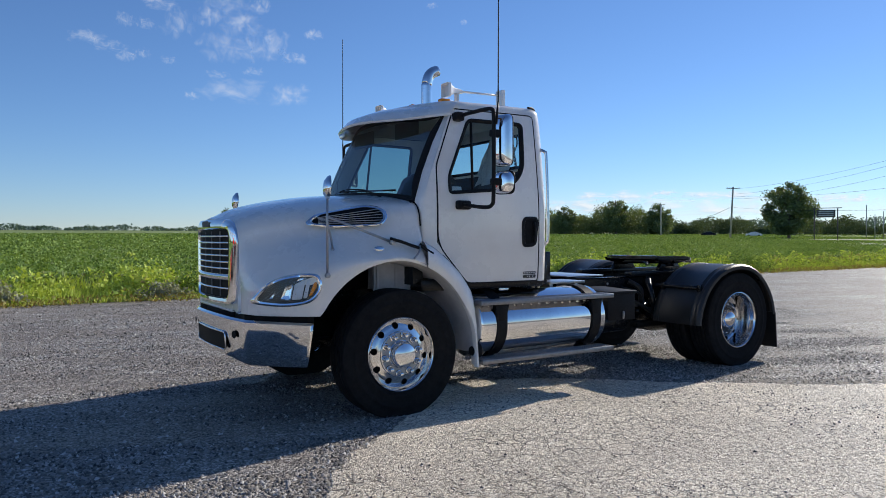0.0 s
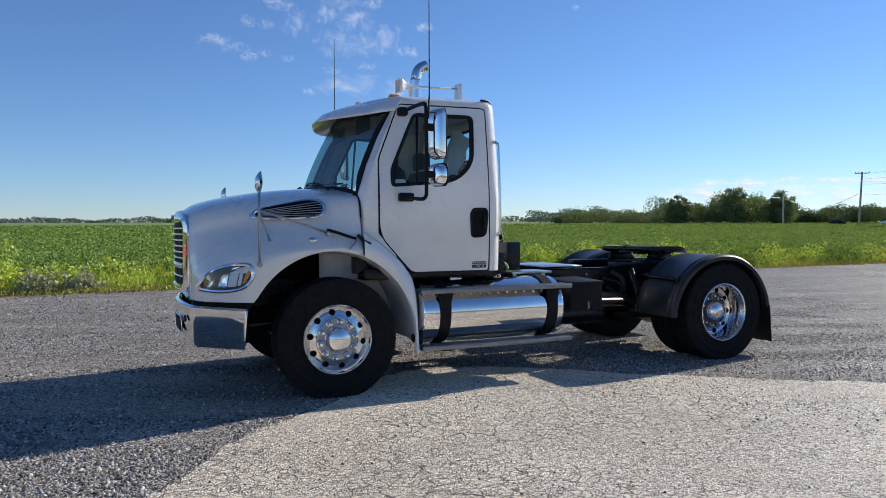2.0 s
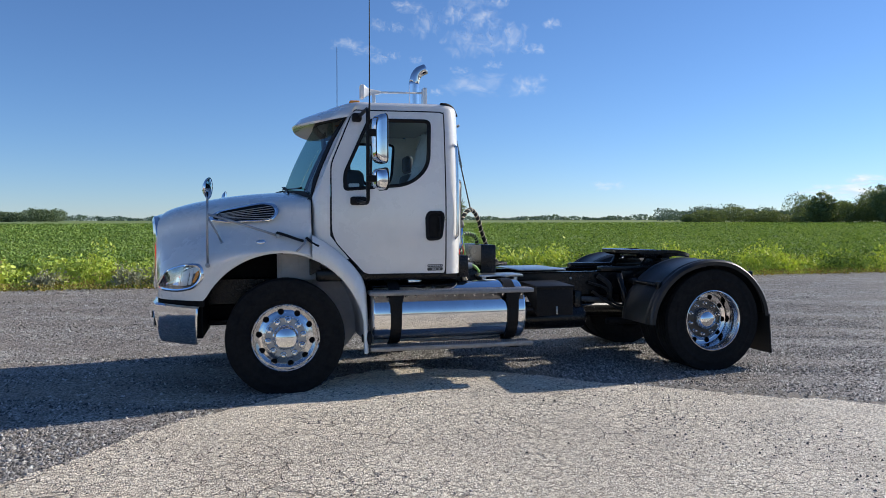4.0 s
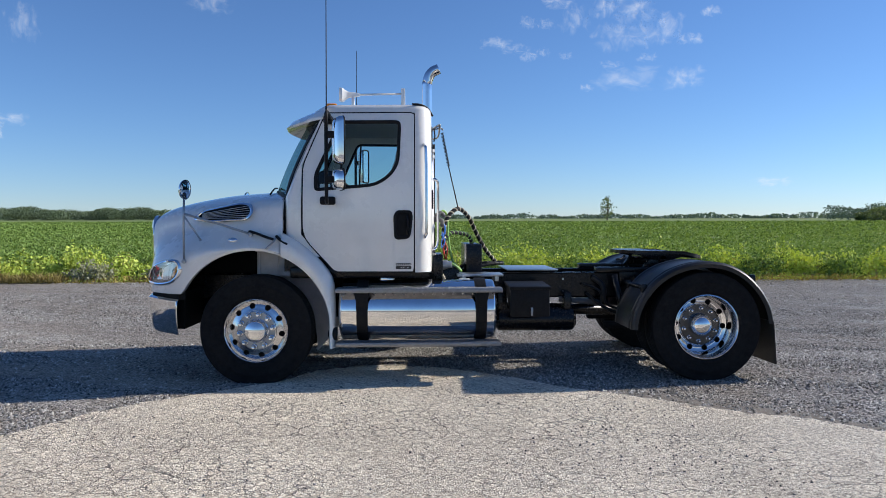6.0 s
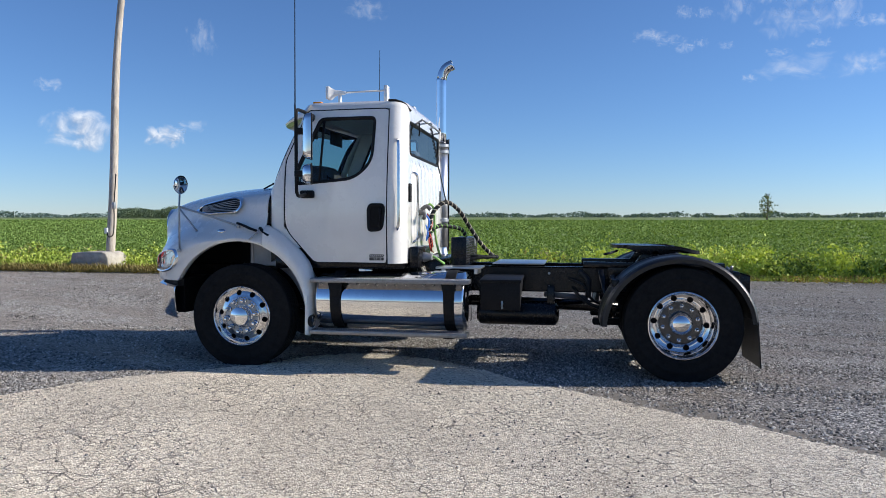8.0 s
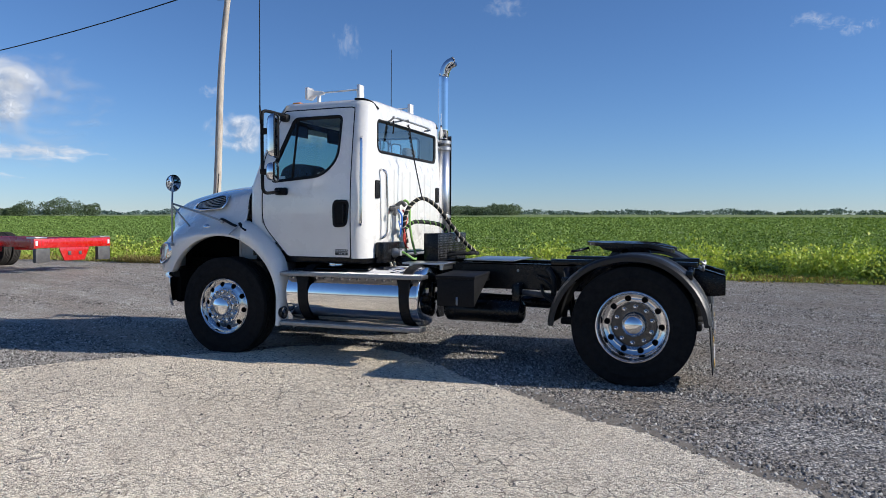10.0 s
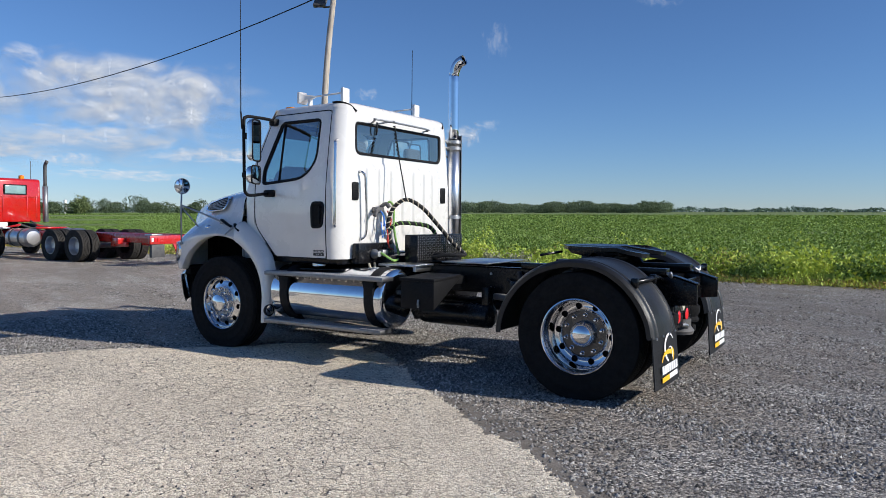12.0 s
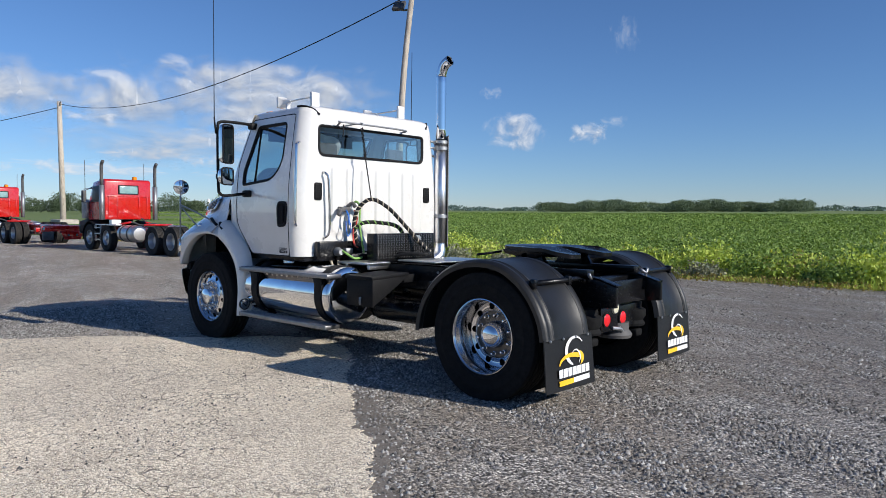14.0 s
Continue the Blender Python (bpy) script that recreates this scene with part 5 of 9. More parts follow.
        strip_a = [(0.262, 1.25), (0.262, 1.45), (0.262, 1.65), (0.262, 1.775), (0.376, 2.035), (0.49, 2.295), (0.605, 2.555), (0.65, 2.62)]
        strip_b = [(0.60, 1.20), (0.422, 1.42), (0.421, 1.65), (0.423, 1.85), (0.430, 2.09), (0.535, 2.34), (0.640, 2.585), (0.665, 2.62)]
        rows = []
        for a, b in zip(strip_a, strip_b):
            a, b = Vector(a), Vector(b)
            v = max(0.0, min(1.0, (a.y - 1.775) / 0.78))
            rim = Vector(windscreen(s * 1.0, v)) if a.y >= 1.77 else Vector((a.x, s * 0.98, a.y))
            rows.append([tuple(rim), (a.x + 0.006, s * (cab_y(a.x, a.y) - 0.035), a.y)] + [side(*a.lerp(b, t)) for t in (0.22, 0.5, 0.75, 1.0)])
        loft(bm, rows)
        thicken(bm, 0.02)
        part("pillar", bm, WHITE, cab, angle=60)
        # rear corner post
        bm = bm_new()
        rows = []
        for k in range(17):
            z = 1.05 + (2.615 - 1.05) * k / 16
            y0 = cab_y(1.53, z)
            row = [side(1.524, z)]
            for j in range(9):
                a = j / 8 * math.pi / 2
                row.append((1.54 + 0.15 * math.sin(a), s * (y0 - 0.20 + 0.20 * math.cos(a)), z))
            rows.append(row)
        loft(bm, rows)
        thicken(bm, 0.02)
        part("corner_post", bm, WHITE, cab, angle=60)
        # grab handle on the corner
        bm = bm_new()
        tube(bm, [(1.60, s * 1.02, 2.30), (1.62, s * 1.085, 2.27), (1.63, s * 1.10, 2.22), (1.635, s * 1.115, 1.85), (1.635, s * 1.12, 1.47), (1.625, s * 1.11, 1.41), (1.60, s * 1.06, 1.37)], 0.015, 10, 4)
        part("grab_handle", bm, POLISHED, cab, "bright vertical grab handle")
    # back wall with its window and pressed ribs
    def back(y, z, d=0.0):
        rib = 0.0
        for c in (-0.60, -0.38, -0.16, 0.06, 0.28, 0.50, 0.68):
            away = math.hypot(y - c, z - min(max(z, 1.36), 1.99))
            t = max(0.0, min(1.0, (0.088 - away) / 0.026))
            rib += t * t * (3 - 2 * t)
        return (1.69 + 0.024 * rib + d, y, z)
    zs = [1.09 + (2.615 - 1.09) * k / 20 for k in range(21)]
    outl = [Vector((-(cab_y(1.53, z) - 0.20), z)) for z in zs] + [Vector(((cab_y(1.53, z) - 0.20), z)) for z in zs[::-1]]
    rwin = rounded([(-0.855, 2.15), (-0.855, 2.50), (0.80, 2.50), (0.80, 2.15)], [0.10, 0.06, 0.06, 0.10])
    bm = bm_new()
    # upper panel round the window, and a finely gridded lower panel for the ribs
    up = [p for p in outl if p.y >= 2.11]
    wl = cab_y(1.53, 2.11) - 0.20
    up = [Vector((-wl, 2.11))] + [p for p in up if p.x < 0] + [p for p in up if p.x > 0] + [Vector((wl, 2.11))]
    ring_panel(bm, up, rwin, back, 160, 6)
    rows = []
    for k in range(41):
        z = 1.09 + (2.11 - 1.09) * k / 40
        w = cab_y(1.53, z) - 0.20
        rows.append([back(-w + 2 * w * j / 200, z) for j in range(201)])
    loft(bm, rows)
    bmesh.ops.recalc_face_normals(bm, faces=bm.faces[:])
    wall = part("back_wall", bm, WHITE, cab, "white ribbed back wall", angle=60)
    bm = bm_new()
    rin = shrink(rwin, 0.03)
    loft(bm, [[back(*p, -0.01) for p in rwin], [back(*p, 0.008) for p in rwin], [back(*p, 0.010) for p in shrink(rwin, 0.012)], [back(*p, 0.0) for p in rin], [back(*p, -0.02) for p in rin]], close=True)
    bmesh.ops.recalc_face_normals(bm, faces=bm.faces[:])
    part("rear_window_frame", bm, PLASTIC, wall, "black rubber window frame")
    bm = bm_new()
    fill_panel(bm, rin, lambda a, b: back(a, b, -0.006), 60, 4)
    pane = part("rear_pane", bm, GLASS, wall, "wide tinted rear window")
    pane.visible_shadow = False
    for y in (-0.858, 0.858):
        bm = bm_new()
        box(bm, 1.685, 1.705, y - 0.05, y + 0.045, 1.67, 1.86, 0.02, 3)
        pv = part("cab_vent", bm, PLASTIC, wall, "small black louvred cab vent")
        for k in range(6):
            bm = bm_new()
            box(bm, 1.704, 1.709, y - 0.03, y + 0.03, 1.695 + 0.025 * k, 1.705 + 0.025 * k, 0.002, 1)
            part("louvre", bm, SHADEBLACK, pv)
    # roof
    bm = bm_new()
    plan = []
    for k in range(15):
        u = -1 + 2 * k / 14
        plan.append(Vector(windscreen(u, 1.0))[:2])
    left = [(x, cab_y(x, 2.615)) for x in (0.66, 0.8, 1.0, 1.2, 1.4, 1.524)]
    y0 = cab_y(1.53, 2.615)
    left += [(1.54 + 0.15 * math.sin(j / 8 * math.pi / 2), y0 - 0.20 + 0.20 * math.cos(j / 8 * math.pi / 2)) for j in range(1, 9)]
    loop = [Vector(p) for p in plan] + [Vector(p) for p in left] + [Vector((1.69, y0 - 0.2 - (2 * y0 - 0.4) * k / 10)) for k in range(1, 10)] + [Vector((x, -y)) for x, y in left[::-1]]
    c = Vector((1.1, 0.0))
    rows = []
    for d, z in ((0.0, 2.605), (0.002, 2.63), (0.012, 2.655), (0.030, 2.675), (0.06, 2.690), (0.12, 2.703), (0.25, 2.718), (0.45, 2.733)):
        row = []
        for p in loop:
            q = p - c
            f = 1 - d / max(abs(q.x) / 0.6, abs(q.y) / 1.0, 0.55) if d else 1
            row.append((c.x + q.x * f, c.y + q.y * f, z))
        rows.append(row)
    g, fs = loft(bm, rows, close=True)
    mid = bm.verts.new((1.1, 0, 2.742))
    for j in range(len(loop)):
        bm.faces.new((g[-1][j], g[-1][(j + 1) % len(loop)], mid))
    bmesh.ops.recalc_face_normals(bm, faces=bm.faces[:])
    part("roof", bm, WHITE, cab, "white cab roof", angle=60)
    for s in (-1, 1):
        bm = bm_new()
        tube(bm, [(1.50, s * 0.99, 2.69), (1.58, s * 0.965, 2.69), (1.65, s * 0.90, 2.665), (1.70, s * 0.84, 2.60)], 0.011, 8, 4)
        part("roof_corner_seal", bm, PLASTIC, cab)
    # windscreen: black border and glass
    bm = bm_new()
    def ring(d, out):
        pts = []
        for k in range(24):
            pts.append((-1 + 2 * k / 24, 0.0, 0, 1))
        for k in range(14):
            pts.append((1.0, k / 14, -1, 0))
        for k in range(24):
            pts.append((1 - 2 * k / 24, 1.0, 0, -1))
        for k in range(14):
            pts.append((-1.0, 1 - k / 14, 1, 0))
        res = []
        r = 0.13 if d > 0.02 else 0.0
        for u, v, du, dv in pts:
            a = max(-1 + d, min(1 - d, u)) * 0.95
            b = (max(d * 1.2, min(1 - d * 1.2, v)) - 0.5) * 0.85
            ex, ez = abs(a) - (0.95 * (1 - d) - r), abs(b) - (0.85 * (0.5 - d * 1.2) - r)
            if r and ex > 0 and ez > 0:
                k = r / math.hypot(ex, ez)
                a += math.copysign(ex * k - ex, a)
                b += math.copysign(ez * k - ez, b)
            res.append(windscreen(a / 0.95, b / 0.85 + 0.5, out))
        return res
    loft(bm, [ring(-0.004, -0.01), ring(0.0, 0.008), ring(0.055, 0.010), ring(0.060, -0.004)], close=True)
    bmesh.ops.recalc_face_normals(bm, faces=bm.faces[:])
    part("windscreen_border", bm, PLASTIC, cab, "black windscreen border")
    bm = bm_new()
    loft(bm, [[windscreen(-0.95 + 1.9 * i / 24, 0.06 + 0.88 * j / 10) for i in range(25)] for j in range(11)])
    pane = part("windscreen", bm, SCREENGLASS, cab, "curved dark-tinted windscreen")
    pane.visible_shadow = False
    # wipers
    for y0, y1 in ((-0.72, -0.12), (0.0, 0.62)):
        bm = bm_new()
        a = Vector(windscreen(y0 / 0.96, 0.02, 0.05))
        b = Vector(windscreen(y1 / 0.96, 0.10, 0.03))
        tube(bm, [a + Vector((-0.05, 0, -0.01)), a.lerp(b, 0.5) + Vector((-0.02, 0, 0.02)), b], 0.009, 6, 3)
        tube(bm, [Vector(windscreen((y0 - 0.05) / 0.96, 0.10, 0.018)), Vector(windscreen((y1 + 0.12) / 0.96, 0.085, 0.018))], 0.008, 6)
        part("wiper", bm, PLASTIC, cab, "black windscreen wiper")
    # cowl between hood and glass
    bm = bm_new()
    rows = []
    for k in range(21):
        u = -1 + 0.1 * k
        a = Vector(windscreen(u, 0.0))
        rows.append([(a.x + 0.02, a.y, a.z + 0.004), (a.x - 0.03, a.y, a.z - 0.012), (min(a.x - 0.05, 0.22), a.y, a.z - 0.03)])
    loft(bm, rows)
    part("cowl", bm, PLASTIC, cab)
    # sun visor
    bm = bm_new()
    top_rows = []
    for k in range(29):
        u = -1 + 2 * k / 28
        q = max(0.0, 1 - u * u)
        inner = Vector((0.685 - 0.10 * q, 1.0 * u, 2.665 + 0.052 * q))
        lip = Vector((0.615 - 0.50 * q ** 0.72, 1.0 * u, 2.56 - 0.01 * q - 0.10 * q * (1 - q)))
        m1 = inner.lerp(lip, 0.45) + Vector((-0.02 * q, 0, 0.045 * q))
        m2 = inner.lerp(lip, 0.8) + Vector((-0.03 * q, 0, 0.035 * q))
        top_rows.append([inner, m1, m2, lip, lip + Vector((0.012, 0, -0.018)), inner.lerp(lip, 0.75) + Vector((0.02, 0, -0.0)), inner.lerp(lip, 0.35) + Vector((0.0, 0, -0.03))])
    loft(bm, top_rows)
    bmesh.ops.recalc_face_normals(bm, faces=bm.faces[:])
    visor = part("sun_visor", bm, WHITE, cab, "white curved outside sun visor", angle=60)
    for k in range(7):
        u = -0.72 + 0.24 * k
        q = 1 - u * u
        inner = Vector((0.685 - 0.10 * q, 1.0 * u, 2.665 + 0.052 * q))
        lip = Vector((0.615 - 0.50 * q ** 0.72, 1.0 * u, 2.56 - 0.01 * q - 0.10 * q * (1 - q)))
        bm = bm_new()
        c = inner.lerp(lip, 0.62) + Vector((0.012, 0, 0.004))
        tube(bm, [c + Vector((0.0, -0.05, 0)), c + Vector((0, 0.05, 0))], 0.014, 8, flat=0.5)
        part("visor_slot", bm, DARKMETAL, visor)
    # roof lamps and horns
    for s in (-1, 1):
        bm = bm_new()
        rows = []
        for x, hw, hh, up in ((0.80, 0.052, 0.052, 0.0), (0.765, 0.060, 0.060, 0.0), (0.760, 0.066, 0.066, 0.0), (0.79, 0.066, 0.066, 0.0), (0.815, 0.048, 0.046, 0.0), (0.85, 0.030, 0.029, 0.0), (0.93, 0.020, 0.020, 0.0), (0.96, 0.013, 0.013, 0.0)):
            rows.append([(x, s * 0.68 + p.x, 2.835 + p.y) for p in rounded([(-hw, -hh), (-hw, hh), (hw, hh), (hw, -hh)], hw * 0.3, 3)])
        g, fs = loft(bm, rows, close=True)
        bm.faces.new(g[0])
        bm.faces.new(g[-1])
        bmesh.ops.recalc_face_normals(bm, faces=bm.faces[:])
        horn = part("air_horn", bm, WHITE, cab, "long white roof air horn with a square mouth")
        bm = bm_new()
        tube(bm, [(0.95, s * 0.68, 2.838), (1.40, s * 0.68, 2.848)], 0.010, 8)
        part("horn_tube", bm, WHITE, horn)
        bm = bm_new()
        box(bm, 1.385, 1.425, s * 0.68 - 0.055, s * 0.68 + 0.055, 2.70, 2.895, 0.008)
        part("horn_bracket", bm, WHITE, horn)
        bm = bm_new()
        box(bm, 0.88, 0.91, s * 0.68 - 0.025, s * 0.68 + 0.03, 2.69, 2.83, 0.010)
        part("horn_foot", bm, WHITE, horn)
    for y in (-0.78, -0.28, 0.0, 0.28, 0.78):
        bm = bm_new()
        q = 1 - y * y
        box(bm, 0.66 - 0.05 * q, 0.76 - 0.05 * q, y - 0.035, y + 0.035, 2.672 + 0.04 * q, 2.712 + 0.04 * q, 0.012, 3)
        part("clearance_lamp", bm, AMBER, cab, "amber roof clearance lamp")
    return cab


cab = build_cab()


def build_interior():
    for y in (-0.55, 0.52):
        bm = bm_new()
        box(bm, 0.90, 1.36, y - 0.25, y + 0.25, 1.42, 1.56, 0.05, 3)
        seat = part("seat", bm, SEATCLOTH, cab, "grey high-backed cab seat")
        bm = bm_new()
        box(bm, 1.30, 1.42, y - 0.24, y + 0.24, 1.52, 2.12, 0.05, 3, Matrix.Translation((1.36, 0, 1.52)) @ pose(0, 0, 0, 0, 10, 0) @ Matrix.Translation((-1.36, 0, -1.52)))
        part("backrest", bm, SEATCLOTH, seat)
        bm = bm_new()
        box(bm, 1.41, 1.50, y - 0.14, y + 0.14, 2.13, 2.33, 0.04, 3)
        part("headrest", bm, SEATCLOTH, seat)
        bm = bm_new()
        box(bm, 0.98, 1.28, y - 0.18, y + 0.18, 1.09, 1.43, 0.02)
        part("seat_base", bm, INTERIOR, seat)
    # crumpled clear wrap left hanging over the driver's backrest
    rng = random.Random(3)
    bm = bm_new()
    rows = []
    for j in range(13):
        t = j / 12
        row = []
        for i in range(13):
            w = i / 12
            n = noise.noise((w * 5, t * 4, 1.7))
            row.append((1.34 + 0.13 * t + 0.05 * n - 0.07 * math.sin(w * 3.1), -0.83 + 0.48 * w, 1.98 + 0.42 * t * (0.8 + 0.3 * math.sin(w * 3.0)) + 0.03 * n))
        rows.append(row)
    loft(bm, rows)
    part("seat_wrap", bm, FILMWRAP, cab, "crumpled clear plastic wrap over the seat back")
    bm = bm_new()
    prism(bm, [(0.26, 1.3), (0.22, 1.76), (0.40, 1.80), (0.62, 1.74), (0.70, 1.62), (0.66, 1.3)], -0.96, 0.96, bevel=0.02)
    dash = part("dashboard", bm, INTERIOR, cab, "dark grey dashboard")
    bm = bm_new()
    arch = rounded([(-0.90, 1.70), (-0.88, 2.07), (-0.22, 2.07), (-0.16, 1.70)], [0.02, 0.20, 0.22, 0.02], 8)
    rows = []
    for x, drop in ((0.50, 0.10), (0.53, 0.03), (0.60, 0.0), (0.74, 0.012), (0.77, 0.04)):
        rows.append([(x, p[0] * (1 - 0.02 * (drop > 0.05)), p[1] - drop * (p[1] > 1.75)) for p in arch])
    loft(bm, rows, close=True)
    for row in (rows[0], rows[-1]):
        bm.faces.new([bm.verts.new(p) for p in row])
    bmesh.ops.remove_doubles(bm, verts=bm.verts[:], dist=0.0005)
    bmesh.ops.recalc_face_normals(bm, faces=bm.faces[:])
    part("instrument_hood", bm, INTERIOR, dash, "dark grey hood over the instruments")
    # white sticker inside the door glass
    bm = bm_new()
    fill_panel(bm, rounded([(0.60, 1.865), (0.60, 1.91), (0.70, 1.91), (0.70, 1.865)], 0.006), lambda a, b: (a, -(cab_y(a, b) - 0.028), b), 20, 1)
    part("door_sticker", bm, WHITEPRINT, cab, "small white sticker on the door glass")
    bm = bm_new()
    c = Vector((0.83, -0.52, 1.90))
    m = Matrix.Translation(c) @ pose(0, 0, 0, 0, 40, 0)
    pts = [m @ Vector((0.235 * math.cos(a), 0.235 * math.sin(a), 0)) for a in (2 * math.pi * k / 28 for k in range(29))]
    tube(bm, pts, 0.016, 8, cap=False)
    wheel = part("steering_wheel", bm, PLASTIC, cab, "large black steering wheel")
    bm = bm_new()
    for a in (90, 210, 330):
        tube(bm, [m @ Vector((0, 0, -0.03)), m @ Vector((0.23 * math.cos(radians(a)), 0.23 * math.sin(radians(a)), 0))], 0.014, 6)
    tube(bm, [m @ Vector((0, 0, 0.0)), m @ Vector((0, 0, -0.35))], 0.035, 8)
    part("steering_column", bm, PLASTIC, wheel)
    bm = bm_new()
    box(bm, 1.645, 1.66, -0.88, 0.88, 1.1, 2.12, 0.01)
    part("back_lining", bm, INTERIOR, cab)
    bm = bm_new()
    box(bm, 0.62, 1.62, -0.86, 0.86, 2.585, 2.60, 0.005)
    part("headliner", bm, HEADCLOTH, cab, "pale grey headliner")
    for y in (-0.45, 0.45):
        bm = bm_new()
        box(bm, 0.47, 0.49, y - 0.22, y + 0.22, 2.40, 2.55, 0.01)
        part("inner_visor", bm, PLASTIC, cab)


build_interior()


# ---- wheels ----
def tyre_mesh(bm, R=0.532, half=0.138):
    prof = [(-half * 0.78, 0.306), (-half * 0.90, 0.315), (-half * 0.965, 0.332), (-half * 0.995, 0.340), (-half * 1.012, 0.343), (-half * 1.008, 0.350), (-half * 1.03, 0.385), (-half * 1.03, 0.425), (-half * 1.045, 0.430), (-half * 1.04, 0.437), (-half * 1.015, 0.444),
            (-half * 1.0, R - 0.052), (-half * 1.005, R - 0.046), (-half * 0.975, R - 0.020), (-half * 0.935, R - 0.007), (-half * 0.86, R - 0.001)]
    grooves = (-0.072, -0.026, 0.026, 0.072)
    tread = []
    for g in grooves:
        tread += [(g - 0.007, R), (g - 0.005, R - 0.013), (g + 0.005, R - 0.013), (g + 0.007, R)]
    prof = prof + tread + [(-a, r) for a, r in prof[::-1]]
    lathe(bm, prof, 72)


def settle(bm, m):
    """Flatten a tyre where its weight presses it onto the ground."""
    back = m.inverted()
    for v in bm.verts:
        p = m @ v.co
        if p.z < 0.004:
            p.y += (p.y - m.translation.y) * 0.10
            p.z = 0.004
            v.co = back @ p


def wheel_disc(bm, place, holes=10, r0=0.165, r1=0.272, rh=0.225, rad=0.024):
    """The holed face of a wheel, a sector for each hand hole."""
    step = 2 * math.pi / holes
    for k in range(holes):
        mid = k * step
        w = step / 2 * rh
        outer = [Vector((-w, r0)), Vector((-w, r1)), Vector((w, r1)), Vector((w, r0))]
        hole = [Vector((rad * math.cos(a), rh + rad * math.sin(a))) for a in (2 * math.pi * j / 20 for j in range(20))]
        o = []
        for a, b in zip(outer, outer[1:] + outer[:1]):
            o += [a.lerp(b, j / 6) for j in range(6)]
        c = Vector((0, rh))
        inn = []
        for p in o:
            d = (p - c).normalized()
            inn.append(c + d * rad)
        rows = [[place(mid + q.x / rh, q.y) for q in (p.lerp(h, t) for p, h in zip(o, inn))] for t in (0, 0.35, 0.7, 0.95, 1.0)]
        deep = [(x, y + 0.018, z) for x, y, z in rows[-1]]
        loft(bm, rows + [deep], close=True)
    bmesh.ops.remove_doubles(bm, verts=bm.verts[:], dist=0.0008)
    bmesh.ops.recalc_face_normals(bm, faces=bm.faces[:])


def nut_mesh():
    bm = bm_new()
    lathe(bm, [(0.0, 0.025), (-0.010, 0.025), (-0.012, 0.020), (-0.046, 0.018), (-0.060, 0.013), (-0.065, 0.0)], 12)
    return bm


def build_wheel(kind, m):
    """A wheel about its own centre, its outer face towards -y."""
    steer = kind == "steer"
    bm = bm_new()
    if steer:
        def face(a, r):
            y = lerp_table([(0.09, -0.108), (0.185, -0.102), (0.205, -0.094), (0.235, -0.085), (0.272, -0.062)], r)[0]
            return (r * math.cos(a), y, r * math.sin(a))
        wheel_disc(bm, face, r0=0.186, rh=0.231, rad=0.027)
        lathe(bm, [(-0.062, 0.272), (-0.070, 0.276), (-0.100, 0.279), (-0.122, 0.286), (-0.128, 0.294), (-0.122, 0.300), (-0.10, 0.296), (0.10, 0.29)], 72)
        lathe(bm, [(-0.102, 0.186), (-0.112, 0.182), (-0.114, 0.176), (-0.108, 0.172)], 48)
    else:
        def face(a, r):
            y = lerp_table([(0.198, 0.070), (0.228, 0.078), (0.262, 0.066)], r)[0]
            return (r * math.cos(a), y, r * math.sin(a))
        wheel_disc(bm, face, r0=0.198, r1=0.262, rh=0.229, rad=0.027)
        lathe(bm, [(0.066, 0.262), (0.050, 0.266), (-0.03, 0.269), (-0.065, 0.271), (-0.082, 0.276), (-0.090, 0.279), (-0.112, 0.283), (-0.126, 0.288), (-0.133, 0.295), (-0.131, 0.302), (-0.112, 0.303), (0.12, 0.29)], 72)
        lathe(bm, [(0.070, 0.198), (0.044, 0.197), (0.038, 0.192), (0.044, 0.187), (0.066, 0.185)], 48)
    grow = 1.03 if steer else 1.04
    for v in bm.verts:
        v.co.x *= grow
        v.co.z *= grow
    name = "front_wheel" if steer else "rear_wheel"
    wheel = part(name, bm, POLISHED, truck, "polished aluminium wheel with ten hand holes on a black tyre", angle=40, at=m)
    bm = bm_new()
    tyre_mesh(bm)
    settle(bm, m)
    part("tyre", bm, RUBBER, wheel, "black rubber truck tyre", angle=30)
    if steer:
        bm = bm_new()
        lathe(bm, [(-0.100, 0.190), (-0.107, 0.187), (-0.107, 0.09)], 48)
        part("hub_plate", bm, STEEL, wheel, "dull grey hub plate")
        for k in range(10):
            a = 2 * math.pi * (k + 0.5) / 10
            bm = bm_new()
            lathe(bm, [(-0.106, 0.031), (-0.109, 0.031), (-0.109, 0.0)], 14, Matrix.Translation((0.159 * math.cos(a), 0, 0.159 * math.sin(a))))
            part("washer", bm, BLACK, wheel)
    if not steer:
        bm = bm_new()
        lathe(bm, [(0.064, 0.196), (0.058, 0.192), (0.058, 0.10)], 48)
        part("hub_plate", bm, DARKHUB, wheel, "dark grey metal hub plate")
    # closed drum in shade colour, added so the hand holes look dark
    bm = bm_new()
    y1 = -0.035 if steer else 0.115
    lathe(bm, [(y1, 0.0), (y1, 0.262), (y1 + 0.14, 0.262), (y1 + 0.14, 0.0)], 36)
    part("brake_drum", bm, SHADEBLACK, wheel)
    bm = bm_new()
    y0 = -0.106 if steer else 0.056
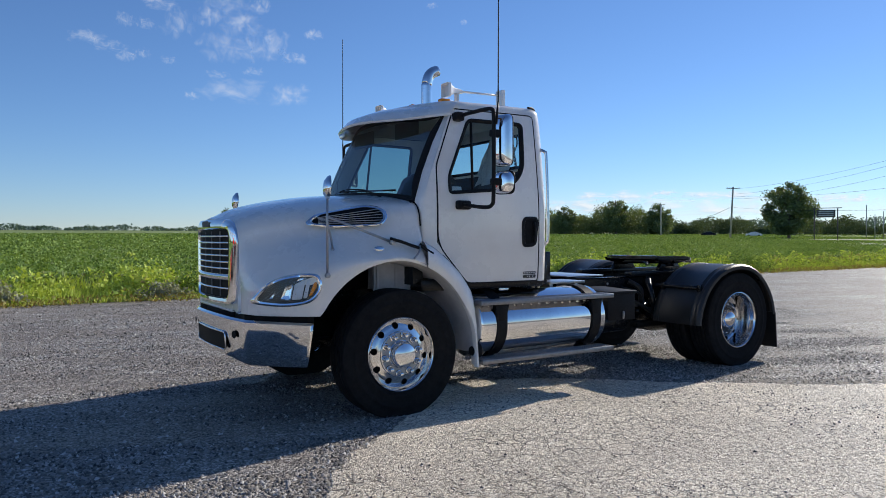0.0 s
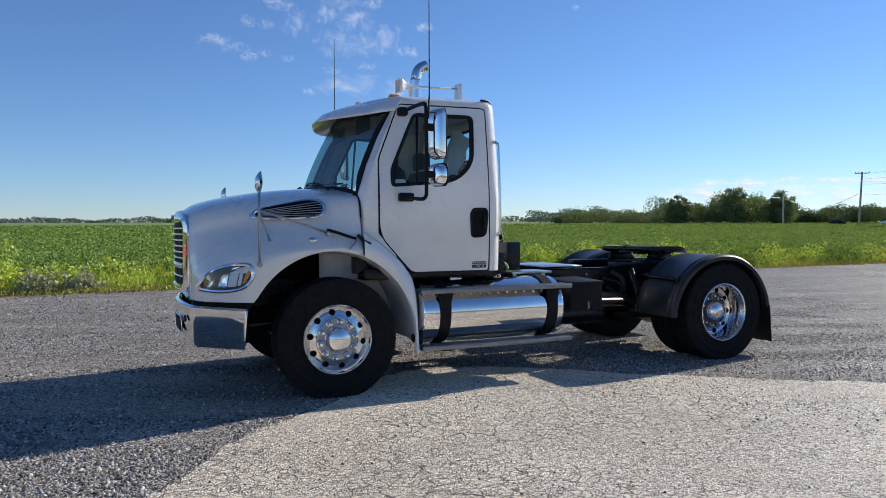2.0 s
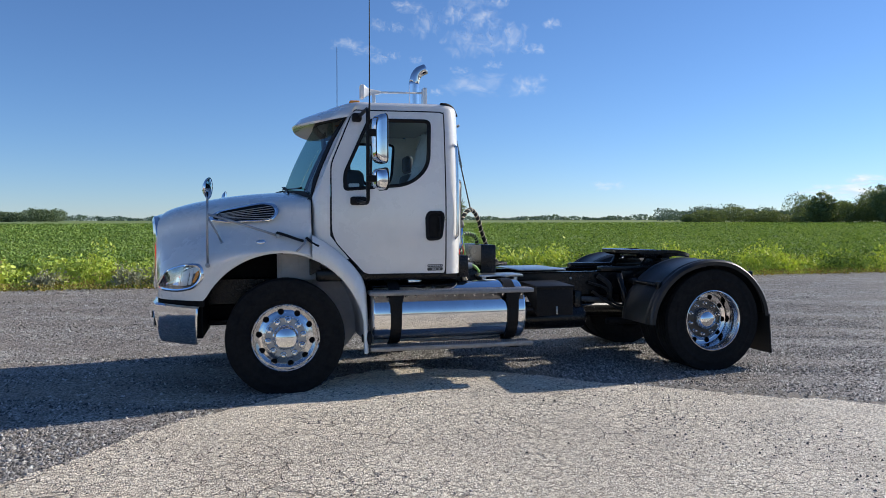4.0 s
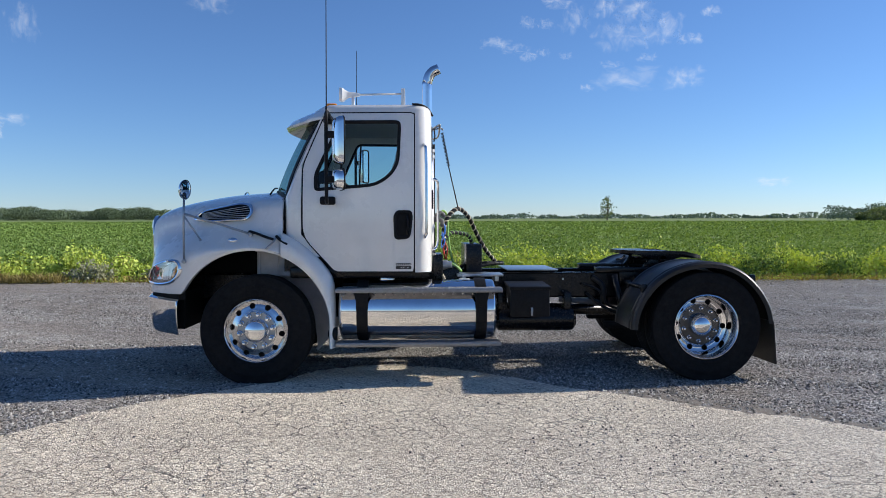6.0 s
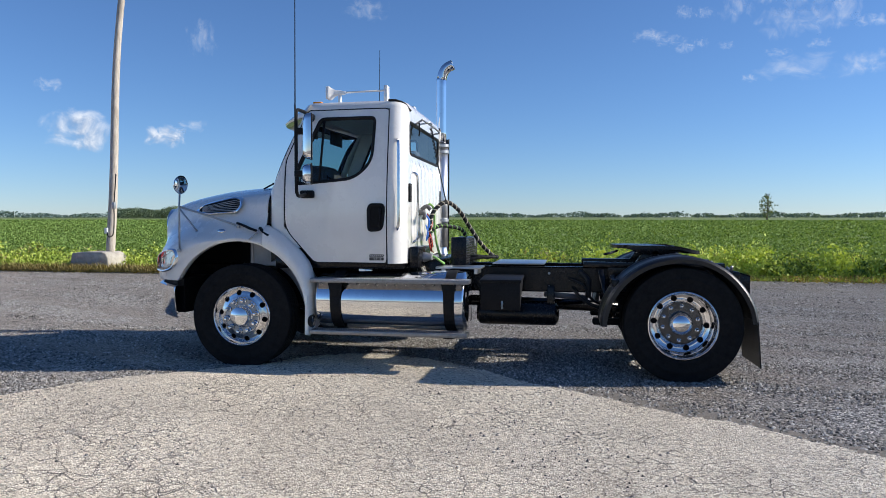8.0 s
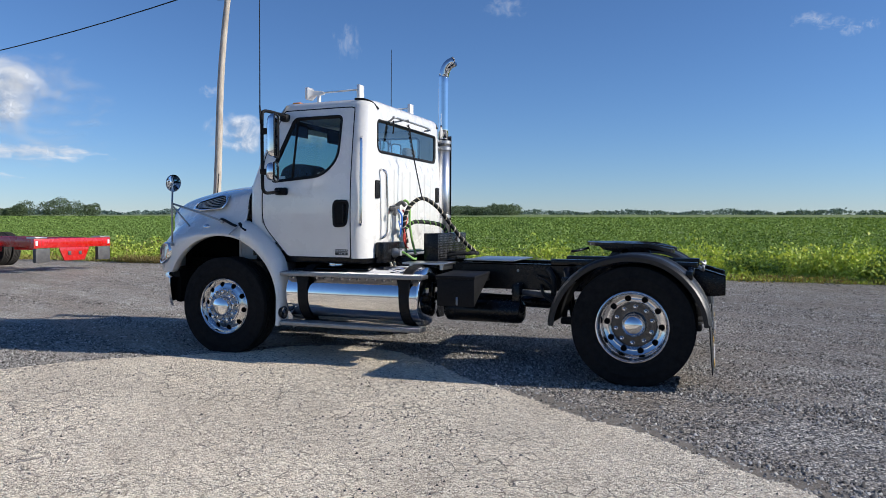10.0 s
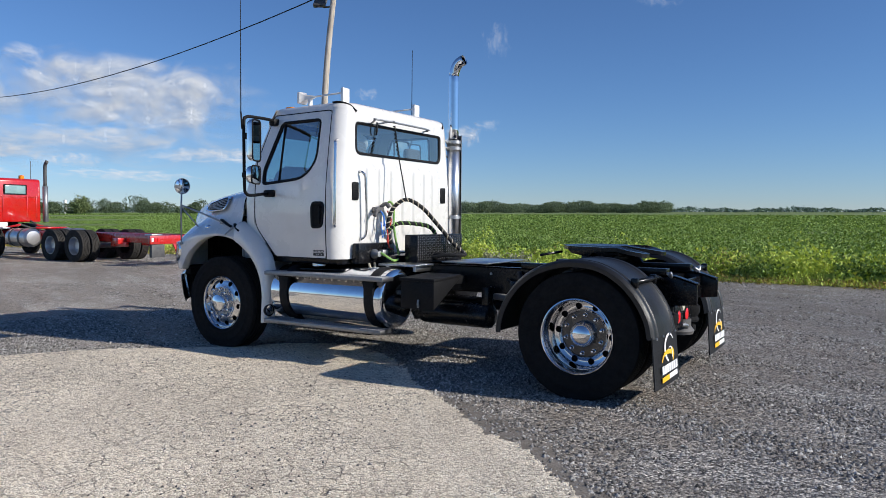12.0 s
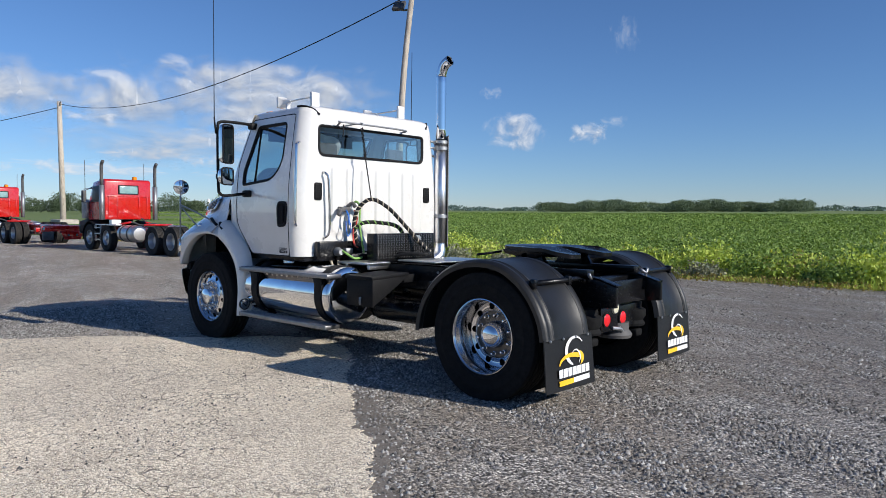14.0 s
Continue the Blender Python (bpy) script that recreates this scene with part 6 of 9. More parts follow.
    if steer:
        lathe(bm, [(y0, 0.114), (y0 - 0.012, 0.117), (y0 - 0.018, 0.110), (y0 - 0.055, 0.107), (y0 - 0.078, 0.093), (y0 - 0.094, 0.056), (y0 - 0.100, 0.0)], 40)
    else:
        lathe(bm, [(y0, 0.112), (y0 - 0.02, 0.111), (y0 - 0.04, 0.108), (y0 - 0.075, 0.101), (y0 - 0.10, 0.081), (y0 - 0.115, 0.046), (y0 - 0.120, 0.0)], 40)
    part("hub_cap", bm, CHROME, wheel, "domed chrome hub cap")
    mesh = None
    for k in range(10):
        a = 2 * math.pi * (k + 0.5) / 10
        ring = 0.159 if steer else 0.163
        at = Matrix.Translation((ring * math.cos(a), y0 + 0.002, ring * math.sin(a))) @ Matrix.Scale(1.12 if steer else 0.74, 4)
        if mesh is None:
            ob = part("lug_nut", nut_mesh(), CHROME, wheel, at=at)
            mesh = ob.data
        else:
            ob = new("lug_nut", mesh)
            ob.matrix_basis, ob.parent = at, wheel
    if not steer:
        bm = bm_new()
        tyre_mesh(bm)
        bmesh.ops.translate(bm, vec=(0, 0.335, 0), verts=bm.verts[:])
        settle(bm, m)
        lathe(bm, [(0.22, 0.289), (0.23, 0.27), (0.36, 0.265), (0.44, 0.289)], 40)
        part("inner_tyre", bm, RUBBER, wheel, "inner twin tyre")
    return wheel


build_wheel("steer", pose(0.008, -1.075, 0.503, 0, 8, 0))
build_wheel("steer", pose(0.008, 1.075, 0.503, 0, 20, 180))
build_wheel("drive", pose(4.336, -1.120, 0.52, 0, 4, 0))
build_wheel("drive", pose(4.336, 1.120, 0.52, 0, 31, 180))


# ---- chassis ----
def build_chassis():
    bm = bm_new()
    box(bm, 1.0, 2.2, -0.05, 0.05, 0.60, 0.72, 0.01)
    frame_ob = part("chassis", bm, BLACK, truck, "black ladder chassis")
    for s in (-1, 1):
        bm = bm_new()
        for y0, y1, z0, z1 in ((0.415, 0.43, 0.735, 1.0), (0.34, 0.43, 0.985, 1.0), (0.34, 0.43, 0.735, 0.75)):
            box(bm, -1.05, 4.75, s * y0, s * y1, z0, z1, 0.003, 1)
        prism(bm, [(4.74, 0.735), (4.74, 1.0), (4.92, 0.99), (5.10, 0.935), (5.10, 0.75), (4.95, 0.735)], s * 0.395, s * 0.43, bevel=0.004)
        prism(bm, [(4.74, 0.985), (4.74, 1.0), (4.92, 0.99), (5.10, 0.935), (5.10, 0.92), (4.92, 0.975)], s * 0.33, s * 0.43)
        rail = part("frame_rail", bm, BLACK, frame_ob, "black steel frame rail")
        for x in (2.45, 2.75, 3.1, 3.35, 3.6, 4.85, 5.0):
            for z in (0.79, 0.93):
                bm = bm_new()
                lathe(bm, [(0, 0.014), (-0.010, 0.013), (-0.010, 0.0)], 6, Matrix.Translation((x, s * 0.431, z)) @ pose(0, 0, 0, 0, 0, 0 if s < 0 else 180))
                part("bolt", bm, STEEL if (x * 20) % 3 > 1.5 else BLACK, rail)
        # steel sub-plate under the fifth wheel
        bm = bm_new()
        box(bm, 3.45, 4.85, s * 0.36, s * 0.47, 1.0, 1.055, 0.006)
        box(bm, 3.7, 4.6, s * 0.45, s * 0.462, 0.88, 1.05, 0.004)
        part("mount_angle", bm, BLACK, frame_ob)
    for x in (0.9, 2.3, 3.3, 3.75, 4.75):
        bm = bm_new()
        box(bm, x - 0.06, x + 0.06, -0.40, 0.40, 0.77, 0.97, 0.01)
        part("crossmember", bm, BLACK, frame_ob)
    bm = bm_new()
    box(bm, 4.94, 4.96, -0.395, 0.395, 0.75, 0.95, 0.004)
    part("rear_crossmember", bm, BLACK, frame_ob)
    # axles
    bm = bm_new()
    lathe(bm, [(-0.95, 0.0), (-0.95, 0.13), (-0.9, 0.075), (-0.3, 0.075), (-0.22, 0.2), (0.0, 0.25), (0.22, 0.2), (0.3, 0.075), (0.9, 0.075), (0.95, 0.13), (0.95, 0.0)], 24, pose(4.368, 0, 0.508))
    tube(bm, [(4.2, 0, 0.52), (3.95, 0, 0.54)], [0.16, 0.07], 12)
    part("rear_axle", bm, BLACK, frame_ob, "black drive axle")
    bm = bm_new()
    tube(bm, [(3.95, 0, 0.54), (1.2, 0, 0.62)], 0.06, 12)
    part("drive_shaft", bm, BLACK, frame_ob)
    bm = bm_new()
    box(bm, -0.06, 0.06, -0.95, 0.95, 0.40, 0.50, 0.02)
    for s in (-1, 1):
        box(bm, -0.09, 0.09, s * 0.86, s * 0.93, 0.36, 0.64, 0.02)
        box(bm, -0.8, 0.85, s * 0.40, s * 0.48, 0.56, 0.60, 0.01)
    part("front_axle", bm, BLACK, frame_ob, "black steer axle with leaf springs")
    # plain blocks in shade colour darken the space under the hood
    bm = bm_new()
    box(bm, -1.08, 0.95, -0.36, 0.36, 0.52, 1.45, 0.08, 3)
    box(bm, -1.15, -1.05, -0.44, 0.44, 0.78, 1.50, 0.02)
    part("engine", bm, SHADEBLACK, frame_ob, "shade-black block for the engine and radiator under the hood")
    for s in (-1, 1):
        bm = bm_new()
        for x in (3.95, 4.80):
            lathe(bm, [(0.0, 0.0), (0.0, 0.13), (0.02, 0.135), (0.05, 0.115), (0.09, 0.14), (0.15, 0.14), (0.17, 0.10), (0.22, 0.10), (0.22, 0.0)], 24, Matrix.Translation((x, s * 0.40, 0.50)) @ pose(0, 0, 0, 90, 0, 0))
        box(bm, 3.55, 4.9, s * 0.34, s * 0.46, 0.40, 0.47, 0.02)
        part("air_spring", bm, RUBBER, frame_ob, "black suspension air springs on a trailing arm")
        bm = bm_new()
        tube(bm, [(3.62, s * 0.55, 0.98), (3.72, s * 0.62, 0.5)], 0.035, 10)
        part("shock_absorber", bm, BLACK, frame_ob)
        bm = bm_new()
        tube(bm, [(4.62, s * 0.55, 0.98), (4.55, s * 0.60, 0.5)], 0.035, 10)
        part("shock_absorber", bm, BLACK, frame_ob)
    # bracket, brake chambers and hoses between tank and rear wheels
    for s in (-1, 1):
        bm = bm_new()
        lathe(bm, [(0.0, 0.0), (0.0, 0.07), (0.03, 0.085), (0.10, 0.085), (0.12, 0.06), (0.2, 0.06), (0.22, 0.0)], 20, Matrix.Translation((3.98, s * 0.62, 0.56)) @ pose(0, 0, 0, 0, 0, 80))
        part("brake_chamber", bm, BLACK, frame_ob)
    bm = bm_new()
    tube(bm, [(3.35, -0.46, 0.78), (3.42, -0.60, 0.70), (3.55, -0.62, 0.62), (3.75, -0.55, 0.55)], 0.018, 8, 4)
    part("brake_hose", bm, BLACKHOSE, frame_ob)
    bm = bm_new()
    tube(bm, [(3.30, -0.46, 0.88), (3.45, -0.58, 0.82), (3.56, -0.56, 0.66), (3.8, -0.5, 0.6)], 0.014, 8, 4)
    part("brake_hose", bm, BLACKHOSE, frame_ob)
    bm = bm_new()
    tube(bm, [(3.42, -0.45, 0.95), (3.50, -0.56, 0.86), (3.50, -0.56, 0.70)], 0.03, 8, 4)
    part("brake_hose", bm, BLACKHOSE, frame_ob)
    bm = bm_new()
    tube(bm, [(3.05, -0.47, 0.72), (3.5, -0.50, 0.68)], 0.03, 10)
    part("torque_rod", bm, DARKMETAL, frame_ob)
    # air tanks and side box
    bm = bm_new()
    lathe(bm, [(-0.43, 0.0), (-0.42, 0.08), (-0.39, 0.115), (-0.36, 0.12), (0.36, 0.12), (0.39, 0.115), (0.42, 0.08), (0.43, 0.0)], 28, Matrix.Translation((2.78, -0.56, 0.52)) @ pose(0, 0, 0, 0, 0, 90))
    box(bm, 2.38, 2.48, -0.6, -0.44, 0.55, 0.80, 0.01)
    box(bm, 3.08, 3.16, -0.6, -0.44, 0.55, 0.80, 0.01)
    part("air_tank", bm, BLACK, frame_ob, "black cylindrical air tank")
    bm = bm_new()
    prism(bm, [(-1.09, 0.605), (-1.09, 0.895), (-0.60, 0.915), (-0.60, 0.885)], 2.455, 2.84, "x", bevel=0.006)
    box(bm, 2.50, 2.56, -0.62, -0.43, 0.82, 0.90, 0.005)
    box(bm, 2.74, 2.80, -0.62, -0.43, 0.82, 0.90, 0.005)
    sidebox = part("side_box", bm, PLASTIC, frame_ob, "black side box with a sloping underside")
    bm = bm_new()
    prism(bm, [(-1.105, 0.875), (-1.105, 0.905), (-0.60, 0.925), (-0.60, 0.90)], 2.445, 2.85, "x", bevel=0.004)
    part("lid", bm, PLASTIC, sidebox)
    bm = bm_new()
    box(bm, 2.655, 2.675, -1.102, -1.09, 0.62, 0.70, 0.004)
    tube(bm, [(2.665, -1.106, 0.69), (2.665, -1.108, 0.635)], 0.006, 6)
    part("box_latch", bm, STEEL, sidebox)
    # deck plates behind the cab
    bm = bm_new()
    box(bm, 2.50, 3.05, -0.42, 0.42, 1.020, 1.034, 0.003)
    part("deck_plate", bm, TREADPLATE, frame_ob, "bright aluminium deck plate")
    bm = bm_new()
    box(bm, 1.95, 2.42, -0.79, -0.45, 0.985, 1.008, 0.004)
    box(bm, 2.0, 2.04, -0.72, -0.42, 0.93, 0.985, 0.004)
    box(bm, 2.34, 2.38, -0.72, -0.42, 0.93, 0.985, 0.004)
    part("step_plate", bm, TREADPLATE, frame_ob, "dull aluminium step plate")
    bm = bm_new()
    box(bm, 1.72, 1.98, -0.62, 0.62, 0.80, 1.08, 0.02)
    part("cab_mount", bm, BLACK, frame_ob)
    return frame_ob


chassis = build_chassis()


def build_tank():
    cy, cz, R = -0.925, 0.672, 0.297
    bm = bm_new()
    lathe(bm, [(-0.765, 0.0), (-0.764, R - 0.06), (-0.755, R - 0.025), (-0.738, R - 0.004), (-0.725, R), (0.725, R), (0.738, R - 0.004), (0.755, R - 0.025), (0.764, R - 0.06), (0.765, 0.0)], 64, Matrix.Translation((1.55, cy, cz)) @ pose(0, 0, 0, 0, 0, 90))
    tank = part("fuel_tank", bm, TANKALU, truck, "polished aluminium fuel tank with steps", angle=60)
    for x in (1.015, 2.16):
        bm = bm_new()
        rows = []
        for k in range(41):
            a = radians(150 - k * 8.0)
            # along the tank's outside, with a square bracket face in front
            r0, r1 = R + 0.002, R + 0.014
            rows.append([(x - 0.052, cy - r0 * math.sin(a), cz + r0 * math.cos(a)), (x - 0.052, cy - r1 * math.sin(a), cz + r1 * math.cos(a)),
                         (x + 0.052, cy - r1 * math.sin(a), cz + r1 * math.cos(a)), (x + 0.052, cy - r0 * math.sin(a), cz + r0 * math.cos(a))])
        loft(bm, rows)
        bmesh.ops.recalc_face_normals(bm, faces=bm.faces[:])
        part("strap", bm, PLASTIC, tank, "black tank strap")
        bm = bm_new()
        prism(bm, [(-1.26, 0.862), (-1.0, 0.862), (-1.0, 0.845), (-1.26, 0.852)], x - 0.05, x + 0.05, "x")
        part("step_hanger", bm, PLASTIC, tank)
        bm = bm_new()
        prism(bm, [(-1.26, 0.35), (-1.15, 0.35), (-1.00, 0.39), (-0.95, 0.385), (-0.95, 0.37), (-1.12, 0.335), (-1.26, 0.338)], x - 0.05, x + 0.05, "x")
        part("step_hanger", bm, PLASTIC, tank)
    # two treads: top and bottom
    for z0, z1, x0, x1, y0, y1, name in ((0.865, 0.905, 0.765, 2.36, -1.265, -1.08, "upper_step"), (0.350, 0.392, 0.770, 2.345, -1.275, -1.09, "lower_step")):
        bm = bm_new()
        box(bm, x0, x1, y0, y1, z0, z1, 0.005)
        step = part(name, bm, STEPALU, tank, "long aluminium step with a gripping tread")
        mesh = None
        n = 62
        for k in range(n):
            for j, y in enumerate((y0 + 0.025, y0 + 0.065, y0 + 0.105, y0 + 0.15)):
                at = Matrix.Translation((x0 + 0.02 + (x1 - x0 - 0.04) * (k + 0.5 * (j % 2)) / n, y, z1))
                if mesh is None:
                    bm = bm_new()
                    lathe(bm, [(0.0, 0.009), (0.004, 0.007), (0.005, 0.004)], 6, pose(0, 0, 0, 90, 0, 0))
                    ob = part("grip_button", bm, STEPALU, step, at=at)
                    mesh = ob.data
                else:
                    ob = new("grip_button", mesh)
                    ob.matrix_basis, ob.parent = at, step
        # bright polished rings stand in for drain holes with light coming through
        mesh = None
        for k in range(16):
            at = Matrix.Translation((x0 + 0.07 + 0.097 * k, (y0 + y1) / 2, z0))
            if mesh is None:
                bm = bm_new()
                lathe(bm, [(-0.002, 0.022), (0.007, 0.015), (0.009, 0.010), (0.002, 0.008)], 14, pose(0, 0, 0, -90, 0, 0))
                ob = part("drain_boss", bm, POLISHED, step, at=at)
                mesh = ob.data
            else:
                ob = new("drain_boss", mesh)
                ob.matrix_basis, ob.parent = at, step
    for x in (1.015, 2.16):
        bm = bm_new()
        prism(bm, [(x - 0.075, 0.864), (x + 0.075, 0.864), (x + 0.056, 0.78), (x + 0.056, 0.70), (x - 0.056, 0.70), (x - 0.056, 0.78)], -1.232, -1.222, bevel=0.003)
        part("step_hanger", bm, PLASTIC, tank)
    bm = bm_new()
    lathe(bm, [(0.0, 0.055), (0.03, 0.055), (0.045, 0.045), (0.045, 0.0)], 20, Matrix.Translation((1.27, -0.90, cz + R - 0.004)) @ pose(0, 0, 0, 90, 0, 0))
    box(bm, 1.18, 1.25, -0.96, -0.90, cz + R - 0.02, cz + R + 0.03, 0.008)
    part("filler_cap", bm, CHROME, tank, "chrome fuel filler cap")
    bm = bm_new()
    box(bm, 1.96, 2.07, -0.97, -0.86, cz + R - 0.012, cz + R + 0.002, 0.002)
    part("tank_label", bm, LABELGREY, tank, "grey tank label with unreadable print")
    bm = bm_new()
    prism(bm, [(-0.95, 0.95), (-0.42, 0.95), (-0.42, 0.42), (-0.55, 0.42)], 0.80, 0.83, "x")
    part("tank_bracket", bm, BLACK, tank)
    bm = bm_new()
    prism(bm, [(-0.95, 0.95), (-0.42, 0.95), (-0.42, 0.42), (-0.55, 0.42)], 2.25, 2.28, "x")
    part("tank_bracket", bm, BLACK, tank)
    # lamp on the step
    bm = bm_new()
    lathe(bm, [(0.05, 0.0), (0.05, 0.035), (0.0, 0.06), (-0.03, 0.066), (-0.035, 0.058)], 24, Matrix.Translation((0.745, -1.195, 0.47)) @ pose(0, 0, 0, 0, 0, 90))
    lamp = part("work_lamp", bm, PLASTIC, tank, "round work lamp facing backwards")
    bm = bm_new()
    lathe(bm, [(-0.030, 0.060), (-0.036, 0.045), (-0.040, 0.0)], 24, Matrix.Translation((0.745, -1.195, 0.47)) @ pose(0, 0, 0, 0, 0, 90))
    part("lamp_lens", bm, CHROME, lamp)
    # the far side carries a like tank
    bm = bm_new()
    lathe(bm, [(-0.6, 0.0), (-0.6, R - 0.05), (-0.57, R), (0.57, R), (0.6, R - 0.05), (0.6, 0.0)], 40, Matrix.Translation((1.45, 0.93, cz)) @ pose(0, 0, 0, 0, 0, 90))
    part("far_tank", bm, BLACK, truck, "dark tank on the far side")


build_tank()


def build_fifth_wheel():
    bm = bm_new()
    plan = rounded([(3.75, -0.16), (3.93, -0.43), (4.30, -0.47), (4.50, -0.46), (4.63, -0.36), (4.63, -0.20), (4.28, -0.06), (4.22, 0.0), (4.28, 0.06), (4.63, 0.20), (4.63, 0.36), (4.50, 0.46), (4.30, 0.47), (3.93, 0.43), (3.75, 0.16)],
                   [0.1, 0.12, 0.1, 0.06, 0.05, 0.04, 0.08, 0.04, 0.08, 0.04, 0.05, 0.06, 0.1, 0.12, 0.1])
    prism(bm, [(p.x, p.y) for p in plan], 1.196, 1.232, "z")
    for v in bm.verts:
        if v.co.x > 4.40:
            v.co.z -= (v.co.x - 4.40) * 0.22
        v.co.z -= (v.co.x - 3.8) * 0.012
    ob = part("fifth_wheel", bm, BLACK, truck, "black greasy fifth wheel coupling plate", angle=25)
    for s in (-1, 1):
        bm = bm_new()
        prism(bm, [(3.98, 1.05), (4.08, 1.19), (4.30, 1.19), (4.40, 1.05)], s * 0.34, s * 0.40, bevel=0.01)
        tube(bm, [(4.18, s * 0.30, 1.14), (4.18, s * 0.45, 1.14)], 0.035, 12)
        part("pivot_bracket", bm, BLACK, ob)
        bm = bm_new()
        prism(bm, [(3.92, 1.205), (3.96, 1.165), (4.12, 1.135), (4.26, 1.135), (4.40, 1.165), (4.50, 1.195)], s * 0.43, s * 0.45, bevel=0.004)
        part("side_skirt", bm, BLACK, ob)
    bm = bm_new()
    box(bm, 4.02, 4.30, -0.20, 0.20, 1.13, 1.19, 0.02)
    part("lock_housing", bm, BLACK, ob)
    bm = bm_new()
    tube(bm, [(3.80, -0.30, 1.17), (3.72, -0.46, 1.15), (3.66, -0.50, 1.14)], 0.012, 8, 3)
    part("release_handle", bm, BLACK, ob)


build_fifth_wheel()


def build_rear_fenders():
    cx, cz = 4.352, 0.515
    for s in (-1, 1):
        bm = bm_new()
        rows = []
        y_out, y_in = s * 1.285, s * 0.625
        line = smooth_path([(3.60, 0, 0.50), (3.605, 0, 0.57), (3.64, 0, 0.70), (3.715, 0, 0.84), (3.83, 0, 0.97), (3.98, 0, 1.07), (4.16, 0, 1.13), (4.34, 0, 1.148), (4.54, 0, 1.117), (4.72, 0, 1.02), (4.86, 0, 0.875), (4.95, 0, 0.71), (4.985, 0, 0.56)], 4)
        n = len(line)
        for k in range(n):
            d = (line[min(k + 1, n - 1)] - line[max(k - 1, 0)]).normalized()
            up = Vector((-d.z, 0, d.x))
            def at(r, y, p=line[k], up=up):
                q = p + up * r
                return (q.x, y, q.z)
            inner = y_in
            rows.append([at(-0.055, y_out), at(-0.018, y_out + s * 0.004), at(-0.004, y_out - s * 0.012), at(0.006, y_out - s * 0.03), at(0.006, y_out - s * 0.055), at(-0.002, y_out - s * 0.065),
                         at(0, y_out - s * 0.10), at(0.006, y_out - s * 0.108), at(0.0, y_out - s * 0.116), at(0, y_out - s * 0.33), at(0, inner + s * 0.125), at(0.006, inner + s * 0.117), at(0, inner + s * 0.109),
                         at(0, inner + s * 0.10), at(0.006, inner + s * 0.085), at(0.006, inner + s * 0.06), at(-0.01, inner + s * 0.02), at(-0.05, inner)])
        loft(bm, rows)
        thicken(bm, 0.008)
        fen = part("rear_fender", bm, FENDER, truck, "black moulded full-radius rear fender", angle=40)
        # ridges over the rear half, sunlight on them painted as a lighter grey
        for y in (y_out - s * 0.112, y_in + s * 0.117):
            bm = bm_new()
            tube(bm, [(p.x + 0.004, y, p.z + 0.004) for p in line[int(n * 0.72):]], 0.0035, 5)
            part("ridge", bm, DARKMETAL, fen)
        # carrier tubes and clamps
        for x, z in ((3.735, 0.90), (4.80, 0.985)):
            bm = bm_new()
            tube(bm, [(x, s * 0.43, z - 0.03), (x, s * 0.55, z), (x, s * 1.20, z)], 0.022, 10)
            part("carrier_tube", bm, BLACK, fen)
            for y in (1.19, 0.70):
                bm = bm_new()
                box(bm, x - 0.03, x + 0.03, s * y - 0.022, s * y + 0.022, z - 0.045, z + 0.035, 0.012, 2)
                part("clamp", bm, BLACK, fen)
        # mudflap
        bm = bm_new()
        rows = []
        for k in range(7):
            t = k / 6
            z = 0.575 - 0.415 * t
            rows.append([(4.975 + 0.030 * t + 0.006 * math.sin(w * 3), s * (1.29 - (1.29 - 0.605 + 0.02 * t) * w), z - 0.01 * w) for w in (j / 8 for j in range(9))])
        loft(bm, rows)
        thicken(bm, 0.010)
        flap = part("mudflap", bm, FENDER, truck, "black rubber mudflap printed with a white and yellow emblem")
        # plain emblem shapes on its rear face
        def on(u, v, d=0.004):
            """u across from the picture's left, v down, in metres from the flap's upper left corner."""
            y = -1.29 + u if s < 0 else 0.605 + u
            return (4.975 + 0.030 * v / 0.415 + 0.011 + d, y, 0.575 - v)
        def blob(name, pts, mat, d=0.004):
            bm = bm_new()
            a = [bm.verts.new(on(*p, d)) for p in pts]
            b = [bm.verts.new(on(*p, d - 0.003)) for p in pts]
            k = len(pts)
            bm.faces.new(a)
            for i in range(k):
                bm.faces.new((a[i], a[(i + 1) % k], b[(i + 1) % k], b[i]))
            bmesh.ops.triangulate(bm, faces=[f for f in bm.faces if len(f.verts) > 4])
            bmesh.ops.recalc_face_normals(bm, faces=bm.faces[:])
            part(name, bm, mat, flap, smooth=False)
        def crescent(cu, cv, r, a0, a1, w0, w1, sy=1.0):
            outer, inner = [], []
            for i in range(19):
                t = i / 18
                a = radians(a0 + (a1 - a0) * t)
                w = (w0 + (w1 - w0) * t) * math.sin(math.pi * (0.08 + 0.9 * t)) ** 0.6
                outer.append((cu + r * math.cos(a), cv - r * sy * math.sin(a)))
                inner.append((cu + (r - w) * math.cos(a), cv - (r - w) * sy * math.sin(a)))
            return outer + inner[::-1]
        def swoosh(name, cu, cv, r, a0, a1, w0, w1, sy, mat, d):
            """A tapering arc, as a thin raised strip."""
            pts = crescent(cu, cv, r, a0, a1, w0, w1, sy)
            k = len(pts) // 2
            bm = bm_new()
            loft(bm, [[on(*p, d) for p in pts[:k]], [on(*p, d) for p in pts[k:][::-1]]])
            bmesh.ops.recalc_face_normals(bm, faces=bm.faces[:])
            part(name, bm, mat, flap, smooth=False)
        swoosh("white_swoosh", 0.395, 0.125, 0.140, 30, 258, 0.016, 0.062, 0.82, WHITEPRINT, 0.004)
        swoosh("white_swoosh", 0.405, 0.178, 0.070, 140, -50, 0.010, 0.022, 0.9, WHITEPRINT, 0.008)
